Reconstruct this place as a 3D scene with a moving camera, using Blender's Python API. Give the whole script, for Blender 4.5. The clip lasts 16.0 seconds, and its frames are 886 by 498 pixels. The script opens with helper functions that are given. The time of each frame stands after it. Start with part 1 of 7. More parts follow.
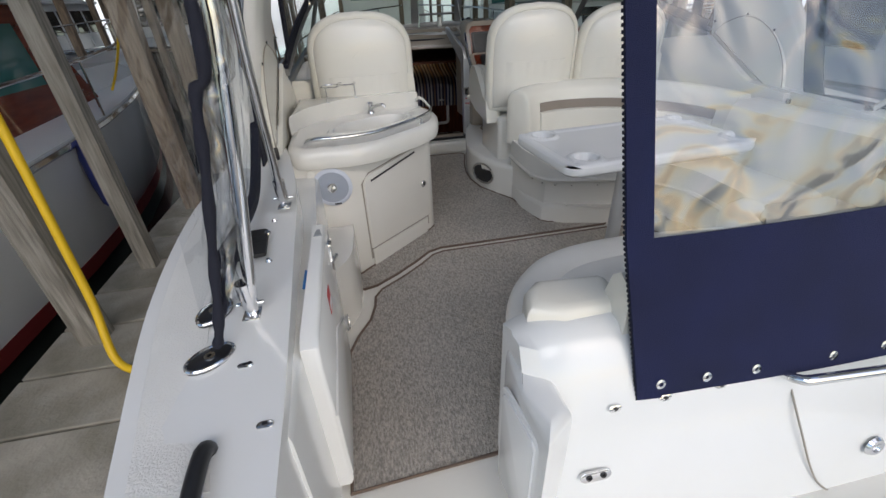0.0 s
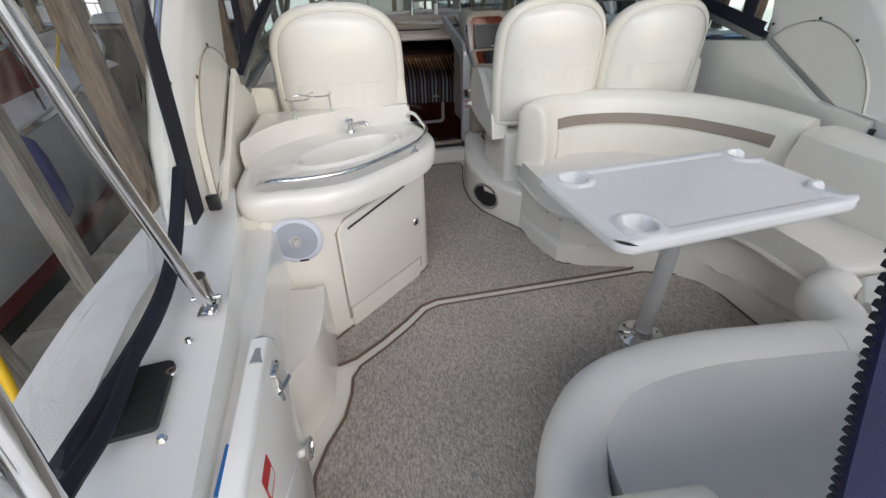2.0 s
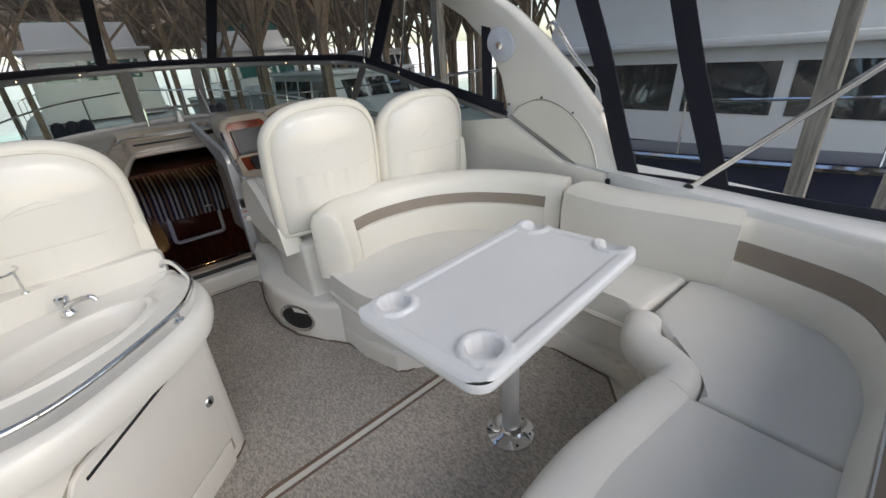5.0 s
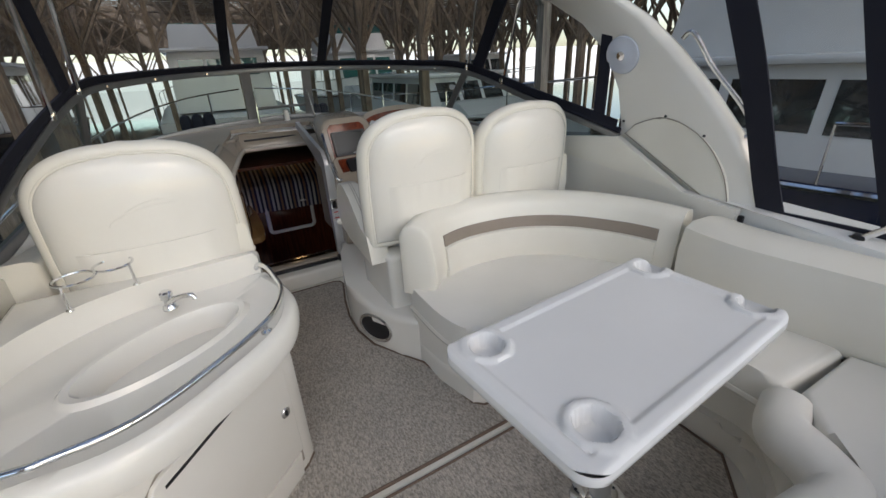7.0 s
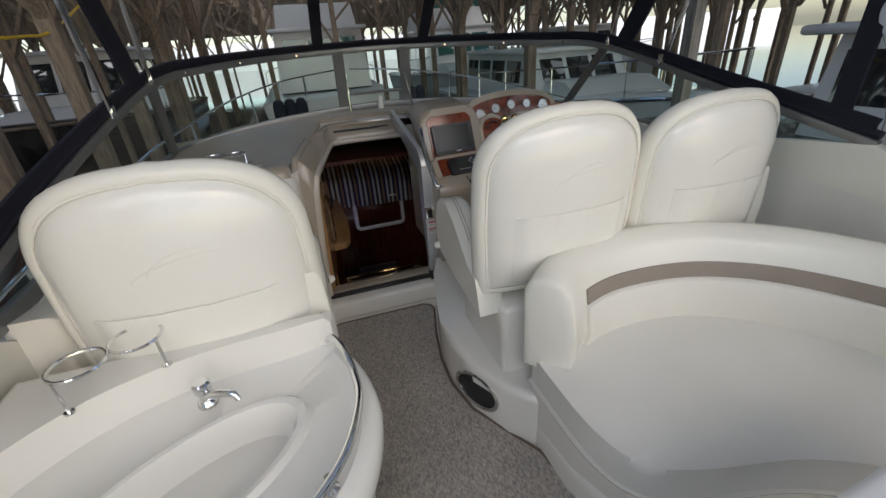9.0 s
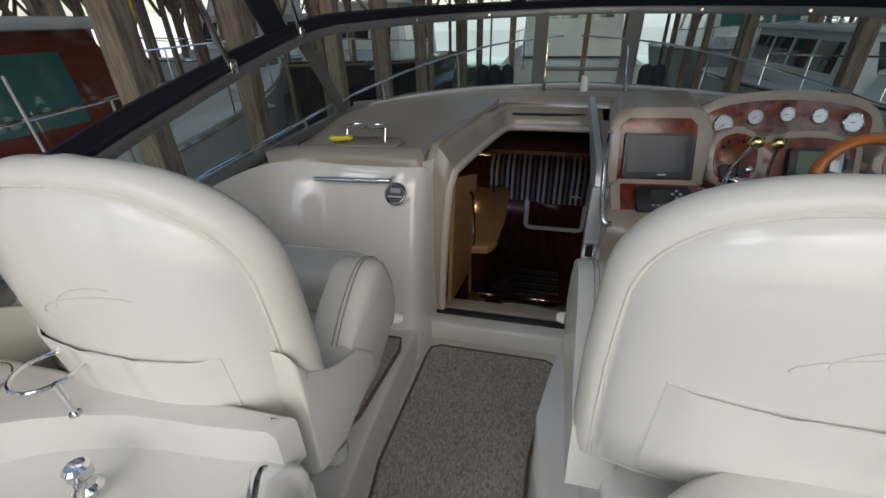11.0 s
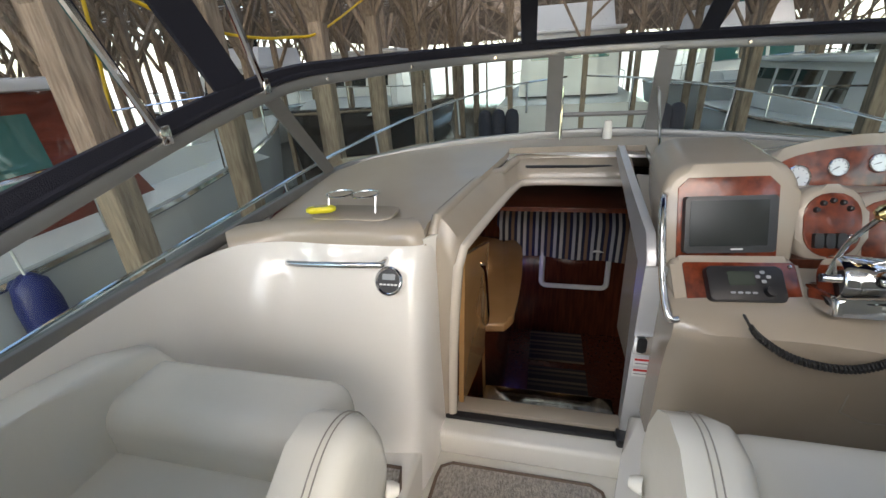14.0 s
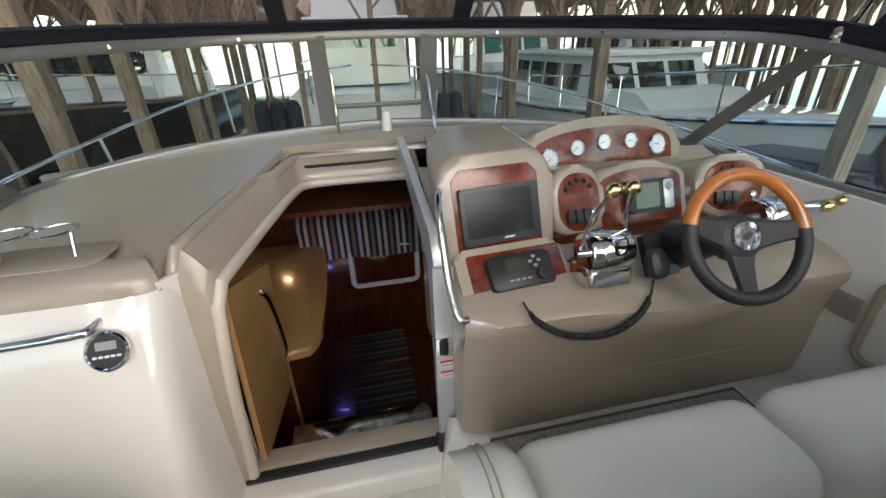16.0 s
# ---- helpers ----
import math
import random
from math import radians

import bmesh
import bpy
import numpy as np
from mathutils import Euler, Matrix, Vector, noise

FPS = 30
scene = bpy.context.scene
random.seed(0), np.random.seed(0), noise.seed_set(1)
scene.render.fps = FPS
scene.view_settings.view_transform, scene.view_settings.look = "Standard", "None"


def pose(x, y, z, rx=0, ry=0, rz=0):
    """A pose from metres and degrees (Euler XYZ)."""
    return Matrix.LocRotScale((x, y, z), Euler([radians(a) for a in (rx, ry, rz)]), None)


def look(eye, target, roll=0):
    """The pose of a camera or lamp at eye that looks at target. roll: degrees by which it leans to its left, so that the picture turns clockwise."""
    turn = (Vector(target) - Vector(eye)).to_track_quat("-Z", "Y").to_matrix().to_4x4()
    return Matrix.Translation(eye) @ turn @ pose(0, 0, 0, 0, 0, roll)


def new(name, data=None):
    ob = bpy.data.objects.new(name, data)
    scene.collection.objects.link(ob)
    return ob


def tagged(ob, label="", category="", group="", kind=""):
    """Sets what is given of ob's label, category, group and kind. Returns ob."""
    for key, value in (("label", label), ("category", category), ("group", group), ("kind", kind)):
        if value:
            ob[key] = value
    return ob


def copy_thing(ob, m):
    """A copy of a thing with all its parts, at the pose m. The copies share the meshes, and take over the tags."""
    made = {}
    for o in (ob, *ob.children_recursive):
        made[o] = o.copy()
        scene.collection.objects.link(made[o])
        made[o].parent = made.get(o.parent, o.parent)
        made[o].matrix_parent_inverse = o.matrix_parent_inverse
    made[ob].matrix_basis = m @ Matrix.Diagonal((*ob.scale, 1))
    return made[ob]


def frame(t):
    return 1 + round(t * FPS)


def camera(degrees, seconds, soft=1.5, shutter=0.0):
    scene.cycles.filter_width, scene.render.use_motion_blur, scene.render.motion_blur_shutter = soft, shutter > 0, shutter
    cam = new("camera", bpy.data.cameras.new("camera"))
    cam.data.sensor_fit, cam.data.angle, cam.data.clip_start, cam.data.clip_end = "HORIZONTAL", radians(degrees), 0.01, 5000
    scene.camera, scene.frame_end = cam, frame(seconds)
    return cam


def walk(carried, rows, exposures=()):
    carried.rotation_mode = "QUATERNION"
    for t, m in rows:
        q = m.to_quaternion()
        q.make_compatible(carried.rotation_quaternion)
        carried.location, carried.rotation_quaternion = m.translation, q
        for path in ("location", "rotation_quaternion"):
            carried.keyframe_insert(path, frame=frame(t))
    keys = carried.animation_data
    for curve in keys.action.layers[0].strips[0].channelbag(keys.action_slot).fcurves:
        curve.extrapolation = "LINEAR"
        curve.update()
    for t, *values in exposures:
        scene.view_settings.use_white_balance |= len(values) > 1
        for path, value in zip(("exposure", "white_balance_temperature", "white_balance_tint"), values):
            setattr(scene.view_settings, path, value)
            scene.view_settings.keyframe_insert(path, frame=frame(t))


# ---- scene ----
cam = camera(94.1, 16.0)
PATH = [
    (0, (0.121, -0.078, 1.326), (0.033, 1.631, 0.291), -2.7),
    (0.5, (0.115, 0.061, 1.312), (0.01, 1.75, 0.247), -2.5),
    (1, (0.1, 0.224, 1.312), (-0.013, 1.887, 0.207), -2.4),
    (1.5, (0.076, 0.384, 1.363), (0.013, 2.021, 0.216), -2.2),
    (2, (0.076, 0.514, 1.374), (0.034, 2.183, 0.272), -1.1),
    (2.5, (0.065, 0.616, 1.388), (0.222, 2.288, 0.301), -0.6),
    (3, (0.038, 0.683, 1.401), (0.5, 2.297, 0.314), -0.6),
    (3.5, (0.04, 0.726, 1.392), (0.73, 2.279, 0.338), -1.9),
    (4, (0.093, 0.786, 1.394), (0.907, 2.332, 0.421), -3.8),
    (4.2, (0.114, 0.805, 1.402), (0.961, 2.358, 0.469), -4.3),
    (6.3, (0.197, 0.994, 1.494), (0.855, 2.703, 0.69), -2.0),
    (6.5, (0.183, 1.013, 1.488), (0.796, 2.737, 0.68), -2.1),
    (7, (0.164, 1.063, 1.477), (0.659, 2.817, 0.654), -2.8),
    (7.5, (0.171, 1.19, 1.465), (0.552, 2.966, 0.627), -3.6),
    (8, (0.138, 1.398, 1.479), (0.425, 3.182, 0.622), -3.9),
    (8.2, (0.124, 1.47, 1.485), (0.373, 3.255, 0.618), -4.1),
    (10.3, (0.265, 2.173, 1.453), (-0.098, 3.902, 0.514), -3.7),
    (10.5, (0.288, 2.249, 1.448), (-0.196, 3.937, 0.49), -3.6),
    (11, (0.352, 2.409, 1.462), (-0.446, 3.964, 0.488), -1.4),
    (11.5, (0.377, 2.495, 1.454), (-0.635, 3.924, 0.487), -1.6),
    (12, (0.327, 2.585, 1.445), (-0.751, 3.978, 0.498), -2.1),
    (12.5, (0.23, 2.7, 1.466), (-0.85, 4.114, 0.554), -2.9),
    (13, (0.176, 2.756, 1.468), (-0.867, 4.225, 0.599), -3.5),
    (13.5, (0.148, 2.78, 1.468), (-0.829, 4.313, 0.634), -3.9),
    (14, (0.144, 2.802, 1.462), (-0.697, 4.423, 0.646), -3.5),
    (14.5, (0.163, 2.859, 1.46), (-0.475, 4.558, 0.619), -2.7),
    (15, (0.178, 2.928, 1.461), (-0.238, 4.695, 0.622), -1.8),
    (15.5, (0.215, 3.003, 1.452), (-0.002, 4.796, 0.592), -1.7),
    (16, (0.237, 3.043, 1.441), (0.193, 4.832, 0.55), -1.8),
]
EXPOSURES = [(0, 0.5, 6500, 10), (2, 0.98, 6580, 10), (4, 1.02, 6680, 10), (7, 0.80, 6720, 10), (8.2, 0.72, 6720, 10), (10.5, 0.72, 6530, 10), (11.5, 0.82, 6530, 10), (13, 1.65, 6800, 10), (14.5, 2.0, 6930, 10), (16, 2.0, 6950, 10)]
BOAT = pose(-0.78, 0, 0, 0, 0, -13)  # the path in the axes of the boat: x to starboard, y to the bow
walk(cam, [(t, BOAT @ look(eye, target, roll)) for t, eye, target, roll in PATH], EXPOSURES)

# ---- world and light ----
world = bpy.data.worlds.new("world")
scene.world = world
world.use_nodes = True
wn = world.node_tree
sky = wn.nodes.new("ShaderNodeTexSky")
sky.sky_type, sky.sun_disc = "NISHITA", False
sky.sun_elevation, sky.sun_rotation = radians(38), radians(160)
sky.air_density, sky.dust_density = 1.0, 1.5
wn.links.new(sky.outputs[0], wn.nodes["Background"].inputs[0])
wn.nodes["Background"].inputs[1].default_value = 0.15
sun = bpy.data.lights.new("sun", "SUN")
sun.energy, sun.angle, sun.color = 0.4, radians(25), (1, 0.98, 0.95)
sun_ob = new("sun", sun)
sun_ob.matrix_world = look((0, 0, 0), (0.35, 0.75, -0.65))


# ---- materials ----
def material(name, col, rough=0.5, metal=0.0, col2=None, scale=8.0, bump=0.0, bscale=60.0, coat=0.0, per=0.0, detail=4.0, stretch=(1, 1, 1)):
    """A plain surface: two colours mixed by a soft noise, a fine relief, and a little change from piece to piece."""
    m = bpy.data.materials.new(name)
    m.use_nodes = True
    nt = m.node_tree
    b = nt.nodes["Principled BSDF"]
    b.inputs["Roughness"].default_value, b.inputs["Metallic"].default_value = rough, metal
    b.inputs["Coat Weight"].default_value = coat
    co = nt.nodes.new("ShaderNodeTexCoord")
    mp = nt.nodes.new("ShaderNodeMapping")
    mp.inputs["Scale"].default_value = stretch
    nt.links.new(co.outputs["Object"], mp.inputs[0])
    if col2 is None:
        col2 = tuple(c * 0.93 for c in col)
    n = nt.nodes.new("ShaderNodeTexNoise")
    n.inputs["Scale"].default_value, n.inputs["Detail"].default_value = scale, detail
    nt.links.new(mp.outputs[0], n.inputs["Vector"])
    r = nt.nodes.new("ShaderNodeValToRGB")
    r.color_ramp.elements[0].position, r.color_ramp.elements[1].position = 0.32, 0.68
    r.color_ramp.elements[0].color, r.color_ramp.elements[1].color = (*col2, 1), (*col, 1)
    nt.links.new(n.outputs[0], r.inputs[0])
    out = r.outputs[0]
    if per:
        oi = nt.nodes.new("ShaderNodeObjectInfo")
        mr = nt.nodes.new("ShaderNodeMapRange")
        mr.inputs[3].default_value, mr.inputs[4].default_value = 1 - per, 1 + per
        nt.links.new(oi.outputs["Random"], mr.inputs[0])
        mul = nt.nodes.new("ShaderNodeVectorMath")
        mul.operation = "SCALE"
        nt.links.new(out, mul.inputs[0])
        nt.links.new(mr.outputs[0], mul.inputs[3])
        out = mul.outputs[0]
    nt.links.new(out, b.inputs["Base Color"])
    if bump:
        n2 = nt.nodes.new("ShaderNodeTexNoise")
        n2.inputs["Scale"].default_value, n2.inputs["Detail"].default_value = bscale, 5
        nt.links.new(mp.outputs[0], n2.inputs["Vector"])
        bp = nt.nodes.new("ShaderNodeBump")
        bp.inputs["Strength"].default_value, bp.inputs["Distance"].default_value = bump, 0.01
        nt.links.new(n2.outputs[0], bp.inputs["Height"])
        nt.links.new(bp.outputs[0], b.inputs["Normal"])
    return m


def carpet_material():
    """Grey and tan flecked marine carpet, a woven row every few millimetres."""
    m = material("carpet", (0.60, 0.55, 0.485), 0.95, col2=(0.29, 0.265, 0.235), scale=150, bump=0.9, bscale=260, stretch=(1, 0.45, 1), detail=3)
    nt = m.node_tree
    b = nt.nodes["Principled BSDF"]
    src = b.inputs["Base Color"].links[0].from_socket
    co = nt.nodes.new("ShaderNodeTexCoord")
    n = nt.nodes.new("ShaderNodeTexNoise")
    n.inputs["Scale"].default_value = 3.0
    nt.links.new(co.outputs["Object"], n.inputs["Vector"])
    mr = nt.nodes.new("ShaderNodeMapRange")
    mr.inputs[3].default_value, mr.inputs[4].default_value = 0.85, 1.15
    nt.links.new(n.outputs[0], mr.inputs[0])
    mul = nt.nodes.new("ShaderNodeVectorMath")
    mul.operation = "SCALE"
    nt.links.new(src, mul.inputs[0])
    nt.links.new(mr.outputs[0], mul.inputs[3])
    nt.links.new(mul.outputs[0], b.inputs["Base Color"])
    return m


def clear(name, tint, gloss=0.04, rough=0.02, bump=0.0, bscale=6.0):
    """A thin clear sheet: light goes straight through, with a glossy face."""
    m = bpy.data.materials.new(name)
    m.use_nodes = True
    nt = m.node_tree
    nt.nodes.remove(nt.nodes["Principled BSDF"])
    tr, gl, mx = nt.nodes.new("ShaderNodeBsdfTransparent"), nt.nodes.new("ShaderNodeBsdfGlossy"), nt.nodes.new("ShaderNodeMixShader")
    tr.inputs[0].default_value = (*tint, 1)
    gl.inputs["Roughness"].default_value = rough
    fr = nt.nodes.new("ShaderNodeLayerWeight")
    pw = nt.nodes.new("ShaderNodeMath")
    pw.operation, pw.inputs[1].default_value = "POWER", 4.5
    ad = nt.nodes.new("ShaderNodeMath")
    ad.operation, ad.inputs[1].default_value, ad.inputs[2].default_value = "MULTIPLY_ADD", 0.55, gloss
    nt.links.new(fr.outputs["Facing"], pw.inputs[0])
    nt.links.new(pw.outputs[0], ad.inputs[0])
    nt.links.new(ad.outputs[0], mx.inputs[0])
    nt.links.new(tr.outputs[0], mx.inputs[1])
    nt.links.new(gl.outputs[0], mx.inputs[2])
    nt.links.new(mx.outputs[0], nt.nodes["Material Output"].inputs[0])
    if bump:
        co = nt.nodes.new("ShaderNodeTexCoord")
        n = nt.nodes.new("ShaderNodeTexNoise")
        n.inputs["Scale"].default_value, n.inputs["Detail"].default_value, n.inputs["Distortion"].default_value = bscale, 1.5, 1.2
        nt.links.new(co.outputs["Object"], n.inputs["Vector"])
        bp = nt.nodes.new("ShaderNodeBump")
        bp.inputs["Strength"].default_value, bp.inputs["Distance"].default_value = bump, 0.05
        nt.links.new(n.outputs[0], bp.inputs["Height"])
        nt.links.new(bp.outputs[0], gl.inputs["Normal"])
        nt.links.new(bp.outputs[0], fr.inputs["Normal"])
    return m


def stripes(name, axis, cols, period):
    """Woven stripes across one axis of the object."""
    m = material(name, (0.5, 0.5, 0.5), 0.9, bump=0.3, bscale=250)
    nt = m.node_tree
    co = nt.nodes.new("ShaderNodeTexCoord")
    sx = nt.nodes.new("ShaderNodeSeparateXYZ")
    nt.links.new(co.outputs["Object"], sx.inputs[0])
    a = nt.nodes.new("ShaderNodeMath")
    a.operation, a.inputs[1].default_value = "MULTIPLY", 1 / period
    f = nt.nodes.new("ShaderNodeMath")
    f.operation = "FRACT"
    nt.links.new(sx.outputs[axis], a.inputs[0])
    nt.links.new(a.outputs[0], f.inputs[0])
    r = nt.nodes.new("ShaderNodeValToRGB")
    r.color_ramp.interpolation = "CONSTANT"
    e = r.color_ramp.elements
    e[0].position, e[0].color = 0, (*cols[0], 1)
    e[1].position, e[1].color = 1 / len(cols), (*cols[1], 1)
    for k, c in enumerate(cols[2:], 2):
        q = e.new(k / len(cols))
        q.color = (*c, 1)
    nt.links.new(f.outputs[0], r.inputs[0])
    nt.links.new(r.outputs[0], nt.nodes["Principled BSDF"].inputs["Base Color"])
    return m


def glow(name, col, strength):
    m = bpy.data.materials.new(name)
    m.use_nodes = True
    b = m.node_tree.nodes["Principled BSDF"]
    b.inputs["Emission Color"].default_value, b.inputs["Emission Strength"].default_value = (*col, 1), strength
    return m


VINYL = material("cream_vinyl", (0.81, 0.785, 0.70), 0.27, col2=(0.77, 0.74, 0.65), scale=3, bump=0.12, bscale=14)
SHELL = material("glossy_cream_shell", (0.82, 0.80, 0.735), 0.14, col2=(0.80, 0.775, 0.70), scale=3, bump=0.05, bscale=9, coat=0.4)
VINYL_GREY = material("pale_grey_vinyl", (0.78, 0.765, 0.715), 0.42, col2=(0.74, 0.725, 0.67), scale=3, bump=0.15, bscale=12)
TAUPE = material("taupe_vinyl", (0.30, 0.25, 0.205), 0.5, col2=(0.26, 0.215, 0.175), scale=5, bump=0.2, bscale=200)
SEAM = material("seam_thread", (0.34, 0.31, 0.26), 0.7)
GEL = material("white_gelcoat", (0.82, 0.82, 0.80), 0.14, col2=(0.79, 0.79, 0.76), scale=2.5, coat=0.3)
GLOSSWHITE = material("polished_white_gelcoat", (0.80, 0.785, 0.74), 0.07, col2=(0.78, 0.76, 0.71), scale=2.5, coat=0.8)
GELCREAM = material("cream_gelcoat", (0.80, 0.78, 0.72), 0.15, col2=(0.77, 0.745, 0.68), scale=2.5, coat=0.35)
DASH = material("beige_gelcoat", (0.37, 0.32, 0.258), 0.18, col2=(0.335, 0.285, 0.225), scale=3, bump=0.05, bscale=180, coat=0.2)
SAND = material("sand_gelcoat", (0.56, 0.50, 0.42), 0.2, col2=(0.52, 0.46, 0.385), scale=3, coat=0.3)
NONSKID = material("nonskid_gelcoat", (0.80, 0.79, 0.75), 0.45, bump=0.4, bscale=220)
TABLE = material("white_table_plastic", (0.80, 0.80, 0.79), 0.25, scale=2)
CARPET = carpet_material()
BIND = material("carpet_binding", (0.17, 0.12, 0.09), 0.8, bump=0.4, bscale=300)
CHROME = material("chrome", (0.78, 0.78, 0.78), 0.08, 1.0)
BRASS = material("polished_brass", (0.83, 0.62, 0.28), 0.14, 1.0)
ALU = material("grey_aluminium", (0.24, 0.24, 0.237), 0.42, 0.6, scale=20)
TREAD = material("worn_metal_tread", (0.42, 0.41, 0.38), 0.12, 1.0, col2=(0.22, 0.21, 0.19), scale=14, stretch=(3, 1, 1))
ALUPALE = material("pale_aluminium", (0.60, 0.61, 0.62), 0.35, 0.5)
BLACK = material("black_plastic", (0.018, 0.018, 0.02), 0.35)
RUBBER = material("black_rubber", (0.022, 0.022, 0.022), 0.6, bump=0.2)
LEATHER = material("black_leather", (0.025, 0.025, 0.027), 0.42, bump=0.3, bscale=220)
NAVY = material("navy_canvas", (0.008, 0.012, 0.058), 0.92, col2=(0.006, 0.009, 0.042), scale=6, bump=0.5, bscale=500)
NAVYDARK = material("navy_binding", (0.008, 0.009, 0.02), 0.8, bump=0.4, bscale=400)
BURL = material("burl_wood", (0.22, 0.045, 0.018), 0.2, col2=(0.06, 0.012, 0.006), scale=26, coat=0.25, detail=8)
CHERRY = material("cherry_wood", (0.10, 0.026, 0.012), 0.25, col2=(0.05, 0.013, 0.007), scale=9, stretch=(6, 6, 0.6), coat=0.3)
OAKTAN = material("tan_laminate", (0.42, 0.24, 0.10), 0.2, col2=(0.36, 0.20, 0.08), scale=4, coat=0.5)
WHEELWOOD = material("honey_wood", (0.50, 0.17, 0.035), 0.16, col2=(0.40, 0.12, 0.022), scale=12, coat=0.9)
GRILLE = material("pale_blue_grey_plastic", (0.62, 0.66, 0.74), 0.45)
SPEAKER = material("speaker_mesh", (0.36, 0.40, 0.47), 0.6)
SCREEN = material("dark_screen", (0.014, 0.018, 0.017), 0.2)
LCD = material("green_lcd", (0.10, 0.15, 0.10), 0.3)
DIALFACE = material("silver_dial", (0.62, 0.63, 0.64), 0.25, 0.3)
GREYPLASTIC = material("grey_plastic", (0.30, 0.32, 0.34), 0.45)
DARKCASE = material("dark_grey_plastic", (0.035, 0.038, 0.04), 0.35)
GREYLCD = material("grey_lcd", (0.045, 0.055, 0.045), 0.2)
YELLOW = material("yellow_plastic", (0.70, 0.62, 0.02), 0.4)
HOSE = material("yellow_hose", (0.78, 0.50, 0.01), 0.45)
PAPER = material("white_label", (0.75, 0.75, 0.74), 0.5)
RED = material("red_print", (0.55, 0.03, 0.03), 0.5)
BLUE = material("blue_print", (0.02, 0.16, 0.45), 0.4)
GREYPRINT = material("grey_print", (0.25, 0.25, 0.25), 0.6)
GLASS = clear("clear_glass", (0.72, 0.82, 0.77), 0.03, 0.0)
SMOKED = clear("smoked_acrylic", (0.35, 0.33, 0.30), 0.02, 0.02)
VINYLCLEAR = clear("clear_vinyl", (0.92, 0.93, 0.93), 0.025, 0.02, 0.35, 5.0)
VINYLWAVY = clear("wavy_clear_vinyl", (0.88, 0.89, 0.90), 0.15, 0.01, 0.5, 5.5)
TIMBER = material("weathered_timber", (0.30, 0.235, 0.17), 0.85, col2=(0.15, 0.11, 0.08), scale=7, stretch=(5, 5, 0.7), bump=0.6, bscale=30, per=0.18)
TIMBERDARK = material("dark_timber", (0.20, 0.155, 0.115), 0.9, col2=(0.11, 0.085, 0.065), scale=7, stretch=(4, 4, 0.8), bump=0.5, bscale=30, per=0.25)
DOCK = material("weathered_concrete", (0.42, 0.39, 0.33), 0.9, col2=(0.21, 0.195, 0.15), scale=2.6, bump=0.7, bscale=45, detail=12, per=0.10)
TIMBERGREY = material("grey_weathered_timber", (0.40, 0.37, 0.32), 0.85, col2=(0.17, 0.155, 0.13), scale=6, stretch=(7, 7, 0.5), bump=0.7, bscale=30, detail=8, per=0.12)
HULLWHITE = material("hull_white", (0.76, 0.77, 0.76), 0.18, scale=1.5, coat=0.3)
HULLNAVY = material("hull_navy", (0.02, 0.024, 0.055), 0.12, coat=0.5)
HULLBLACK = material("hull_black", (0.02, 0.02, 0.022), 0.15, coat=0.4)
MAHOGANY = material("mahogany", (0.18, 0.035, 0.02), 0.2, col2=(0.11, 0.02, 0.012), scale=4, stretch=(1, 1, 6), coat=0.6)
BOOT = material("red_bottom_paint", (0.20, 0.02, 0.02), 0.6)
TEALGLASS = material("teal_window", (0.05, 0.16, 0.15), 0.05, scale=1.2, coat=1.0)
DARKGLASS = material("dark_window", (0.025, 0.03, 0.032), 0.04, coat=1.0)
ROOFWHITE = material("corrugated_roof", (0.74, 0.70, 0.62), 0.6, col2=(0.62, 0.57, 0.48), scale=1.5, per=0.06)
def let_light(m, share):
    """Thin translucent sheeting: part of the daylight comes through."""
    nt = m.node_tree
    b, out = nt.nodes["Principled BSDF"], nt.nodes["Material Output"]
    tr, mx = nt.nodes.new("ShaderNodeBsdfTranslucent"), nt.nodes.new("ShaderNodeMixShader")
    tr.inputs[0].default_value = (0.9, 0.86, 0.76, 1)
    mx.inputs[0].default_value = share
    nt.links.new(b.outputs[0], mx.inputs[1])
    nt.links.new(tr.outputs[0], mx.inputs[2])
    nt.links.new(mx.outputs[0], out.inputs[0])


let_light(ROOFWHITE, 0.25)
# emission for the backdrop only: stands for daylight past the shed, no lamp
BACKDROP_GLOW = glow("bright_distance", (0.93, 0.97, 1.0), 0.38)
WATER = material("dark_water", (0.012, 0.016, 0.015), 0.04, bump=0.25, bscale=2.0)
FENDERBLUE = material("blue_fender", (0.02, 0.03, 0.16), 0.4)
STRIPE = stripes("striped_cover", 0, [(0.48, 0.44, 0.38), (0.02, 0.02, 0.04), (0.24, 0.14, 0.08), (0.02, 0.02, 0.05), (0.42, 0.40, 0.40), (0.02, 0.02, 0.03)], 0.13)
RUGSTRIPE = stripes("striped_rug", 1, [(0.03, 0.025, 0.022), (0.16, 0.12, 0.07), (0.03, 0.025, 0.022), (0.03, 0.025, 0.022), (0.10, 0.08, 0.05)], 0.11)


# ---- mesh helpers ----
WORLD = {}


def thing(name, label, category, loc=(0, 0, 0), group="", kind=""):
    ob = new(name)
    ob.empty_display_size = 0.1
    ob.location = loc
    WORLD[ob] = Matrix.Translation(loc)
    return tagged(ob, label, category, group, kind)


def mesh_ob(name, bm, mat, smooth=True):
    me = bpy.data.meshes.new(name)
    bmesh.ops.recalc_face_normals(bm, faces=bm.faces[:])
    bm.to_mesh(me)
    bm.free()
    me.materials.append(mat)
    if smooth:
        me.polygons.foreach_set("use_smooth", [True] * len(me.polygons))
        me.set_sharp_from_angle(angle=radians(42))
    return new(name, me)


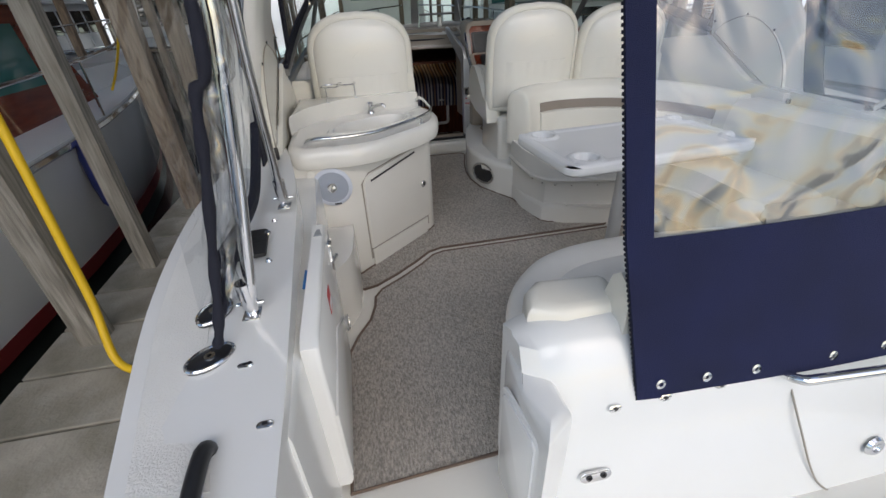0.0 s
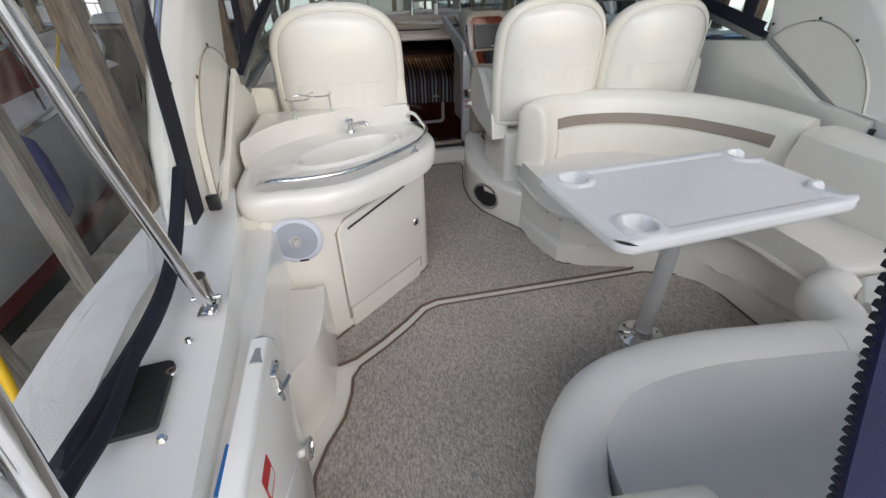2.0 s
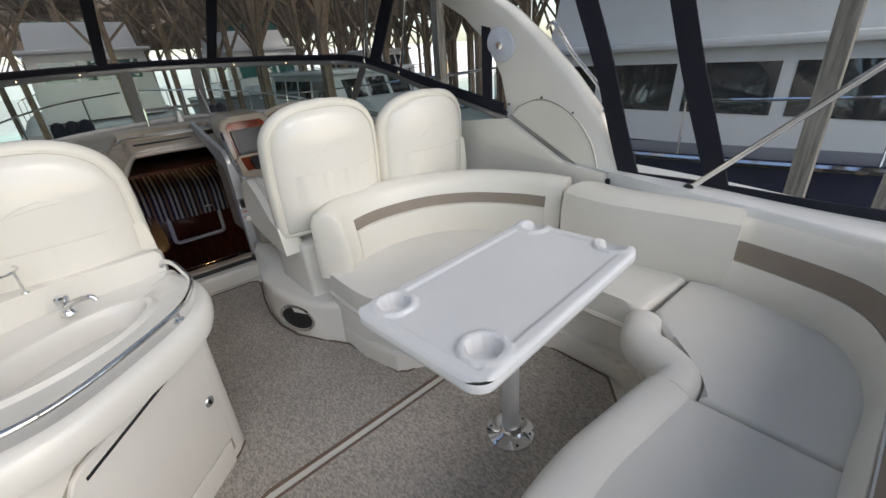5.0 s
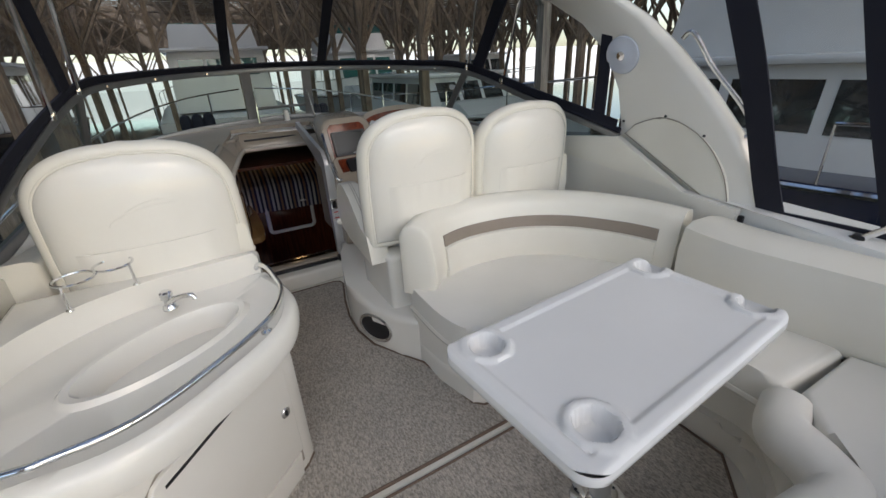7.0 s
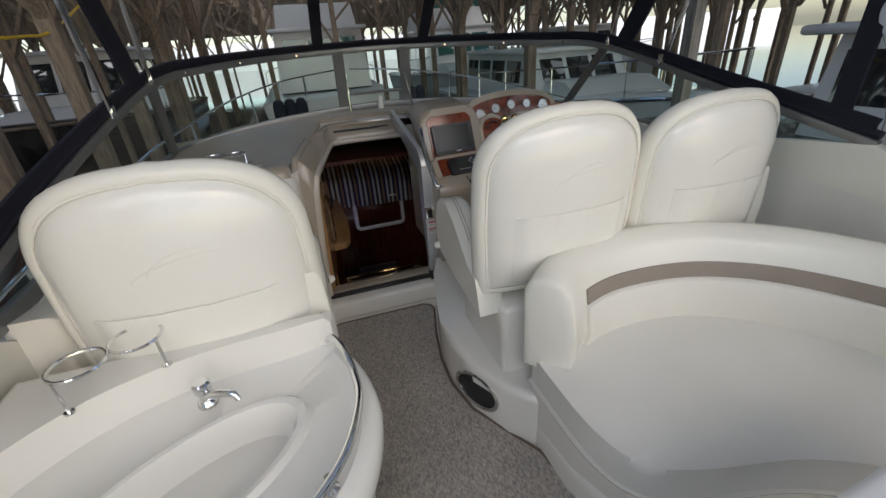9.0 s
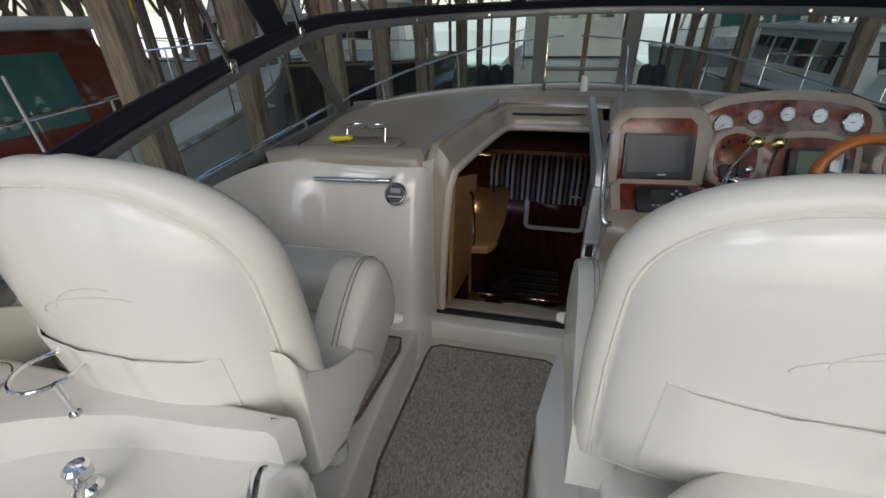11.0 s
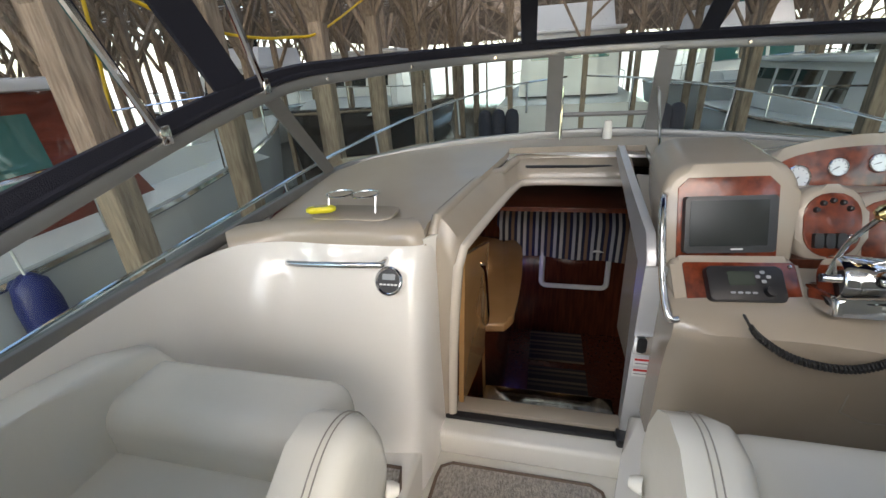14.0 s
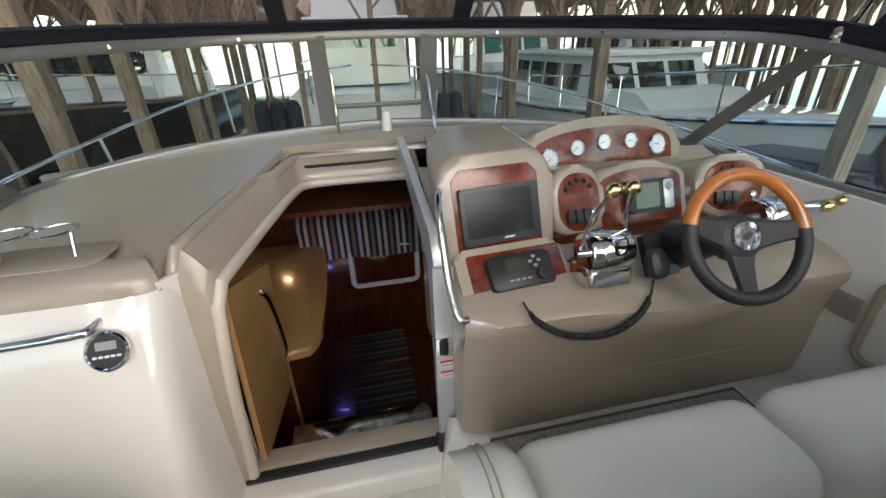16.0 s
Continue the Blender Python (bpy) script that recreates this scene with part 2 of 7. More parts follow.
def part(name, bm, mat, parent, label="", smooth=True):
    ob = mesh_ob(name, bm, mat, smooth)
    ob.parent = parent
    ob.matrix_parent_inverse = WORLD.get(parent, Matrix()).inverted()
    WORLD[ob] = Matrix()
    return tagged(ob, label)


def solo(name, bm, mat, label, category, group="", kind="", smooth=True):
    ob = mesh_ob(name, bm, mat, smooth)
    WORLD[ob] = Matrix()
    return tagged(ob, label, category, group, kind)


def clone(ob, m, parent):
    """One more piece on the same mesh."""
    o = new(ob.name.split(".")[0], ob.data)
    o.parent = parent
    o.matrix_parent_inverse = WORLD.get(parent, Matrix()).inverted()
    o.matrix_basis = m
    return o


def V(*a):
    return Vector(a)


def join(*bms):
    out = bmesh.new()
    for b in bms:
        tmp = bpy.data.meshes.new("tmp")
        b.to_mesh(tmp)
        b.free()
        out.from_mesh(tmp)
        bpy.data.meshes.remove(tmp)
    return out


def moved(bm, m):
    bmesh.ops.transform(bm, matrix=m, verts=bm.verts[:])
    return bm


def box(x0, x1, y0, y1, z0, z1, bev=0.0, seg=2):
    bm = bmesh.new()
    bmesh.ops.create_cube(bm, size=1)
    bmesh.ops.scale(bm, vec=(x1 - x0, y1 - y0, z1 - z0), verts=bm.verts[:])
    bmesh.ops.translate(bm, vec=((x0 + x1) / 2, (y0 + y1) / 2, (z0 + z1) / 2), verts=bm.verts[:])
    if bev:
        bmesh.ops.bevel(bm, geom=bm.edges[:], offset=bev, segments=seg, profile=0.5, affect="EDGES")
    return bm


def prism(poly, z0, z1, bev=0.0, seg=3, sides=False, zf=None):
    """A flat outline given height, its top edge (and with sides its upright edges) rounded. zf: the top's height at a place."""
    bm = bmesh.new()
    lo = [bm.verts.new((x, y, z0)) for x, y in poly]
    hi = [bm.verts.new((x, y, zf(x, y) if zf else z1)) for x, y in poly]
    bm.faces.new(lo[::-1])
    top = bm.faces.new(hi)
    n = len(poly)
    for i in range(n):
        bm.faces.new((lo[i], lo[(i + 1) % n], hi[(i + 1) % n], hi[i]))
    if bev:
        edges = list(top.edges)
        if sides:
            edges += [e for v in hi for e in v.link_edges if e not in top.edges]
        bmesh.ops.bevel(bm, geom=list(set(edges)), offset=bev, segments=seg, profile=0.5, affect="EDGES")
    return bm


def slab(poly, m, d, bev=0.0):
    """An outline in its own plane, d thick, set in space by m."""
    return moved(prism(poly, 0, d, bev), m)


def rrect(w, h, r, n=5):
    """A rectangle with round corners about the middle."""
    out = []
    for cx, cy, a0 in ((w / 2 - r, h / 2 - r, 0), (-w / 2 + r, h / 2 - r, 90), (-w / 2 + r, -h / 2 + r, 180), (w / 2 - r, -h / 2 + r, 270)):
        for k in range(n + 1):
            a = radians(a0 + 90 * k / n)
            out.append((cx + r * math.cos(a), cy + r * math.sin(a)))
    return out


def ellipse(a, b, n=32):
    return [(a * math.cos(2 * math.pi * k / n), b * math.sin(2 * math.pi * k / n)) for k in range(n)]


def spline(pts, n=8, closed=False):
    """A smooth line through the points."""
    p = [Vector(q) for q in pts]
    out = []
    m = len(p)
    for i in range(m if closed else m - 1):
        g = (lambda k: p[k % m]) if closed else (lambda k: p[max(0, min(m - 1, k))])
        a, b, c, d = g(i - 1), g(i), g(i + 1), g(i + 2)
        for k in range(n):
            t = k / n
            out.append(0.5 * ((2 * b) + (c - a) * t + (2 * a - 5 * b + 4 * c - d) * t * t + (3 * b - a - 3 * c + d) * t ** 3))
    if not closed:
        out.append(p[-1])
    return out


def skin(rings, closed=False, caps=True):
    """A skin over rings of equally many points."""
    bm = bmesh.new()
    vs = [[bm.verts.new(q) for q in r] for r in rings]
    n = len(rings[0])
    m = len(rings)
    for i in range(m if closed else m - 1):
        a, b = vs[i], vs[(i + 1) % m]
        for k in range(n):
            bm.faces.new((a[k], a[(k + 1) % n], b[(k + 1) % n], b[k]))
    if caps and not closed:
        bm.faces.new(vs[0][::-1])
        bm.faces.new(vs[-1])
    return bm


def tube(pts, r, n=10, closed=False, caps=True):
    """A round bar along a line; r may be a list."""
    pts = [Vector(p) for p in pts]
    m = len(pts)
    rings = []
    prev = None
    for i, p in enumerate(pts):
        a = pts[(i - 1) % m] if closed or i else p
        b = pts[(i + 1) % m] if closed or i < m - 1 else p
        t = (b - a).normalized()
        if prev is None:
            prev = t.orthogonal().normalized()
        side = (prev - t * prev.dot(t)).normalized()
        prev = side
        up = t.cross(side)
        rad = r[i] if isinstance(r, (list, tuple)) else r
        rings.append([p + (side * math.cos(2 * math.pi * k / n) + up * math.sin(2 * math.pi * k / n)) * rad for k in range(n)])
    return skin(rings, closed, caps)


def sweep(path, profile, closed=False, scales=None):
    """A profile of (out to the right of the way, up) carried along a line."""
    pts = [Vector(p) for p in path]
    m = len(pts)
    rings = []
    for i, p in enumerate(pts):
        a = pts[(i - 1) % m] if closed or i else p
        b = pts[(i + 1) % m] if closed or i < m - 1 else p
        t = b - a
        t.z = 0
        t.normalize()
        side = Vector((t.y, -t.x, 0))
        prof = profile(i / (m - 1)) if callable(profile) else profile
        rings.append([p + side * s + Vector((0, 0, h)) for s, h in prof])
    return skin(rings, closed)


def roundbox(s0, s1, h0, h1, r, n=4):
    """A profile: a box with round corners."""
    return [(x + (s0 + s1) / 2, y + (h0 + h1) / 2) for x, y in rrect(s1 - s0, h1 - h0, min(r, (s1 - s0) / 2 - 1e-4, (h1 - h0) / 2 - 1e-4), n)]


def lathe(profile, m=None, n=24):
    """A turned shape from (radius, height)."""
    rings = [[Vector((r * math.cos(2 * math.pi * k / n), r * math.sin(2 * math.pi * k / n), z)) for k in range(n)] for r, z in profile]
    bm = skin(rings, caps=False)
    return moved(bm, m) if m else bm


def sheet(f, nu, nv, thick=0.0):
    """A curved sheet f(u, v), with a thickness where wanted."""
    bm = bmesh.new()
    g = [[bm.verts.new(f(i / nu, j / nv)) for j in range(nv + 1)] for i in range(nu + 1)]
    for i in range(nu):
        for j in range(nv):
            bm.faces.new((g[i][j], g[i + 1][j], g[i + 1][j + 1], g[i][j + 1]))
    if thick:
        bmesh.ops.recalc_face_normals(bm, faces=bm.faces[:])
        bmesh.ops.solidify(bm, geom=bm.faces[:], thickness=thick)
    return bm


def facing(p, n, spin=0.0):
    """A pose at p whose z looks along n and whose y is as upright as it can be."""
    n = Vector(n).normalized()
    x = Vector((0, 0, 1)).cross(n)
    x = x.normalized() if x.length > 1e-4 else Vector((1, 0, 0))
    y = n.cross(x)
    return Matrix.Translation(p) @ Matrix((x, y, n)).transposed().to_4x4() @ Matrix.Rotation(radians(spin), 4, "Z")


def text(words, m, size, mat, parent, name="lettering"):
    cu = bpy.data.curves.new(name, "FONT")
    cu.body, cu.size, cu.align_x, cu.align_y, cu.extrude = words, size, "CENTER", "CENTER", 0.0006
    tmp = bpy.data.objects.new(name, cu)
    me = bpy.data.meshes.new_from_object(tmp)
    bpy.data.objects.remove(tmp)
    bm = bmesh.new()
    bm.from_mesh(me)
    return part(name, moved(bm, m), mat, parent, smooth=False)


# ---- the boat: floor, liner, deck ----
S = "structure"
AFT_MAT = [(-0.87, 0.66), (-0.87, 1.28), (-0.83, 1.38), (-0.77, 1.48), (-0.742, 1.58), (-0.735, 1.66), (-0.70, 1.715), (-0.58, 1.80), (-0.46, 1.90), (-0.37, 1.99), (-0.30, 2.015),
           (0.2, 2.02), (0.84, 2.03), (1.02, 1.96), (1.10, 1.82), (1.10, 1.48), (0.9, 1.3), (0.5, 1.22), (0.05, 1.2), (-0.06, 1.1), (-0.24, 0.92), (-0.375, 0.69)]
FORE_MAT = [(-0.85, 1.765), (-0.79, 1.742), (-0.72, 1.762), (-0.60, 1.845), (-0.48, 1.945), (-0.39, 2.032), (-0.31, 2.062), (0.2, 2.066), (0.80, 2.075), (0.85, 2.11), (0.82, 2.17), (0.46, 2.20), (0.42, 2.24),
            (0.36, 2.62), (0.30, 2.72), (0.19, 2.92), (0.155, 3.10), (0.16, 3.28), (0.20, 3.5), (0.262, 3.74), (0.25, 3.79), (0.21, 3.812), (-0.31, 3.812), (-0.35, 3.79), (-0.36, 3.74),
            (-0.385, 3.15), (-0.36, 2.95), (-0.305, 2.75), (-0.30, 2.36), (-0.33, 2.32), (-0.75, 1.945), (-0.82, 1.875)]
solo("floor", box(-1.35, 1.75, 0.15, 3.95, -0.09, 0.0), GELCREAM, "cream moulded cockpit sole of the boat", "floor", kind=S)


def floor_mat(name, poly, z, label):
    t = thing(name, label, "carpet", (poly[0][0], poly[0][1], z))
    part("weave", prism(poly, z, z + 0.010, 0.004), CARPET, t, smooth=False)
    part("binding", tube([V(x, y, z + 0.008) for x, y in poly], 0.0075, 6, closed=True), BIND, t, "brown sewn edge binding")
    return t


floor_mat("carpet_mat", AFT_MAT, 0.0005, "grey flecked cockpit carpet mat with brown binding on the sole")
floor_mat("carpet_mat", FORE_MAT, 0.0005, "grey flecked carpet mat between the wet bar and the cabin door")
# raised plinth under the port seat, with its own mat
PLINTH = [(-1.3, 2.78), (-0.38, 2.78), (-0.405, 3.15), (-0.39, 3.95), (-1.3, 3.95)]
solo("floor_step", prism(PLINTH, 0.0, 0.195, 0.03, 4), GELCREAM, "raised cream step under the passenger seat", "step", kind=S)
floor_mat("carpet_mat", [(-1.0, 3.05), (-0.50, 3.05), (-0.455, 3.18), (-0.422, 3.54), (-0.44, 3.61), (-1.0, 3.61)], 0.196, "small grey carpet mat on the step by the passenger seat")
# starboard foot well plinth under helm bench
HELMBASE = [(0.285, 2.74), (0.20, 2.92), (0.165, 3.10), (0.17, 3.28), (0.215, 3.5), (0.28, 3.75), (0.34, 3.95), (1.7, 3.95), (1.7, 2.66), (0.36, 2.66)]
solo("floor_plinth", prism(HELMBASE, 0.0, 0.255, 0.035, 4), GELCREAM, "cream moulded plinth that carries the helm seats", "plinth", kind=S)
floor_mat("carpet_mat", [(0.42, 3.36), (1.4, 3.36), (1.4, 3.8), (0.46, 3.8), (0.42, 3.72)], 0.2555, "grey carpet mat before the helm bench")
# threshold below the cabin door
solo("sill_step", box(-0.44, 0.345, 3.855, 4.06, 0.0, 0.118, 0.02, 3), GELCREAM, "cream moulded step below the cabin door", "step", kind=S)
# hull sides inside
def side_wall(x_in, x_out, y0, y1, top, name, label):
    rows = [[V(x, y, z) for x, z in ((x_in, -0.05), (x_in, top(y)), (x_out, top(y)), (x_out, -0.05))] for y in [y0 + (y1 - y0) * k / 16 for k in range(17)]]
    return solo(name, skin(rows), GELCREAM, label, "wall", kind=S)


side_wall(-1.10, -1.14, 2.0, 4.1, lambda y: 0.80 + 0.13 * min(1, max(0, (y - 2.0) / 1.6)), "wall_port", "cream moulded inner side of the boat")
side_wall(1.66, 1.72, 1.9, 4.6, lambda y: 0.80 + 0.17 * min(1, max(0, (y - 1.9) / 1.9)), "wall_starboard", "cream moulded inner side of the boat")
# outer hull, both sides and the stern
def hull_line(side):
    return spline([(0.3 + side * d, y, z) for d, y, z in ((1.42, 0.2, 0.44), (1.52, 0.7, 0.54), (1.60, 1.4, 0.61), (1.62, 2.4, 0.64), (1.60, 3.6, 0.70), (1.50, 4.8, 0.80), (1.22, 6.0, 0.78), (0.75, 7.0, 0.70), (0.15, 7.7, 0.64))], 5)


for side, name in ((-1, "hull_port"), (1, "hull_starboard")):
    line = hull_line(side)
    rows = [[p + V(-side * 0.10, 0, 0), p + V(-side * 0.02, 0, 0.012), p + V(side * 0.015, 0, -0.02), p + V(side * 0.02, 0, -0.07), p + V(-side * 0.01, 0, -0.10), V(0.3 + (p.x - 0.3) * 0.93, p.y, -1.3), V(0.3 + (p.x - 0.3) * 0.8, p.y, -1.3)] for p in line]
    solo(name, skin(rows), GEL, "white gelcoat side of the motor boat with a rolled gunwale", "hull", kind=S)
# port side deck beside the boarding way
rim = spline([(-1.13, 0.10, 0), (-1.19, 0.36, 0), (-1.245, 0.60, 0), (-1.295, 0.88, 0), (-1.318, 1.2, 0), (-1.31, 1.6, 0), (-1.30, 2.1, 0)], 6)
inner = spline([(-0.905, 0.10, 0), (-0.912, 0.45, 0), (-0.925, 0.75, 0), (-0.94, 1.05, 0), (-0.955, 1.35, 0), (-1.0, 1.7, 0), (-1.08, 2.1, 0)], 6)
DECKZ = lambda y: 0.63 + 0.085 * min(1, max(0, (y - 0.5) / 0.9)) - 0.30 * max(0, 0.5 - y) ** 2
solo("side_deck", prism([(p.x, p.y) for p in rim] + [(p.x, p.y) for p in inner[::-1]], -0.6, 0, 0.04, 5, zf=lambda x, y: DECKZ(y)), GEL, "white side deck of the boat beside the boarding way", "deck", kind=S)
# a strip of non-skid on that deck
panel = [(p.x + 0.035, p.y) for p in rim[6:30]]
panel_in = [(x + 0.135 - 0.03 * k / len(panel), y) for k, (x, y) in enumerate(panel)]
solo("nonskid_panel", prism(panel + panel_in[::-1], 0.55, 0, 0.0, zf=lambda x, y: DECKZ(y) + 0.003), NONSKID, "fine textured non-skid panel on the white side deck", "deck", kind=S, smooth=False)
solo("boarding_floor", box(-1.0, -0.28, -0.6, 0.64, -0.30, -0.02, 0.02), GEL, "white step of the boarding way at the stern", "step", kind=S)
solo("swim_platform", box(-1.25, 1.85, -1.4, 0.40, -0.55, -0.42, 0.03), GEL, "white swim platform behind the stern", "platform", kind=S)
# moulded step from the cockpit to the side deck
STEP = [(-1.05, 1.93)] + [(p.x, p.y) for p in spline([(-0.80, 1.90, 0), (-0.80, 1.72, 0), (-0.82, 1.55, 0), (-0.90, 1.42, 0), (-0.95, 1.36, 0)], 5)] + [(-1.05, 1.3)]
solo("boarding_step", prism([(x * 1.0, y) for x, y in STEP], -0.01, 0.34, 0.06, 5), GELCREAM, "rounded cream moulded step beside the wet bar", "step", kind=S)
solo("coaming_port", prism([(-1.12, 0.45), (-1.12, 2.0), (-0.93, 1.99), (-0.935, 1.75), (-0.915, 1.5), (-0.90, 1.2), (-0.905, 0.46)], -0.01, 0.60, 0.03, 4), GEL, "white moulded inner side of the boarding way", "wall", kind=S)
# stern wall behind the sofa
rings = []
for u in [0, 0.004, 0.009, 0.015, 0.022, 0.03, 0.04, 0.05, 0.0625] + [0.09 + 0.91 * k / 24 for k in range(25)]:
    x = -0.375 + 2.05 * u
    sh = 0.045 * max(0, 1 - u * 16) ** 2
    aft = -0.04 * math.sin(math.pi * u)
    rings.append([V(x, y + aft + (sh if i in (3, 4, 5, 6, 7) else 0), z - sh * (i < 4)) for i, (y, z) in enumerate(((0.72, -0.5), (0.72, 0.60), (0.66, 0.628), (0.60, 0.622), (0.555, 0.585), (0.525, 0.52), (0.48, 0.42), (0.43, 0.22), (0.40, 0.0), (0.37, -0.55)))])
solo("transom", skin(rings), GEL, "white gelcoat transom of the boat", "transom", kind=S)
solo("transom_lip", prism([(-0.385, 0.38), (-0.392, 0.52), (-0.385, 0.66), (-0.34, 0.73), (-0.30, 0.73), (-0.30, 0.44)], -0.3, 0.52, 0.03, 3), GEL, "white moulded port end of the transom", "transom", kind=S)
# side decks outboard of the cockpit
solo("side_deck", prism([(1.50, 0.6), (1.70, 0.40), (1.83, 0.7), (1.90, 1.4), (1.93, 2.4), (1.92, 3.6), (1.82, 4.8), (1.6, 4.9), (1.72, 3.6), (1.74, 2.4), (1.70, 1.9), (1.62, 1.6), (1.60, 1.2)], -0.05, 0, 0.02, 3, zf=lambda x, y: 0.735 + 0.04 * y), GEL, "white side deck of the boat by the sofa", "deck", kind=S)
solo("side_deck", prism([(-1.33, 2.05), (-1.12, 2.05), (-1.12, 3.6), (-1.14, 4.7), (-1.3, 4.7), (-1.31, 3.6)], -0.05, 0, 0.02, 3, zf=lambda x, y: 0.71 + 0.03 * (y - 2)), GEL, "white side deck of the boat by the passenger seat", "deck", kind=S)

# ---- fore deck and dash top ----
ZD = lambda x, y: 0.955 + 0.125 * max(0, min(1, (y - 3.95) / 1.05)) - 0.055 * ((x - 0.3) / 1.4) ** 2
def dash_sheet(xa, xb, ya, yb, n=14):
    """A piece of the deck top between two lines of x given along y."""
    def f(u, v):
        y = ya + (yb - ya) * v
        x = xa(y) + (xb(y) - xa(y)) * u
        return V(x, y, ZD(x, y))
    return f


left_out = lambda y: -1.10 + max(0, y - 4.6) * 0.9
left_in = lambda y: -0.40 if y < 4.02 else -0.40 + 0.22 * min(1, (y - 4.02) / 0.75)
solo("dash_top_port", sheet(dash_sheet(left_out, left_in, 3.96, 4.86), 14, 14, 0.03), DASH, "beige moulded deck top before the passenger seat", "dash", kind=S)
def fore(u, v):
    a = V(-1.12 + 2.84 * u, 4.84, 0)
    y = a.y + max(0.03, 0.18 + 0.16 * (1 - (2 * u - 1) ** 4) - 0.33 * abs(2 * u - 1) ** 3) * v
    x = a.x
    return V(x, y, ZD(x, min(y, 5.05)))
solo("dash_top_fore", sheet(fore, 30, 6, 0.03), DASH, "beige deck top below the windscreen", "dash", kind=S)
right_in = lambda y: 0.41 + 0.06 * (y - 4.0)
solo("dash_top_starboard", sheet(dash_sheet(right_in, lambda y: 1.70 - max(0, y - 4.5) * 0.5, 4.13, 4.86), 14, 8, 0.03), DASH, "beige deck top behind the helm", "dash", kind=S)
for side in (-1, 1):
    br = thing("bow_rail", "polished steel bow rail along the fore deck", "rail", (0.3 + side * 1.5, 4.0, 0.8))
    line = spline([(0.3 + side * d, y, z) for d, y, z in ((1.60, 2.9, 0.78), (1.60, 3.2, 0.86), (1.58, 4.2, 0.94), (1.48, 5.0, 1.03), (1.18, 6.0, 1.15), (0.72, 7.0, 1.23), (0.1, 7.65, 1.27))], 6)
    part("bar", tube(line, 0.009, 8), CHROME, br)
    for k in (7, 14, 20, 26, 32):
        part("stanchion", tube([line[k], line[k] + V(0.0, 0.06, -0.30)], 0.010, 8), CHROME, br)
# fore deck beyond the windscreen
def foredeck(u, v):
    y = 4.9 + 2.8 * v
    w = 1.36 * (1 - v ** 2.2) + 0.12
    x = 0.3 + w * (2 * u - 1)
    return V(x, y, 1.02 - 0.19 * min(1, 5 * v) - 0.48 * max(0, v - 0.40) - 0.07 * (2 * u - 1) ** 2)
solo("foredeck", sheet(foredeck, 16, 14, 0.03), GEL, "white cambered fore deck of the boat", "deck", kind=S)

# port console below the deck top
CTOP = spline([(-1.095, 2.9, 0.90), (-1.09, 3.45, 0.935), (-1.055, 3.74, 0.935), (-0.93, 3.885, 0.91), (-0.72, 3.918, 0.895), (-0.48, 3.925, 0.895), (-0.405, 3.955, 0.895), (-0.372, 4.05, 0.895)], 6)
CBOT = spline([(-1.06, 2.9, 0.02), (-1.04, 3.25, 0.02), (-0.99, 3.48, 0.02), (-0.86, 3.60, 0.02), (-0.66, 3.635, 0.02), (-0.47, 3.65, 0.02), (-0.40, 3.70, 0.02), (-0.372, 3.98, 0.02)], 6)
def console_face(u, v):
    """The moulded face of the console: it leans back as it rises and rounds into the boat's side."""
    k = round(u * (len(CTOP) - 1))
    p, q = CBOT[k], CTOP[k]
    w = 1 - (1 - v) ** 0.72
    return V(p.x + (q.x - p.x) * w, p.y + (q.y - p.y) * w, p.z + (q.z - p.z) * v)
solo("console_port", sheet(console_face, len(CTOP) - 1, 24, 0.015), GLOSSWHITE, "glossy white console rounded into the boat side", "console", kind=S)
# beige lip on top of it
lip = spline([(-1.06, 3.80, 0), (-0.93, 3.895, 0), (-0.72, 3.925, 0), (-0.52, 3.930, 0), (-0.44, 3.940, 0), (-0.402, 3.965, 0)], 6)
def lip_profile(u):
    drop = 0.022 + 0.058 * math.sin(math.pi * min(1, u * 1.12)) ** 0.5
    return [(-0.09, 0.052), (-0.05, 0.054), (-0.02, 0.048), (0.0, 0.034), (0.012, 0.012), (0.018, -0.012), (0.022, -drop + 0.004), (0.018, -drop), (-0.02, -drop), (-0.09, -0.01)]
solo("console_lip", sweep([V(p.x, p.y, 0.915) for p in lip], lip_profile), DASH, "beige rounded edge of the deck top", "trim", kind=S)

# ---- cabin entrance ----
# lip that runs up the door's port side and forward round the hatch
run = spline([(-0.335, 3.955, 0.12), (-0.315, 3.965, 0.5), (-0.29, 3.985, 0.80)], 6) + spline([(-0.275, 4.02, 0.862), (-0.20, 4.42, 0.88), (-0.14, 4.72, 0.885), (-0.09, 4.81, 0.885), (0.10, 4.83, 0.885), (0.43, 4.83, 0.88)], 6)
solo("door_frame", tube(run, 0.02, 10), SAND, "beige rounded frame of the cabin entrance", "door frame", kind=S)
run2 = [p + V(-0.045, 0.01, 0.0) for p in run[:7]] + [p + V(-0.045 if k < 14 else -0.01, 0.012 + 0.03 * (k > 12), 0.055) for k, p in enumerate(run[7:])]
run3 = [p + V(-0.085, 0.02, 0) for p in run[:7]] + [p + V(-0.09 if k < 14 else -0.02, 0.02 + 0.06 * (k > 12), 0.105) for k, p in enumerate(run[7:])]
def surround(u, v):
    k = round(u * (len(run) - 1))
    a, m, b = run3[k], run2[k], run[k]
    p = a.lerp(m, v * 2) if v < 0.5 else m.lerp(b, v * 2 - 1)
    up = V(0, -0.6, 0.8) if k > 6 else V(-0.3, -0.95, 0)
    return p + up * (0.022 * math.sin(math.pi * v) ** 0.6 + 0.008)
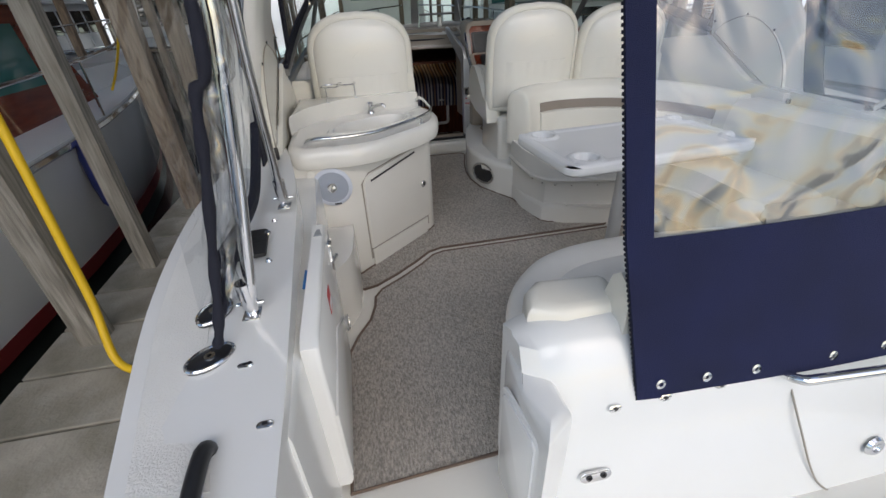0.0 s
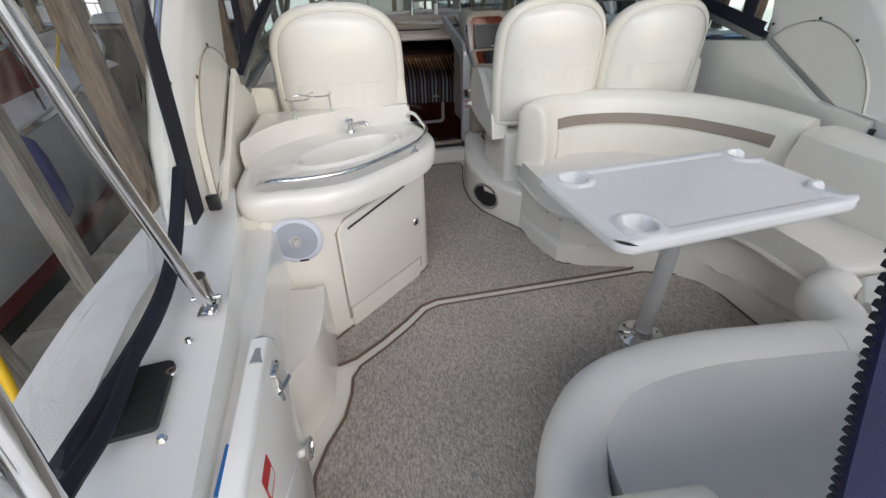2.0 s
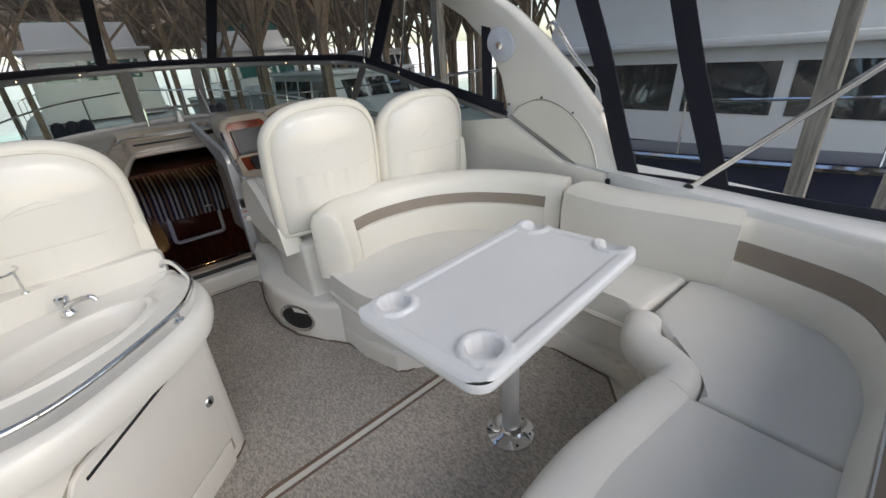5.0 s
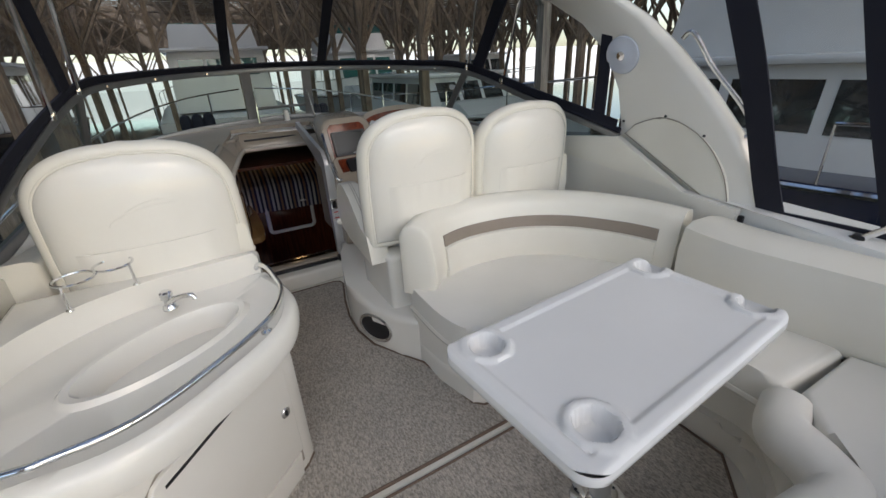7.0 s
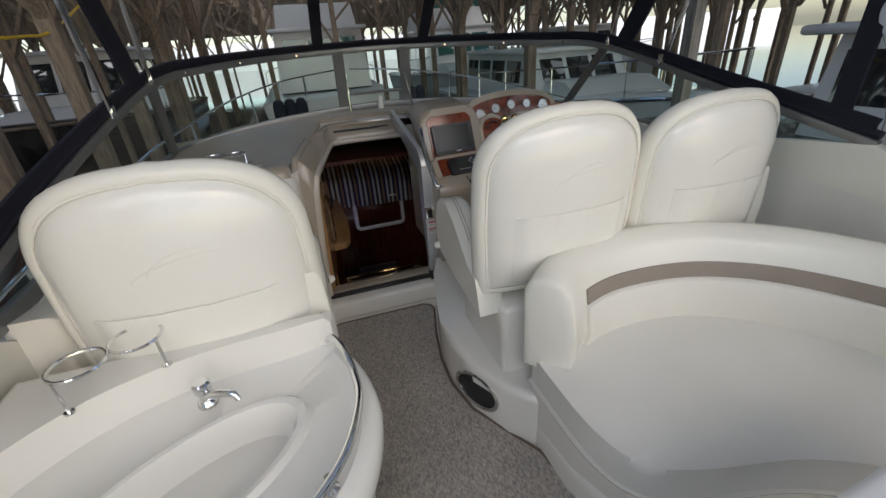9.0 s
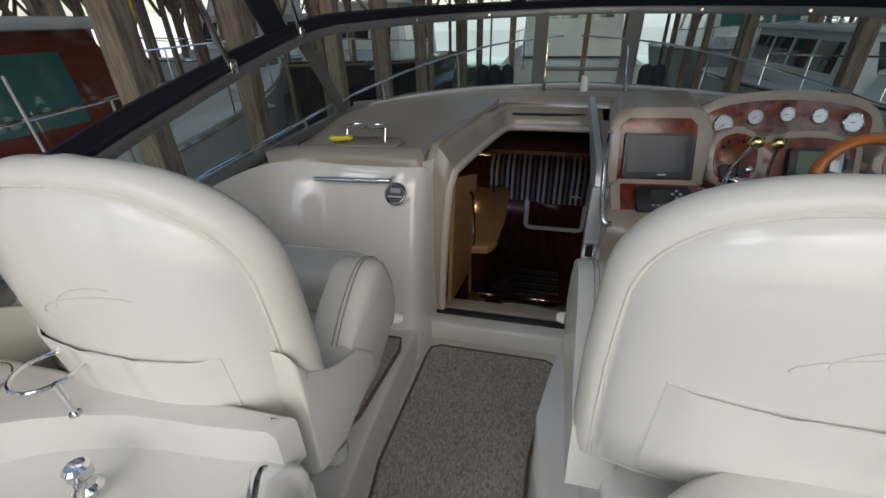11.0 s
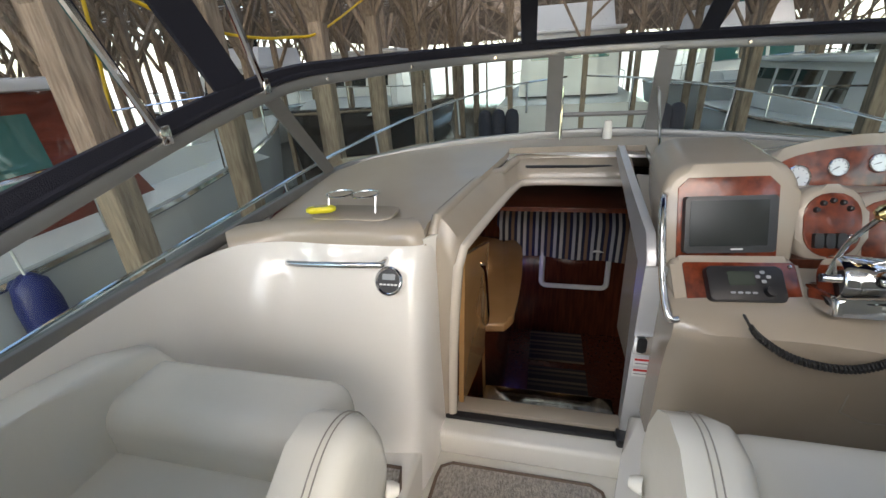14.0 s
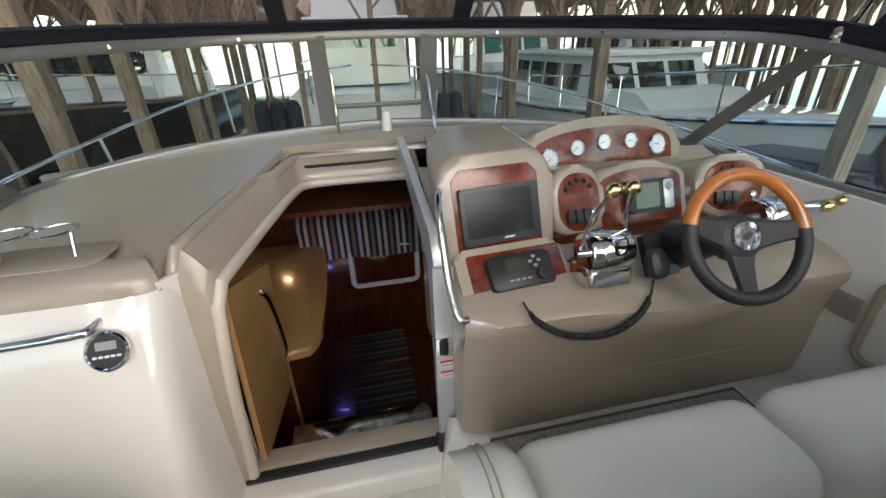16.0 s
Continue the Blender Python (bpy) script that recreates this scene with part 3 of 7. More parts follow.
solo("door_frame", sheet(surround, len(run) - 1, 12, 0.02), DASH, "beige moulded surround of the cabin entrance", "door frame", kind=S)
solo("door_frame", tube(run3, 0.022, 10), DASH, "beige raised rim round the cabin hatch", "door frame", kind=S)
solo("hatch_slot", tube([run3[-14] + V(0.03, -0.045, -0.03), run3[-1] + V(0, -0.045, -0.03)], 0.008, 6), BLACK, "black rubber slot of the sliding hatch", "trim", kind=S)
solo("console_side", sheet(lambda u, v: V(-0.345 - 0.07 * u + 0.01 * v, 3.95 + 0.10 * (1 - u), 0.02 + 0.9 * v), 3, 6, 0.012), GELCREAM, "cream side of the console by the door", "wall", kind=S)
solo("door_sill", join(box(-0.36, 0.37, 3.93, 3.965, 0.118, 0.138, 0.006), box(0.30, 0.375, 3.90, 3.965, 0.118, 0.16, 0.01)), BLACK, "black rubber sill of the cabin door", "sill", kind=S)
solo("door_sill", box(-0.33, 0.33, 3.966, 4.04, 0.112, 0.150, 0.008), DASH, "beige sill of the cabin door", "sill", kind=S)
solo("sill_plate", box(-0.22, 0.31, 4.042, 4.13, 0.10, 0.142, 0.004), TREAD, "bare metal tread at the cabin door", "sill", kind=S)


# ---- wet bar ----
def wet_bar():
    t = thing("wet_bar", "cream moulded wet bar with a sink, cupboard door and steel rail", "wet bar", (-0.7, 2.35, 0))
    body = [(-1.08, 1.93), (-0.90, 1.915), (-0.80, 1.925), (-0.74, 1.955), (-0.325, 2.325), (-0.295, 2.37), (-0.288, 2.45), (-0.288, 2.69), (-1.08, 2.69)]
    part("body", prism(body, 0.0, 0.66, 0.012, 2), GELCREAM, t)
    # door on the slanting face
    a, b = V(-0.735, 1.958, 0), V(-0.335, 2.315, 0)
    d = (b - a).normalized()
    nrm = V(d.y, -d.x, 0)
    m = Matrix((d, V(0, 0, 1), nrm)).transposed().to_4x4()
    L = (b - a).length
    def face(s, z, out=0.0):
        return a + d * s + nrm * out + V(0, 0, z)
    M = lambda s, z, out: Matrix.Translation(face(s, z, out)) @ m
    part("recess", slab([(0.005, 0.06), (L - 0.005, 0.06), (L - 0.005, 0.615), (0.06, 0.565), (0.005, 0.52)], M(0, 0, 0.001), 0.002), SEAM, t, smooth=False)
    door = part("door", slab([(0.012, 0.13), (L - 0.012, 0.13), (L - 0.012, 0.612), (0.07, 0.560), (0.035, 0.545), (0.014, 0.515)], M(0, 0, 0.001), 0.016, 0.004), GELCREAM, t, "cream cupboard door with a slot grip")
    part("grip_slot", slab([(0.06, 0.518), (0.42, 0.572), (0.42, 0.582), (0.06, 0.528)], M(0, 0, 0.0175), 0.002), BLACK, door, smooth=False)
    lock = part("lock", moved(lathe([(0.0, 0), (0.02, 0), (0.021, 0.005), (0.017, 0.009), (0.008, 0.008), (0.0, 0.008)]), M(L - 0.055, 0.36, 0.017)), CHROME, door, "chrome twist lock")
    part("lock_slot", slab(rrect(0.008, 0.022, 0.003), M(L - 0.055, 0.36, 0.026), 0.002), BLACK, door)
    part("kick_panel", slab([(0.02, 0.012), (L - 0.03, 0.012), (L - 0.02, 0.115), (0.02, 0.115)], M(0, 0, 0.0), 0.012, 0.004), GELCREAM, t)
    # counter with the basin, rings about the basin's middle
    out_line = spline([(-1.05, 1.95, 0), (-0.86, 1.885, 0), (-0.66, 1.905, 0), (-0.46, 2.045, 0), (-0.30, 2.20, 0), (-0.235, 2.36, 0), (-0.235, 2.50, 0), (-0.28, 2.64, 0), (-0.32, 2.69, 0), (-0.7, 2.70, 0), (-1.05, 2.70, 0), (-1.07, 2.4, 0)], 8, closed=True)
    c = V(-0.63, 2.32, 0)
    n = len(out_line)
    ang = math.radians(33)
    def basin(k, fac, z):
        p = out_line[k] - c
        th = math.atan2(p.y, p.x) - ang
        r = 1 / math.sqrt((math.cos(th) / 0.238) ** 2 + (math.sin(th) / 0.112) ** 2)
        q = V(math.cos(th + ang), math.sin(th + ang), 0) * r * fac
        return c + q + V(0, 0, z)
    def edge(k, fac, z):
        return c + (out_line[k] - c) * fac + V(0, 0, z)
    rings = [[edge(k, 0.90, 0.64) for k in range(n)], [edge(k, 0.985, 0.645) for k in range(n)], [edge(k, 1.0, 0.665) for k in range(n)], [edge(k, 1.0, 0.70) for k in range(n)], [edge(k, 0.985, 0.722) for k in range(n)], [edge(k, 0.95, 0.738) for k in range(n)],
             [edge(k, 0.90, 0.742) for k in range(n)], [edge(k, 0.875, 0.735) for k in range(n)], [basin(k, 1.20, 0.730) for k in range(n)], [basin(k, 1.12, 0.744) for k in range(n)], [basin(k, 1.03, 0.742) for k in range(n)], [basin(k, 0.97, 0.72) for k in range(n)],
             [basin(k, 0.90, 0.65) for k in range(n)], [basin(k, 0.76, 0.60) for k in range(n)], [basin(k, 0.3, 0.585) for k in range(n)]]
    top = part("counter", skin(rings), GELCREAM, t, "glossy cream counter with an oval basin")
    part("drain", lathe([(0.0, 0), (0.026, 0), (0.026, 0.003), (0.02, 0.004), (0, 0.003)], Matrix.Translation(c + V(0.03, 0.02, 0.5865))), GEL, top)
    ledge = [(p.x, p.y) for p in spline([(-1.06, 2.22, 0), (-1.0, 2.38, 0), (-0.92, 2.49, 0), (-0.80, 2.575, 0), (-0.62, 2.63, 0), (-0.45, 2.645, 0), (-0.31, 2.66, 0)], 6)] + [(-0.30, 2.71), (-1.06, 2.71)]
    part("ledge", prism(ledge, 0.70, 0.83, 0.03, 4), GELCREAM, t)
    # steel rail
    pts = [V(-0.97, 1.985, 0.735), V(-0.955, 1.96, 0.765), V(-0.92, 1.93, 0.78)] + [V(p.x, p.y, 0.782) for p in spline([(-0.84, 1.915, 0), (-0.66, 1.945, 0), (-0.48, 2.075, 0), (-0.335, 2.22, 0), (-0.275, 2.37, 0), (-0.275, 2.48, 0)], 6)] + [V(-0.29, 2.55, 0.80), V(-0.315, 2.605, 0.80), V(-0.325, 2.63, 0.775)]
    rail = part("rail", tube(spline(pts, 3), 0.0095, 10), CHROME, t, "curved polished steel rail")
    part("rail_foot", lathe([(0.0, 0), (0.017, 0), (0.016, 0.006), (0.008, 0.012), (0.008, 0.04), (0, 0.04)], Matrix.Translation((-0.355, 2.215, 0.735))), CHROME, rail)
    # tap
    tap = part("tap", join(lathe([(0.0, 0), (0.024, 0), (0.022, 0.01), (0.014, 0.018), (0.014, 0.035), (0.019, 0.04), (0.021, 0.062), (0.015, 0.068), (0, 0.068)], Matrix.Translation((-0.62, 2.54, 0.745))), tube(spline([(-0.615, 2.53, 0.775), (-0.58, 2.505, 0.795), (-0.545, 2.485, 0.80), (-0.535, 2.478, 0.785)], 4), [0.010] * 9 + [0.008] * 4)), CHROME, t, "chrome tap")
    # speaker
    sp = thing("speaker", "round pale grey loudspeaker set in the wet bar", "speaker", (-0.875, 1.9, 0.54))
    ms = facing((-0.872, 1.915, 0.54), (0.02, -1, 0.02))
    part("rim", lathe([(0.078, 0), (0.098, 0.0), (0.099, 0.006), (0.092, 0.012), (0.080, 0.012), (0.078, 0.0)], ms, 40), GRILLE, sp)
    part("mesh", lathe([(0.0, 0.0), (0.081, 0.0), (0.081, 0.009), (0.028, 0.012), (0.0, 0.012)], ms, 40), SPEAKER, sp)
    holes = bmesh.new()
    for k in range(6):
        r = 0.034 + 0.008 * k
        for j in range(int(26 + 7 * k)):
            a2 = 2 * math.pi * j / int(26 + 7 * k)
            v = [holes.verts.new((r * math.cos(a2) + 0.0016 * math.cos(q), r * math.sin(a2) + 0.0016 * math.sin(q), 0.0121 - (r - 0.028) * 0.055)) for q in (0, 1.57, 3.14, 4.71)]
            holes.faces.new(v)
    part("perforation", moved(holes, ms), GREYPRINT, sp, smooth=False)
    part("cone", lathe([(0.0, 0.012), (0.025, 0.012), (0.024, 0.017), (0.018, 0.016), (0.0, 0.02)], ms), CHROME, sp, "chrome dome")
    part("badge", slab(rrect(0.035, 0.008, 0.003), ms @ Matrix.Translation((0.015, -0.088, 0.011)), 0.003), BLACK, sp)
    pl = thing("drain_plate", "small round cream fitting above the loudspeaker", "fitting", (-0.965, 1.92, 0.64))
    part("ring", lathe([(0.0, 0), (0.022, 0), (0.022, 0.006), (0.012, 0.01), (0, 0.006)], facing((-0.965, 1.918, 0.615), (0, -1, 0))), GELCREAM, pl)
    # ring cup holders behind the sink
    h = thing("cup_holder", "pair of polished steel ring cup holders on the wet bar", "cup holder", (-0.75, 2.62, 0.83))
    rings_at = [V(-0.84, 2.575, 0.912), V(-0.745, 2.635, 0.912)]
    for p in rings_at:
        part("ring", tube([p + V(0.055 * math.cos(q), 0.055 * math.sin(q), 0) for q in np.linspace(0, 2 * math.pi, 25)[:-1]], 0.0042, 8, closed=True), CHROME, h)
    for p in (V(-0.865, 2.524, 0), V(-0.70, 2.615, 0)):
        part("post", tube([p + V(0, 0, 0.829), p + V(0, 0, 0.912)], 0.0045, 8), CHROME, h)
        part("foot", lathe([(0, 0), (0.011, 0), (0.01, 0.004), (0, 0.004)], Matrix.Translation(p + V(0, 0, 0.83))), CHROME, h)


wet_bar()


# ---- seats ----
def bucket(name, label, x0, x1, y, front_y, arm_l=True, arm_r=True, wide=0.0, zb=0.60, zt=1.285, group=""):
    """A moulded seat: plump back with a welted rim, arms, a cushion and a raised front bolster."""
    t = thing(name, label, "boat seat", ((x0 + x1) / 2, y + 0.2, 0.25), group)
    cx, W, H = (x0 + x1) / 2, x1 - x0, zt - zb
    outline = [(-W / 2 * 0.97, 0.0), (-W / 2 * 0.99, H * 0.2), (-W / 2, H * 0.42), (-W / 2 * 0.992, H * 0.6)]
    xx, rx, ry = W / 2 * 0.985, W * 0.44, H * 0.33
    for a in np.linspace(math.pi, math.pi / 2, 13):
        ca, sa = abs(math.cos(a)) ** 0.86, abs(math.sin(a)) ** 0.86
        outline.append((-xx + rx - rx * ca, H - 0.004 - ry + ry * sa))
    outline.append((0, H))
    outline = outline + [(-px, pz) for px, pz in outline[-2::-1]]
    outline += [(W / 2 * q, 0.0) for q in (0.66, 0.33, 0, -0.33, -0.66)]
    cz = H * 0.48
    def place(px, pz, d):
        bend = 0.045 * (abs(px) / (W / 2)) ** 2.5
        return V(cx + px, y + d + bend - 0.065 * (pz - 0.1) + (0.05 * max(0, 0.15 - pz)), zb + pz)
    def ring(f, d):
        return [place(px * (1 - (1 - f)), cz + (pz - cz) * f, d) for px, pz in outline]
    def inset(e, d):
        return [place(px * (1 - 2 * e / W), cz + (pz - cz) * (1 - 2 * e / H), d) for px, pz in outline]
    part("back_shell", skin([inset(0.29, -0.052), inset(0.22, -0.050), inset(0.15, -0.044), inset(0.11, -0.036), inset(0.078, -0.027), inset(0.054, -0.015), inset(0.038, -0.003), inset(0.030, 0.010), inset(0.030, 0.03)]), SHELL, t, "smooth padded back shell")
    part("backrest", skin([inset(0.05, 0.02), inset(0.029, 0.003), inset(0.018, 0.002), inset(0.006, 0.010), inset(-0.004, 0.028), inset(-0.004, 0.052), inset(0.002, 0.068), inset(0.02, 0.082), inset(0.06, 0.09), inset(0.14, 0.088)]), VINYL, t, "cream back cushion")
    edge = inset(0.0295, 0.003)[:len(outline) - 5]
    part("welt", tube(edge, 0.0045, 6), VINYL, t)
    # gathered pocket on the shell
    pz1 = H * 0.50
    def shell(px, pz):
        e = min(W / 2 - abs(px), pz, H - pz)
        if abs(px) > W * 0.12 and pz > H * 0.62:
            e = min(e, 0.30 * (1 - math.hypot((abs(px) - W * 0.06) / (W * 0.44), (pz - H * 0.62) / (H * 0.38))))
        return float(np.interp(e, (0.038, 0.044, 0.058, 0.08, 0.11, 0.15, 0.22, 0.29), (0.014, 0.002, -0.012, -0.026, -0.036, -0.044, -0.050, -0.052)))
    def flap(u, v):
        px, pz = (-0.33 + 0.66 * u) * W, 0.045 + (pz1 - 0.045) * v
        gather = 0.0035 * max(0, math.sin(u * 22.0)) ** 2 * max(0, v - 0.55) / 0.45
        rim = min(1, 8 * min(u, 1 - u), 9 * v)
        return place(px - 0.012 * gather * 100 * (v - 0.6), pz, shell(px, pz) + 0.003 - 0.0075 * rim - gather)
    part("pocket_flap", sheet(flap, 48, 16, 0.004), SHELL, t, "gathered pocket panel on the back")
    for mz, mw in ((0.68, 0.11), (0.655, 0.17)):
        mark = [place(W * mw * math.cos(q) + 0.02, H * mz + 0.025 * math.sin(q) + 0.02 * math.cos(q), shell(0.1 * W, H * mz) - 0.0005) for q in np.linspace(0.4, 3.4, 16)]
        part("badge", tube(mark, 0.0010, 5), SHELL, t, "faint embossed swoosh mark")
    arm = [(y + 0.03, zb - 0.075), (y + 0.07, zb + 0.07), (y + 0.15, zb + 0.095), (y + 0.22, zb + 0.155), (y + 0.30, zb + 0.225), (y + 0.39, zb + 0.275), (y + 0.46, zb + 0.275), (y + 0.515, zb + 0.235), (y + 0.55, zb + 0.16), (y + 0.56, zb + 0.07), (y + 0.53, zb - 0.0), (y + 0.34, zb - 0.045)]
    for side, xe, yes in ((-1, x0, arm_l), (1, x1, arm_r)):
        if yes:
            xa = xe if side < 0 else xe - 0.115
            part("armrest", slab(arm, Matrix(((0, 0, 1, xa), (1, 0, 0, 0), (0, 1, 0, 0), (0, 0, 0, 1))), 0.115, 0.04), VINYL, t, "padded arm with a double seam")
            wing = [(y + 0.015, zb - 0.03), (y + 0.012, zb + 0.16), (y + 0.01, zb + 0.33), (y + 0.05, zb + 0.25), (y + 0.09, zb + 0.185), (y + 0.15, zb + 0.15), (y + 0.24, zb + 0.16), (y + 0.34, zb + 0.05), (y + 0.34, zb - 0.03), (y + 0.12, zb - 0.07)]
            if side > 0:
                part("side_shell", slab(wing, Matrix(((0, 0, 1, xe - 0.004 if side < 0 else xe - 0.056), (1, 0, 0, 0), (0, 1, 0, 0), (0, 0, 0, 1))), 0.06, 0.022), VINYL, t, "moulded side that joins the back to the arm")
            top = [(yy, zz) for yy, zz in arm[3:10]]
            for off in (0.040, 0.052):
                xs = xe - side * off
                part("seam", tube(spline([(xs, yy + (0.002 if k > 3 else -0.002), zz + 0.0015 - (0.004 if k == 6 else 0)) for k, (yy, zz) in enumerate(top)], 4), 0.0014, 5), SEAM, t)
            part("pivot_knob", lathe([(0, 0.03), (0.012, 0.028), (0.018, 0.015), (0.02, 0)], facing((xe + side * 0.0, y + 0.505, zb + 0.03), (side, 0.4, -0.2))), VINYL, t)
    ce0, ce1 = x0 - wide + (0.118 if arm_l else 0.004), x1 - (0.118 if arm_r else 0.004)
    part("cushion", box(ce0, ce1, y + 0.13, front_y - 0.13, zb - 0.12, zb + 0.055, 0.035, 4), VINYL, t)
    part("front_bolster", box(ce0, ce1, front_y - 0.16, front_y + 0.06, zb - 0.11, zb + 0.185, 0.065, 5), VINYL, t)
    part("seat_base", box(x0 + 0.09, x1 - 0.20, y + 0.08, front_y - 0.08, 0.20, zb - 0.05, 0.03, 3), GELCREAM, t)
    return t


bucket("passenger_seat", "cream vinyl bucket seat for a passenger, with a raised front bolster", -0.955, -0.31, 2.74, 3.36, False, True, 0.105)
bucket("helm_chair", "cream vinyl helm seat with a padded arm and front bolster", 0.225, 0.885, 2.85, 3.36, True, False, group="helm chairs")
bucket("helm_chair", "cream vinyl companion seat beside the helm seat", 0.892, 1.56, 2.85, 3.36, False, True, zt=1.262, group="helm chairs")
sp = thing("seat_side_pad", "cream padded vinyl panel between the passenger seat and boat side", "seat pad", (-1.03, 3.1, 0.5))
part("pad", slab([(2.80, 0.48), (3.46, 0.48), (3.46, 0.70), (3.40, 0.81), (3.29, 0.858), (3.1, 0.885), (2.82, 0.92)], Matrix(((0, 0, 1, -1.10), (1, 0, 0, 0), (0, 1, 0, 0), (0, 0, 0, 1))), 0.125, 0.045), VINYL, sp)
part("support", box(-1.09, -1.02, 2.9, 3.42, 0.19, 0.50), GELCREAM, sp)
st = thing("seat_pedestal", "cream boxed pedestal under the helm seats", "seat base", (0.9, 3.0, 0.25))
part("body", prism([(0.30, 2.83), (0.30, 3.28), (1.55, 3.28), (1.55, 2.83)], 0.25, 0.565, 0.03, 4, sides=True), GELCREAM, st)
gv = thing("vent_grille", "black oval floor vent with a chrome rim in the plinth", "vent", (0.2, 2.97, 0.13))
mg = facing((0.212, 2.905, 0.13), (-0.90, -0.42, 0.10))
part("rim", moved(join(skin([[V(a * (0.125 + d) / 0.125, b * (0.082 + d) / 0.082, z) for a, b in ellipse(0.125, 0.082)] for d, z in ((0, 0), (0, 0.012), (-0.008, 0.016), (-0.018, 0.012), (-0.02, 0.0))], closed=True)), mg), CHROME, gv)
part("mesh", slab(ellipse(0.108, 0.066), mg, 0.008), BLACK, gv, "black speaker cloth")


# ---- table ----
def table():
    t = thing("table", "white moulded cockpit table with four cup recesses on a steel post", "table", (0.54, 1.605, 0))
    c = V(0.555, 1.628, 0)
    m = Matrix.Translation(c) @ Matrix.Rotation(radians(4.3), 4, "Z")
    cups = [V(0.18, 1.79, 0), V(0.22, 1.43, 0), V(0.97, 1.84, 0), V(1.01, 1.49, 0)]
    local = [m.inverted() @ q for q in cups]
    W, D = 0.95, 0.53
    me = bmesh.new()
    def height(x, y):
        z = 0.735
        ax, ay = W / 2 - abs(x), D / 2 - abs(y)
        z_edge = min(ax, ay)
        dc = min((V(x, y, 0) - q).length for q in local)
        recess = z_edge > 0.045 and dc > 0.075
        if recess:
            z -= 0.006
        elif dc < 0.078 and dc > 0.05:
            z += 0.004
        if dc < 0.047:
            z -= 0.045
        return z
    pts = rrect(W, D, 0.06, 8)
    # top: a fine grid within the outline
    def inside(x, y):
        ax, ay = abs(x) - (W / 2 - 0.06), abs(y) - (D / 2 - 0.06)
        return ax <= 0 or ay <= 0 or math.hypot(ax, ay) <= 0.06
    nx, ny = 150, 84
    gx = [-W / 2 + W * i / nx for i in range(nx + 1)]
    gy = [-D / 2 + D * j / ny for j in range(ny + 1)]
    def clampv(x, y):
        ax, ay = abs(x) - (W / 2 - 0.06), abs(y) - (D / 2 - 0.06)
        if ax > 0 and ay > 0:
            h = math.hypot(ax, ay)
            if h > 0.06:
                x = math.copysign(W / 2 - 0.06 + ax * 0.06 / h, x)
                y = math.copysign(D / 2 - 0.06 + ay * 0.06 / h, y)
        return x, y
    verts = []
    for i in range(nx + 1):
        row = []
        for j in range(ny + 1):
            x, y = clampv(gx[i], gy[j])
            e = min(W / 2 - abs(x), D / 2 - abs(y))
            z = height(x, y)
            if e < 0.012:
                z -= 0.012 * (1 - e / 0.012) ** 2
            row.append(me.verts.new((x, y, z)))
        verts.append(row)
    for i in range(nx):
        for j in range(ny):
            f = (verts[i][j], verts[i + 1][j], verts[i + 1][j + 1], verts[i][j + 1])
            me.faces.new(f)
    bmesh.ops.smooth_vert(me, verts=me.verts[:], factor=0.35, use_axis_x=False, use_axis_y=False, use_axis_z=True)
    bmesh.ops.remove_doubles(me, verts=me.verts[:], dist=0.0004)
    top = part("tabletop", moved(me, m), TABLE, t)
    part("edge", moved(join(skin([[V(x * f, y * g, z) for x, y in pts] for f, g, z in ((1.0, 1.0, 0.724), (1.004, 1.007, 0.71), (1.0, 1.0, 0.695), (0.97, 0.95, 0.682), (0.9, 0.86, 0.68))], caps=False)), m), TABLE, t)
    part("underside", slab(rrect(W * 0.9, D * 0.86, 0.05), m @ Matrix.Translation((0, 0, 0.672)), 0.01), TABLE, t, smooth=False)
    for q in local:
        part("cup_recess", lathe([(0.046, 0.688), (0.044, 0.66), (0.03, 0.652), (0.0, 0.652)], m @ Matrix.Translation((q.x, q.y, 0))), TABLE, t)
    part("post", lathe([(0.0, 0.01), (0.036, 0.012), (0.034, 0.1), (0.032, 0.668), (0, 0.67)], Matrix.Translation((0.54, 1.605, 0))), ALUPALE, t, "brushed metal table post")
    base = part("base_plate", lathe([(0, 0.011), (0.10, 0.011), (0.098, 0.016), (0.06, 0.022), (0.045, 0.03), (0.04, 0.06), (0, 0.06)], Matrix.Translation((0.54, 1.605, 0)), 32), CHROME, t)
    for k in range(6):
        part("screw", lathe([(0, 0), (0.006, 0), (0.005, 0.003), (0, 0.003)], Matrix.Translation((0.54 + 0.08 * math.cos(k * 1.047), 1.605 + 0.08 * math.sin(k * 1.047), 0.0175))), BLACK, base)


table()


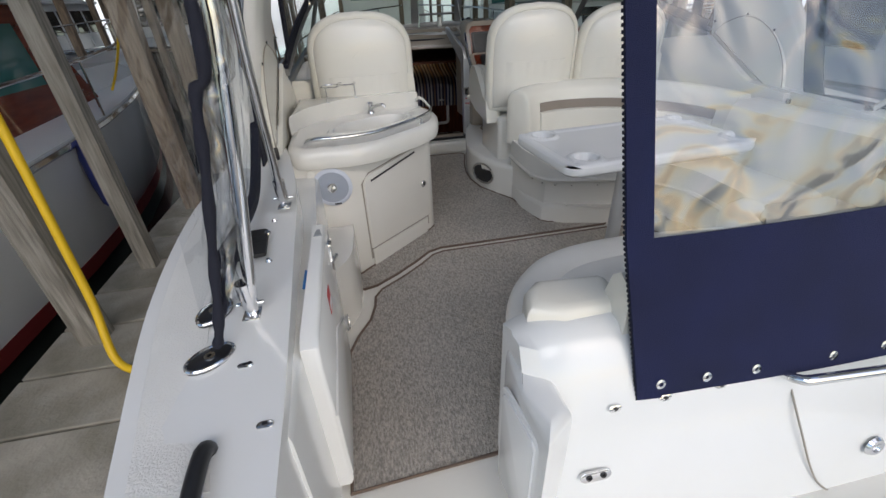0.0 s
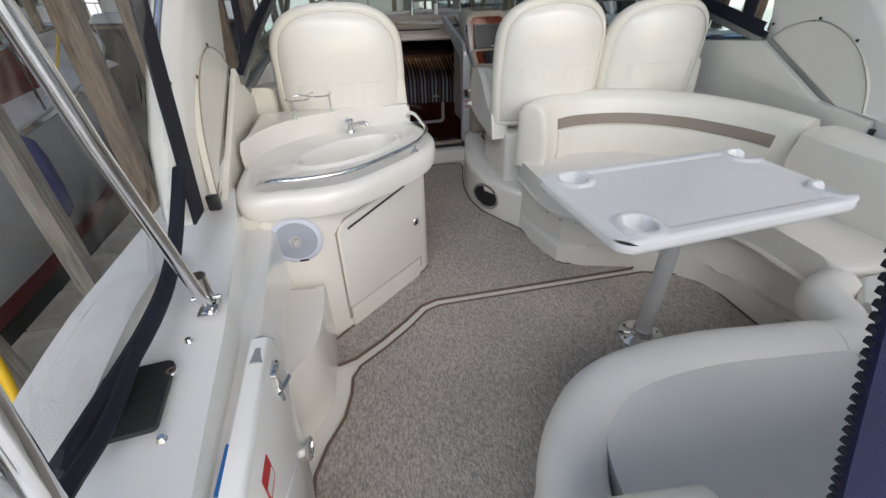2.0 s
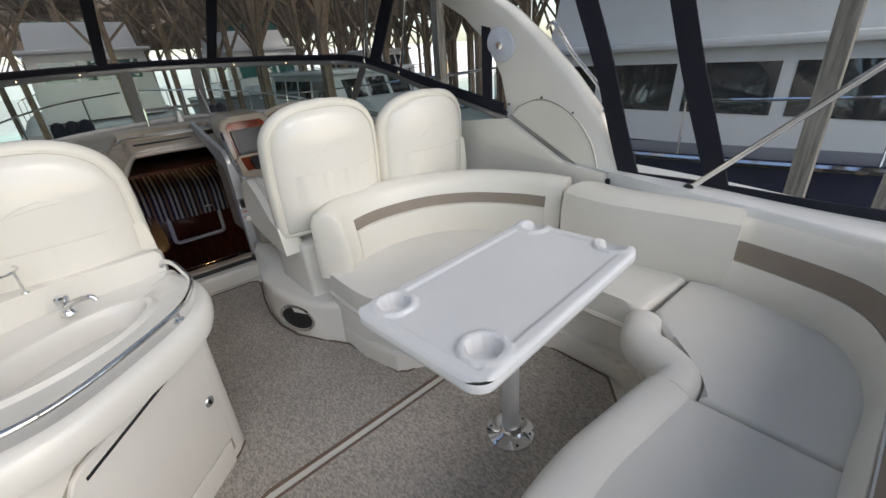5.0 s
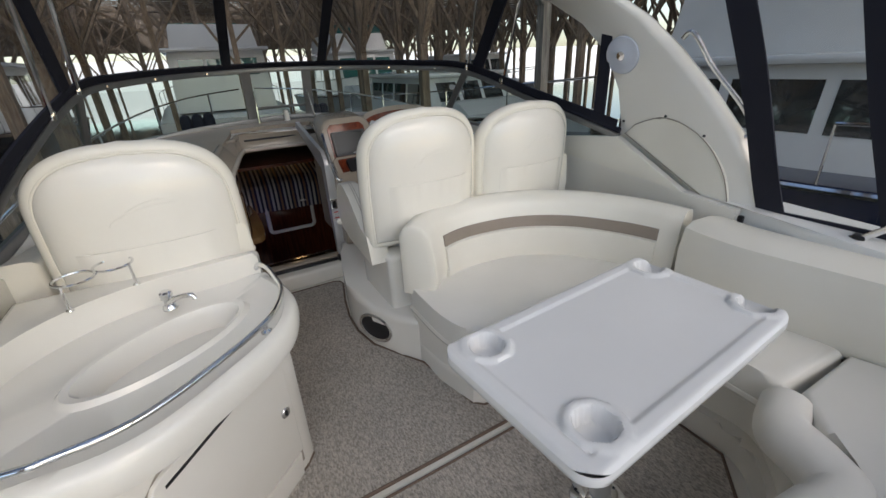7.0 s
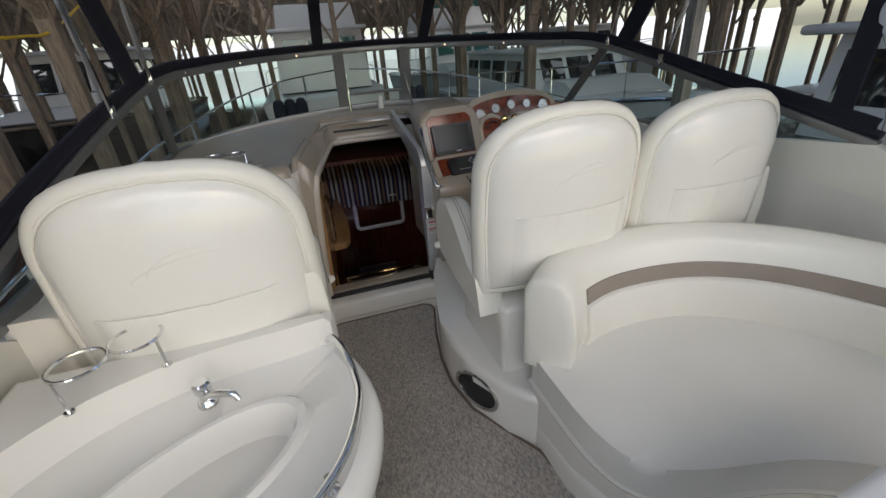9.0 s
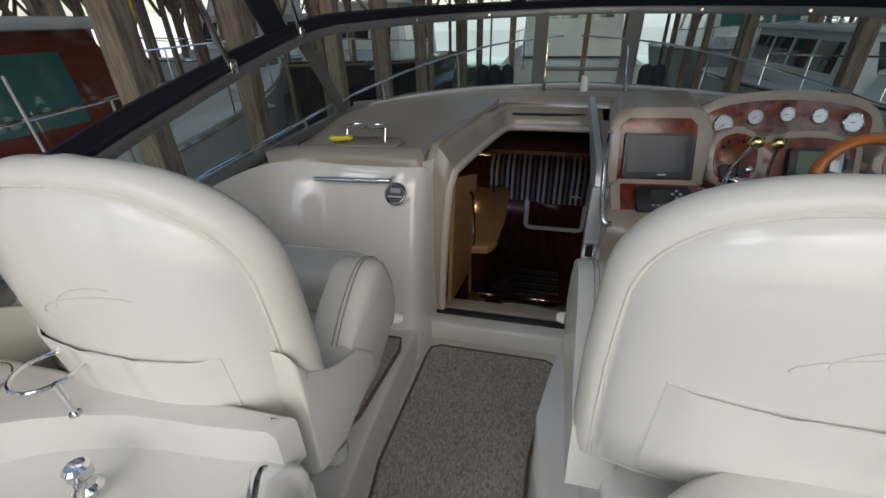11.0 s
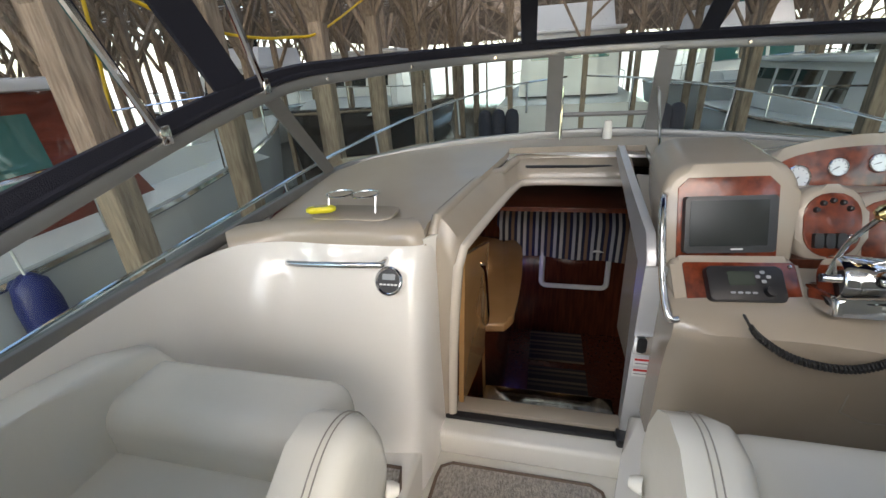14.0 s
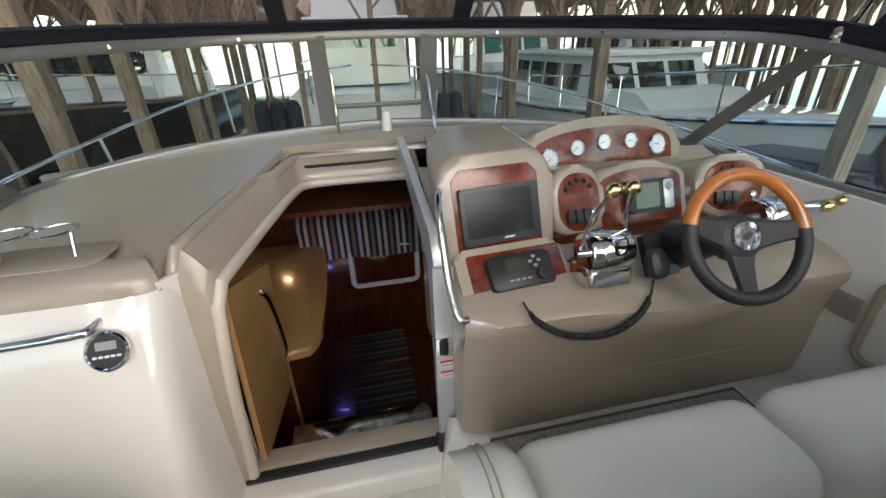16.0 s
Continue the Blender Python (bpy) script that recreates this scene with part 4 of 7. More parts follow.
# ---- J shaped sofa ----
def sofa():
    t = thing("sofa", "cream vinyl curved cockpit sofa with taupe inserts in its backs", "sofa", (0.9, 1.6, 0))
    # plinth
    plinth = [(0.36, 2.70), (0.37, 2.45), (0.42, 2.235), (0.55, 2.16)] + [(p.x, p.y) for p in spline([(0.8, 2.09, 0), (0.98, 1.98, 0), (1.09, 1.82, 0), (1.11, 1.6, 0), (1.12, 1.47, 0), (1.05, 1.36, 0), (0.85, 1.24, 0), (0.45, 1.18, 0), (0.12, 1.17, 0), (-0.02, 1.1, 0), (-0.2, 0.92, 0), (-0.33, 0.72, 0)], 4)] + [(-0.3, 0.62), (1.62, 0.55), (1.62, 2.70)]
    part("plinth", prism(plinth, 0.0, 0.13, 0.03, 3), GELCREAM, t)
    riser = [(0.36, 2.70), (0.38, 2.45), (0.44, 2.26), (0.57, 2.20)] + [(p.x, p.y) for p in spline([(0.8, 2.13, 0), (1.0, 2.02, 0), (1.12, 1.84, 0), (1.15, 1.6, 0), (1.15, 1.44, 0), (1.05, 1.32, 0), (0.85, 1.21, 0), (0.45, 1.14, 0), (0.12, 1.13, 0), (0.02, 1.06, 0), (-0.16, 0.9, 0), (-0.30, 0.70, 0)], 4)] + [(-0.28, 0.64), (1.61, 0.57), (1.61, 2.70)]
    part("riser", prism(riser, 0.10, 0.335, 0.01, 2), GELCREAM, t)
    front = [(p.x, p.y) for p in spline([(0.345, 2.68, 0), (0.345, 2.36, 0), (0.40, 2.20, 0), (0.54, 2.13, 0), (0.8, 2.06, 0), (0.98, 1.95, 0), (1.09, 1.78, 0), (1.10, 1.55, 0), (1.09, 1.35, 0)], 5)]
    part("moulding", tube([V(x + 0.012, y + 0.012, 0.325) for x, y in front], 0.02, 8), GELCREAM, t)
    # seat cushions
    s1 = front[:-2] + [(1.10, 1.375), (1.47, 1.345), (1.56, 1.8), (1.58, 2.2), (1.4, 2.65), (0.9, 2.78)]
    cushions = part("seat_cushion", prism(s1, 0.335, 0.455, 0.04, 4), VINYL_GREY, t, "pale cushion of the side seat")
    aft = [(p.x, p.y) for p in spline([(-0.15, 0.72, 0), (-0.115, 0.935, 0), (-0.015, 1.06, 0), (0.13, 1.11, 0), (0.42, 1.105, 0), (0.70, 1.085, 0), (0.74, 1.07, 0)], 5)] + [(0.742, 0.655), (0.3, 0.655), (0, 0.66)]
    part("seat_cushion", prism(aft, 0.335, 0.45, 0.02, 3), VINYL_GREY, t, "pale cushion of the stern seat")
    cor = [(0.75, 0.66), (0.75, 1.04), (0.86, 1.05), (0.95, 1.13), (0.98, 1.22), (1.12, 1.335), (1.46, 1.33)] + [(p.x, p.y) for p in spline([(1.50, 1.15, 0), (1.45, 0.93, 0), (1.30, 0.77, 0), (1.08, 0.67, 0)], 4)]
    part("seat_cushion", prism(cor, 0.335, 0.45, 0.02, 3), VINYL_GREY, t, "pale corner cushion")
    roll = [V(p.x, p.y, 0.39) for p in spline([(-0.245, 0.70, 0), (-0.21, 0.90, 0), (-0.10, 1.05, 0), (0.05, 1.13, 0), (0.30, 1.155, 0), (0.55, 1.135, 0), (0.73, 1.115, 0)], 6)]
    part("front_roll", sweep(roll, roundbox(-0.085, 0.075, -0.075, 0.085, 0.07, 5)), VINYL_GREY, t, "padded roll along the seat's edge")
    roll2 = [V(p.x, p.y, 0.39) for p in spline([(0.735, 1.115, 0), (0.84, 1.12, 0), (0.90, 1.20, 0), (0.95, 1.30, 0), (1.06, 1.34, 0)], 6)]
    part("front_roll", sweep(roll2, roundbox(-0.075, 0.065, -0.075, 0.083, 0.065, 5)), VINYL_GREY, t, "padded roll along the seat's edge")
    part("end_panel", prism([(p.x, p.y) for p in spline([(-0.33, 0.70, 0), (-0.28, 0.93, 0), (-0.15, 1.10, 0), (0.02, 1.19, 0), (0.3, 1.215, 0), (0.7, 1.19, 0)], 5)] + [(0.7, 1.1), (0.05, 1.05), (-0.1, 0.7)], 0.10, 0.36, 0.03, 3), VINYL_GREY, t, "padded front of the stern seat")
    # fore back, carried round the corner
    way = spline([(0.375, 2.62, 0.455), (0.52, 2.74, 0.455), (0.75, 2.79, 0.455), (1.05, 2.74, 0.455), (1.30, 2.57, 0.455), (1.47, 2.30, 0.455), (1.54, 2.05, 0.455)], 7)
    def prof(u):
        top = 0.345 - 0.02 * (2 * u - 1) ** 2
        e = float(np.interp(u, (0, 0.012, 0.03, 0.06), (0.60, 0.82, 0.95, 1.0)))
        return [(-0.01 + (a + 0.01) * e, 0.14 + (b - 0.14) * e if b > 0 else b) for a, b in [(0.07, -0.03), (0.085, 0.05), (0.075, 0.16), (0.055, top - 0.05), (0.02, top - 0.008), (-0.03, top), (-0.075, top - 0.012), (-0.10, top - 0.05), (-0.10, -0.03)]]
    way = [way[0].lerp(way[1], q) for q in (0, 0.25, 0.5)] + way[1:]
    part("backrest", sweep(way, prof), VINYL, t, "curved cream back cushion")
    inset = [p for p in way if 0.50 < p.x and p.y > 2.12]
    part("insert", sweep([V(p.x, p.y, 0.455) for p in inset], lambda u: [(0.0795, 0.170), (0.072, 0.228), (0.060, 0.228), (0.060, 0.170)]), TAUPE, t, "taupe vinyl strip let into the back")
    part("lower_pad", sweep([V(p.x, p.y, 0.455) for p in inset], [(0.093, -0.02), (0.10, 0.05), (0.088, 0.158), (0.078, 0.166), (0.06, 0.166), (0.06, -0.02)]), VINYL, t)
    # side coaming pad to the stern
    way2 = spline([(1.47, 1.98, 0.455), (1.44, 1.75, 0.455), (1.48, 1.45, 0.455), (1.52, 1.20, 0.455)], 6)
    part("side_pad", sweep(way2, [(0.03, -0.03), (0.055, 0.05), (0.06, 0.18), (0.04, 0.285), (0.0, 0.312), (-0.1, 0.318), (-0.19, 0.30), (-0.19, -0.03)]), VINYL, t, "cream coaming pad")
    way3 = spline([(1.52, 1.26, 0.45), (1.505, 1.12, 0.45), (1.385, 0.79, 0.45), (1.11, 0.655, 0.45), (0.72, 0.648, 0.45), (0.4, 0.65, 0.45), (0.1, 0.655, 0.45), (-0.12, 0.665, 0.45)], 7)
    part("backrest", sweep(way3, [(0.045, -0.03), (0.055, 0.05), (0.03, 0.13), (0.0, 0.215), (-0.02, 0.275), (-0.05, 0.30), (-0.085, 0.285), (-0.105, 0.24), (-0.105, -0.03)]), VINYL, t, "cream back cushion of the stern seat")
    ins = way3[4:-4]
    part("insert", sweep(ins, [(0.034, 0.135), (0.006, 0.212), (-0.012, 0.212), (0.01, 0.135)]), TAUPE, t, "taupe vinyl strip let into the back")
    part("lower_pad", sweep(ins, [(0.060, -0.02), (0.066, 0.05), (0.042, 0.122), (0.036, 0.132), (0.01, 0.132), (0.01, -0.02)]), VINYL, t)
    # end cushion of the stern back
    part("end_cushion", prism([(-0.335, 0.655), (-0.315, 0.735), (-0.27, 0.775), (-0.09, 0.76), (-0.07, 0.74), (-0.07, 0.62), (-0.25, 0.615)], 0.545, 0.655, 0.035, 5), VINYL, t, "cream end cushion of the stern back")
    for k in range(7):
        p = front[6 + 3 * k] if 6 + 3 * k < len(front) else front[-1]
        part("screw", lathe([(0, 0), (0.006, 0), (0.005, 0.003), (0, 0.003)], facing((p[0] + 0.03, p[1] + 0.02, 0.28), (-0.7, -0.7, 0))), CHROME, t)


sofa()


# ---- arch ----
def arch(side, name, label):
    """One leg of the radar arch, swept forward as it rises."""
    t = thing(name, label, "radar arch", (0.3 + side * 1.42, 2.2, 0.72))
    cx = lambda d: 0.3 + side * d
    st = [(0.70, 1.79, 2.66, 1.44), (0.95, 1.88, 2.64, 1.425), (1.12, 2.0, 2.64, 1.41), (1.30, 2.155, 2.67, 1.39), (1.49, 2.34, 2.76, 1.36), (1.64, 2.50, 2.90, 1.31), (1.79, 2.70, 3.12, 1.22), (1.92, 2.92, 3.35, 1.06), (2.0, 3.10, 3.50, 0.8), (2.04, 3.18, 3.56, 0.4), (2.05, 3.20, 3.58, 0.0)]
    rings = []
    for z, ya, yb, d in st:
        prof = [(0.0, ya + 0.05), (0.0, (ya + yb) / 2), (0.0, yb - 0.02), (0.03, yb), (0.09, yb), (0.12, yb - 0.03), (0.125, (ya + yb) / 2), (0.12, ya + 0.06), (0.09, ya + 0.01), (0.05, ya), (0.015, ya + 0.02)]
        if d > 1.0:
            rings.append([V(cx(d + o), y, z) for o, y in prof])
        else:
            rings.append([V(cx(d + o * 0.4), y, z + o * 0.9) for o, y in prof])
    part("leg", skin(rings), GELCREAM, t)
    # padded fan-shaped panel on the inner face
    fan = [(1.95, 0.74), (2.58, 1.065)] + [(2.58 - 0.0 + (p.x), p.y) for p in spline([(-0.06, 1.12, 0), (-0.2, 1.165, 0), (-0.34, 1.14, 0), (-0.47, 1.06, 0), (-0.57, 0.93, 0), (-0.62, 0.78, 0)], 4)]
    part("fan_panel", slab([(y, z) for y, z in fan], Matrix(((0, 0, -side, cx(1.425)), (1, 0, 0, 0), (0, 1, 0, 0), (0, 0, 0, 1))), 0.022, 0.008), VINYL, t, "padded fan shaped panel")
    part("seam", tube([V(cx(1.402), y, z) for y, z in fan], 0.0028, 6, closed=True), SEAM, t, "dark sewn edge")
    low = [(1.93, 0.70), (2.60, 1.05), (2.80, 1.03), (3.3, 0.97), (3.3, 0.72), (2.4, 0.70)] if side > 0 else [(1.93, 0.70), (2.60, 1.05), (2.70, 0.94), (2.85, 0.86), (2.85, 0.72), (2.4, 0.70)]
    part("wedge_panel", slab(low, Matrix(((0, 0, -side, cx(1.40)), (1, 0, 0, 0), (0, 1, 0, 0), (0, 0, 0, 1))), 0.04 if side > 0 else 0.02, 0.008), VINYL, t, "padded wedge panel")
    sp = part("speaker", lathe([(0.0, 0.012), (0.022, 0.016), (0.028, 0.012), (0.075, 0.012), (0.092, 0.008), (0.096, 0)], facing((cx(1.352), 2.62, 1.47), (-side, -0.1, -0.25)), 36), GRILLE, t, "round pale loudspeaker")
    part("cone", lathe([(0, 0.013), (0.024, 0.013), (0.022, 0.02), (0, 0.022)], facing((cx(1.352), 2.62, 1.47), (-side, -0.1, -0.25))), CHROME, sp)
    part("courtesy_light", lathe([(0, 0.004), (0.018, 0.006), (0.022, 0)], facing((cx(1.325), 2.68, 1.62), (-side, -0.1, -0.4))), GRILLE, t)
    for y, z, d in ((2.14, 1.10, 1.405), (2.35, 1.175, 1.40), (2.60, 1.13, 1.405)):
        part("screw", lathe([(0, 0), (0.007, 0), (0.006, 0.004), (0, 0.005)], facing((cx(d), y, z), (-side, 0, 0))), BLACK, t)
    part("socket", box(cx(1.40) - 0.02, cx(1.40) + 0.02, 1.875, 1.90, 0.715, 0.77, 0.006), BLACK, t)
    rail = spline([(cx(1.40), 2.33, 1.53), (cx(1.40), 2.28, 1.55), (cx(1.42), 2.17, 1.40), (cx(1.44), 2.02, 1.24), (cx(1.45), 1.95, 1.13), (cx(1.44), 1.98, 1.11)], 5)
    part("grab_rail", tube(rail, 0.011, 10), CHROME, t, "polished steel grab rail")
    return t


arch(1, "radar_arch", "cream arch leg with a padded fan panel and loudspeaker")
arch(-1, "radar_arch", "cream arch leg beside the wet bar with a steel grab rail")


# ---- windscreen ----
BOT = spline([(-1.10, 2.72, 0.93), (-1.10, 3.6, 0.95), (-1.08, 4.62, 0.985), (-0.85, 4.86, 1.02), (-0.45, 4.96, 1.07), (0.03, 5.0, 1.10), (0.27, 5.01, 1.105), (0.51, 5.0, 1.10), (1.0, 4.95, 1.07), (1.45, 4.84, 1.02), (1.68, 4.60, 0.985), (1.70, 3.6, 0.97), (1.70, 2.66, 0.95)], 6)
TOP = spline([(-1.07, 2.62, 1.0), (-1.01, 3.2, 1.20), (-0.90, 3.97, 1.405), (-0.72, 4.32, 1.45), (-0.38, 4.72, 1.475), (0.03, 4.90, 1.487), (0.27, 4.92, 1.49), (0.51, 4.90, 1.487), (0.92, 4.72, 1.475), (1.30, 4.36, 1.45), (1.55, 4.0, 1.405), (1.63, 3.2, 1.20), (1.68, 2.60, 1.05)], 6)


def windscreen():
    t = thing("windscreen", "curved boat windscreen with grey aluminium frame and clear panes", "windscreen", (0.27, 5.0, 1.0))
    part("bottom_frame", sweep(BOT, roundbox(-0.014, 0.018, -0.03, 0.014, 0.006, 2)), ALU, t)
    part("top_frame", sweep(TOP, roundbox(-0.014, 0.014, -0.022, 0.014, 0.006, 2)), ALU, t)
    marks = [0, 12, 30, 42, 60, 72]
    for k in marks[1:-1]:
        a, b = BOT[k], TOP[k]
        wide = 0.036 if k in (30, 42) else 0.038
        side = (BOT[k + 1] - BOT[k - 1]).normalized()
        n = side.cross((b - a).normalized())
        r = [[p + side * s + n * q for s, q in ((-wide, -0.015), (wide, -0.015), (wide, 0.015), (-wide, 0.015))] for p in (a, b)]
        part("post", skin(r), ALU, t)
    for i in range(5):
        ka, kb = marks[i], marks[i + 1]
        n = kb - ka
        g = part("pane", sheet(lambda u, v: BOT[ka + round(u * n)].lerp(TOP[ka + round(u * n)], v), n, 2), GLASS, t)
        g.visible_shadow = False
    # hinged centre pane's lower rail and stays
    part("centre_rail", tube([BOT[30].lerp(TOP[30], 0.24), BOT[42].lerp(TOP[42], 0.24)], 0.011, 8), ALU, t)
    for x, y0, y1 in ((0.07, 4.955, 4.975), (0.50, 4.74, 4.95)):
        part("stay", tube([V(x, y0, 1.05), V(x, y1, 1.33)], 0.008, 8), CHROME, t, "thin polished stay")
        part("stay_foot", lathe([(0, 0), (0.014, 0), (0.010, 0.02), (0, 0.02)], Matrix.Translation((x, y0, 1.045))), CHROME, t)
    for k in (8, 16, 21, 26, 46, 51, 56, 64):
        part("snap", lathe([(0, 0), (0.008, 0), (0.006, 0.006), (0, 0.006)], facing(TOP[k] + V(0, -0.019, -0.004), (0, -1, 0))), CHROME, t)


windscreen()


# ---- canvas enclosure ----
def enclosure():
    t = thing("canvas_enclosure", "navy canvas enclosure with clear windows above the windscreen", "boat canopy", (0.27, 4.5, 1.5))
    up = [V(0.3 + (p.x - 0.3) * 0.96, p.y - 0.62 * max(0, min(1, (p.y - 2.6) / 1.6)), 2.02) for p in TOP]
    part("lower_band", sheet(lambda u, v: (TOP[round(u * 72)] + V(0, 0.012, 0.012)).lerp(up[round(u * 72)], 0.015 + 0.065 * v) + V(0, 0.010 * math.sin(v * 3.1), 0), 72, 3, 0.012), NAVYDARK, t)
    part("upper_band", sheet(lambda u, v: (TOP[round(u * 72)]).lerp(up[round(u * 72)], 0.9 + 0.1 * v), 72, 2, 0.008), NAVY, t)
    part("piping", tube([p + V(0, 0.0, 0.03) for p in TOP], 0.016, 8), NAVYDARK, t)
    marks = [2, 11, 28, 44, 61, 70]
    for k in marks:
        a, b = TOP[k] + V(0, 0, 0.02), up[k]
        side = (TOP[min(k + 1, 72)] - TOP[max(k - 1, 0)]).normalized() * (0.055 if k in (11, 61) else 0.035)
        n = side.cross(b - a).normalized() * 0.008
        part("strap", skin([[p - side - n, p + side - n, p + side + n, p - side + n] for p in (a, b)]), NAVYDARK, t)
    for i in range(len(marks) - 1):
        ka, kb = marks[i], marks[i + 1]
        g = part("clear_window", sheet(lambda u, v: (TOP[ka + round(u * (kb - ka))]).lerp(up[ka + round(u * (kb - ka))], 0.08 + 0.82 * v), kb - ka, 3), VINYLCLEAR, t)
        g.visible_shadow = False
    for k in (9, 12, 60, 63):
        part("stay", tube([TOP[k] + V(0.01, -0.02, 0.02), TOP[k] + V(0.10 if k < 30 else -0.1, -0.35, 0.62)], 0.011, 8), CHROME, t, "steel stay")
        part("clip", box(TOP[k].x - 0.015, TOP[k].x + 0.025, TOP[k].y - 0.035, TOP[k].y, TOP[k].z, TOP[k].z + 0.05, 0.006), CHROME, t)
    # out-of-view canvas roof, added to hold daylight off the dash
    part("canopy", sheet(lambda u, v: V(-0.85 + 2.3 * u, 3.15 + (up[36].y - 0.0 - 3.15 - 0.35 * (2 * u - 1) ** 2) * v, 2.03 + 0.10 * math.sin(math.pi * u) * (1 - 0.8 * v)), 16, 8, 0.006), NAVY, t, "unseen navy canvas roof between arch and windscreen, added to shade the dash")
    # starboard side curtain
    def curtain(side, y0, y1, name):
        xs = lambda z: 0.3 + side * (1.46 - 0.20 * max(0, (z - 0.75)) / 1.3)
        zb = lambda y: 0.775 + 0.02 * (y - 1)
        f = lambda y, z: V(xs(z) + 0.012 * math.sin(7 * y + 5 * z), y + 0.0, z)
        return f, zb
    f, zb = curtain(1, 0.6, 2.4, "s")
    # window panes between dark upright bands that lean with the arch
    lean = lambda z: 0.30 * max(0, z - 0.78)
    bands = [(1.74, 1.85), (1.33, 1.43), (0.62, 0.70)]
    for a, b in bands:
        part("band", sheet(lambda u, v: f(a + (b - a) * u + lean(0.78 + 1.27 * v), 0.78 + 1.27 * v), 3, 14, 0.008), NAVYDARK, t)
    for a, b in ((1.43, 1.76), (0.70, 1.34)):
        part("bottom_band", sheet(lambda u, v: f(a + (b - a) * u + 0.0, 0.765 + 0.05 * v), 10, 2, 0.008), NAVYDARK, t)
        g = part("clear_window", sheet(lambda u, v: f(a + (b - a) * u + lean(0.80 + 1.2 * v), 0.80 + 1.2 * v), 12, 16), VINYLCLEAR, t)
        g.visible_shadow = False
    part("brace", tube([V(1.70, 1.48, 0.79), V(1.52, 0.9, 1.38), V(1.42, 0.62, 1.68)], 0.013, 10), CHROME, t, "steel canopy brace")
    part("brace_foot", join(lathe([(0, 0), (0.045, 0), (0.04, 0.012), (0, 0.014)], Matrix.Translation((1.70, 1.50, 0.782))), box(1.68, 1.72, 1.46, 1.5, 0.78, 0.81, 0.005)), BLACK, t)
    part("brace", tube([V(1.47, 0.77, 1.5), V(1.44, 0.70, 1.98)], 0.016, 10), CHROME, t)
    # stern curtain, rolled open over the boarding way
    skirt = lambda u, v: V(-0.10 - 0.04 * v + 1.65 * u, 0.482 + 0.115 * v - 0.02 * math.sin(5 * u + 2 * v) * u - 0.035 * math.sin(math.pi * u), 0.455 + 0.395 * v + 0.07 * u * (1 - v) + 0.03 * u * v)
    part("stern_curtain", sheet(skirt, 30, 10, 0.006), NAVY, t, "navy canvas skirt of the stern curtain")
    edge = lambda v: V(-0.105 - 0.040 * min(1, v / 0.25) - 0.05 * max(0, v - 0.25), 0.482 + 0.115 * min(1, v / 0.25) + 0.46 * max(0, v - 0.25), 0.455 + 1.58 * v)
    part("curtain_edge", sheet(lambda u, v: edge(v) + V(0.062 * u, -0.006 * u, 0), 3, 24, 0.009), NAVY, t)
    g = part("clear_window", sheet(lambda u, v: V(-0.083 - 0.05 * v + 1.63 * u, 0.597 + 0.345 * v - 0.02 * math.sin(6 * u + 2) * u - 0.03 * math.sin(math.pi * u), 0.845 + 0.03 * u + 1.18 * v), 20, 16), VINYLWAVY, t)
    g.visible_shadow = False
    for k in range(130):
        if k == 0:
            tooth = part("zip_tooth", box(-0.0022, 0.0022, -0.004, 0.004, -0.0035, 0.0035), NAVYDARK, t, smooth=False)
            tooth.matrix_basis = Matrix.Translation(edge(0))
        else:
            clone(tooth, Matrix.Translation(edge(k / 130)), t)
    for x in (-0.06, 0.06, 0.19, 0.40, 0.55):
        p = skirt((x + 0.115) / 1.65, 0.09)
        part("grommet", lathe([(0.005, 0.004), (0.006, 0.008), (0.013, 0.007), (0.014, 0.0)], facing(p + V(0, -0.004, 0), (0, -1, 0.28))), CHROME, t)
    # port side: poles and rolled curtain
    part("pole", tube([V(-1.019, 0.80, 0.67), V(-0.965, 0.80, 0.974), V(-0.935, 0.80, 1.164), V(-0.915, 0.80, 1.303), V(-0.86, 0.79, 2.02)], 0.0155, 12), CHROME, t, "polished canopy pole")
    part("pole", tube([V(-0.997, 1.345, 0.72), V(-0.951, 1.13, 1.193), V(-0.90, 0.95, 1.62), V(-0.86, 0.80, 2.0)], 0.013, 12), CHROME, t, "polished canopy brace")
    for p in (V(-1.02, 0.80, 0.655), V(-0.997, 1.35, 0.705)):
        part("pole_foot", join(box(p.x - 0.022, p.x + 0.022, p.y - 0.03, p.y + 0.03, p.z, p.z + 0.008, 0.003), box(p.x - 0.012, p.x + 0.012, p.y - 0.012, p.y + 0.012, p.z, p.z + 0.05, 0.004), tube([p + V(-0.03, 0, 0.035), p + V(0.035, 0, 0.035)], 0.006), lathe([(0, 0.03), (0.02, 0.03), (0.02, 0.10), (0, 0.10)], Matrix.Translation(p))), CHROME, t)
    roll = spline([(-1.075, 0.68, 0.665), (-1.062, 0.70, 0.713), (-1.045, 0.75, 0.845), (-0.997, 0.75, 1.048), (-0.968, 0.75, 1.195), (-0.93, 0.75, 1.305), (-0.90, 0.75, 2.0)], 6)
    part("rolled_curtain", tube(roll, [0.009 + 0.004 * math.sin(k * 0.7) ** 2 for k in range(len(roll))], 10), NAVYDARK, t, "navy curtain rolled and strapped to the pole")
    part("rolled_window", tube([p + V(0.022, 0.03, 0.0) for p in roll[8:]], [0.018 + 0.006 * math.sin(k * 1.3) for k in range(len(roll) - 8)], 10), VINYLWAVY, t, "clear vinyl rolled with the curtain")
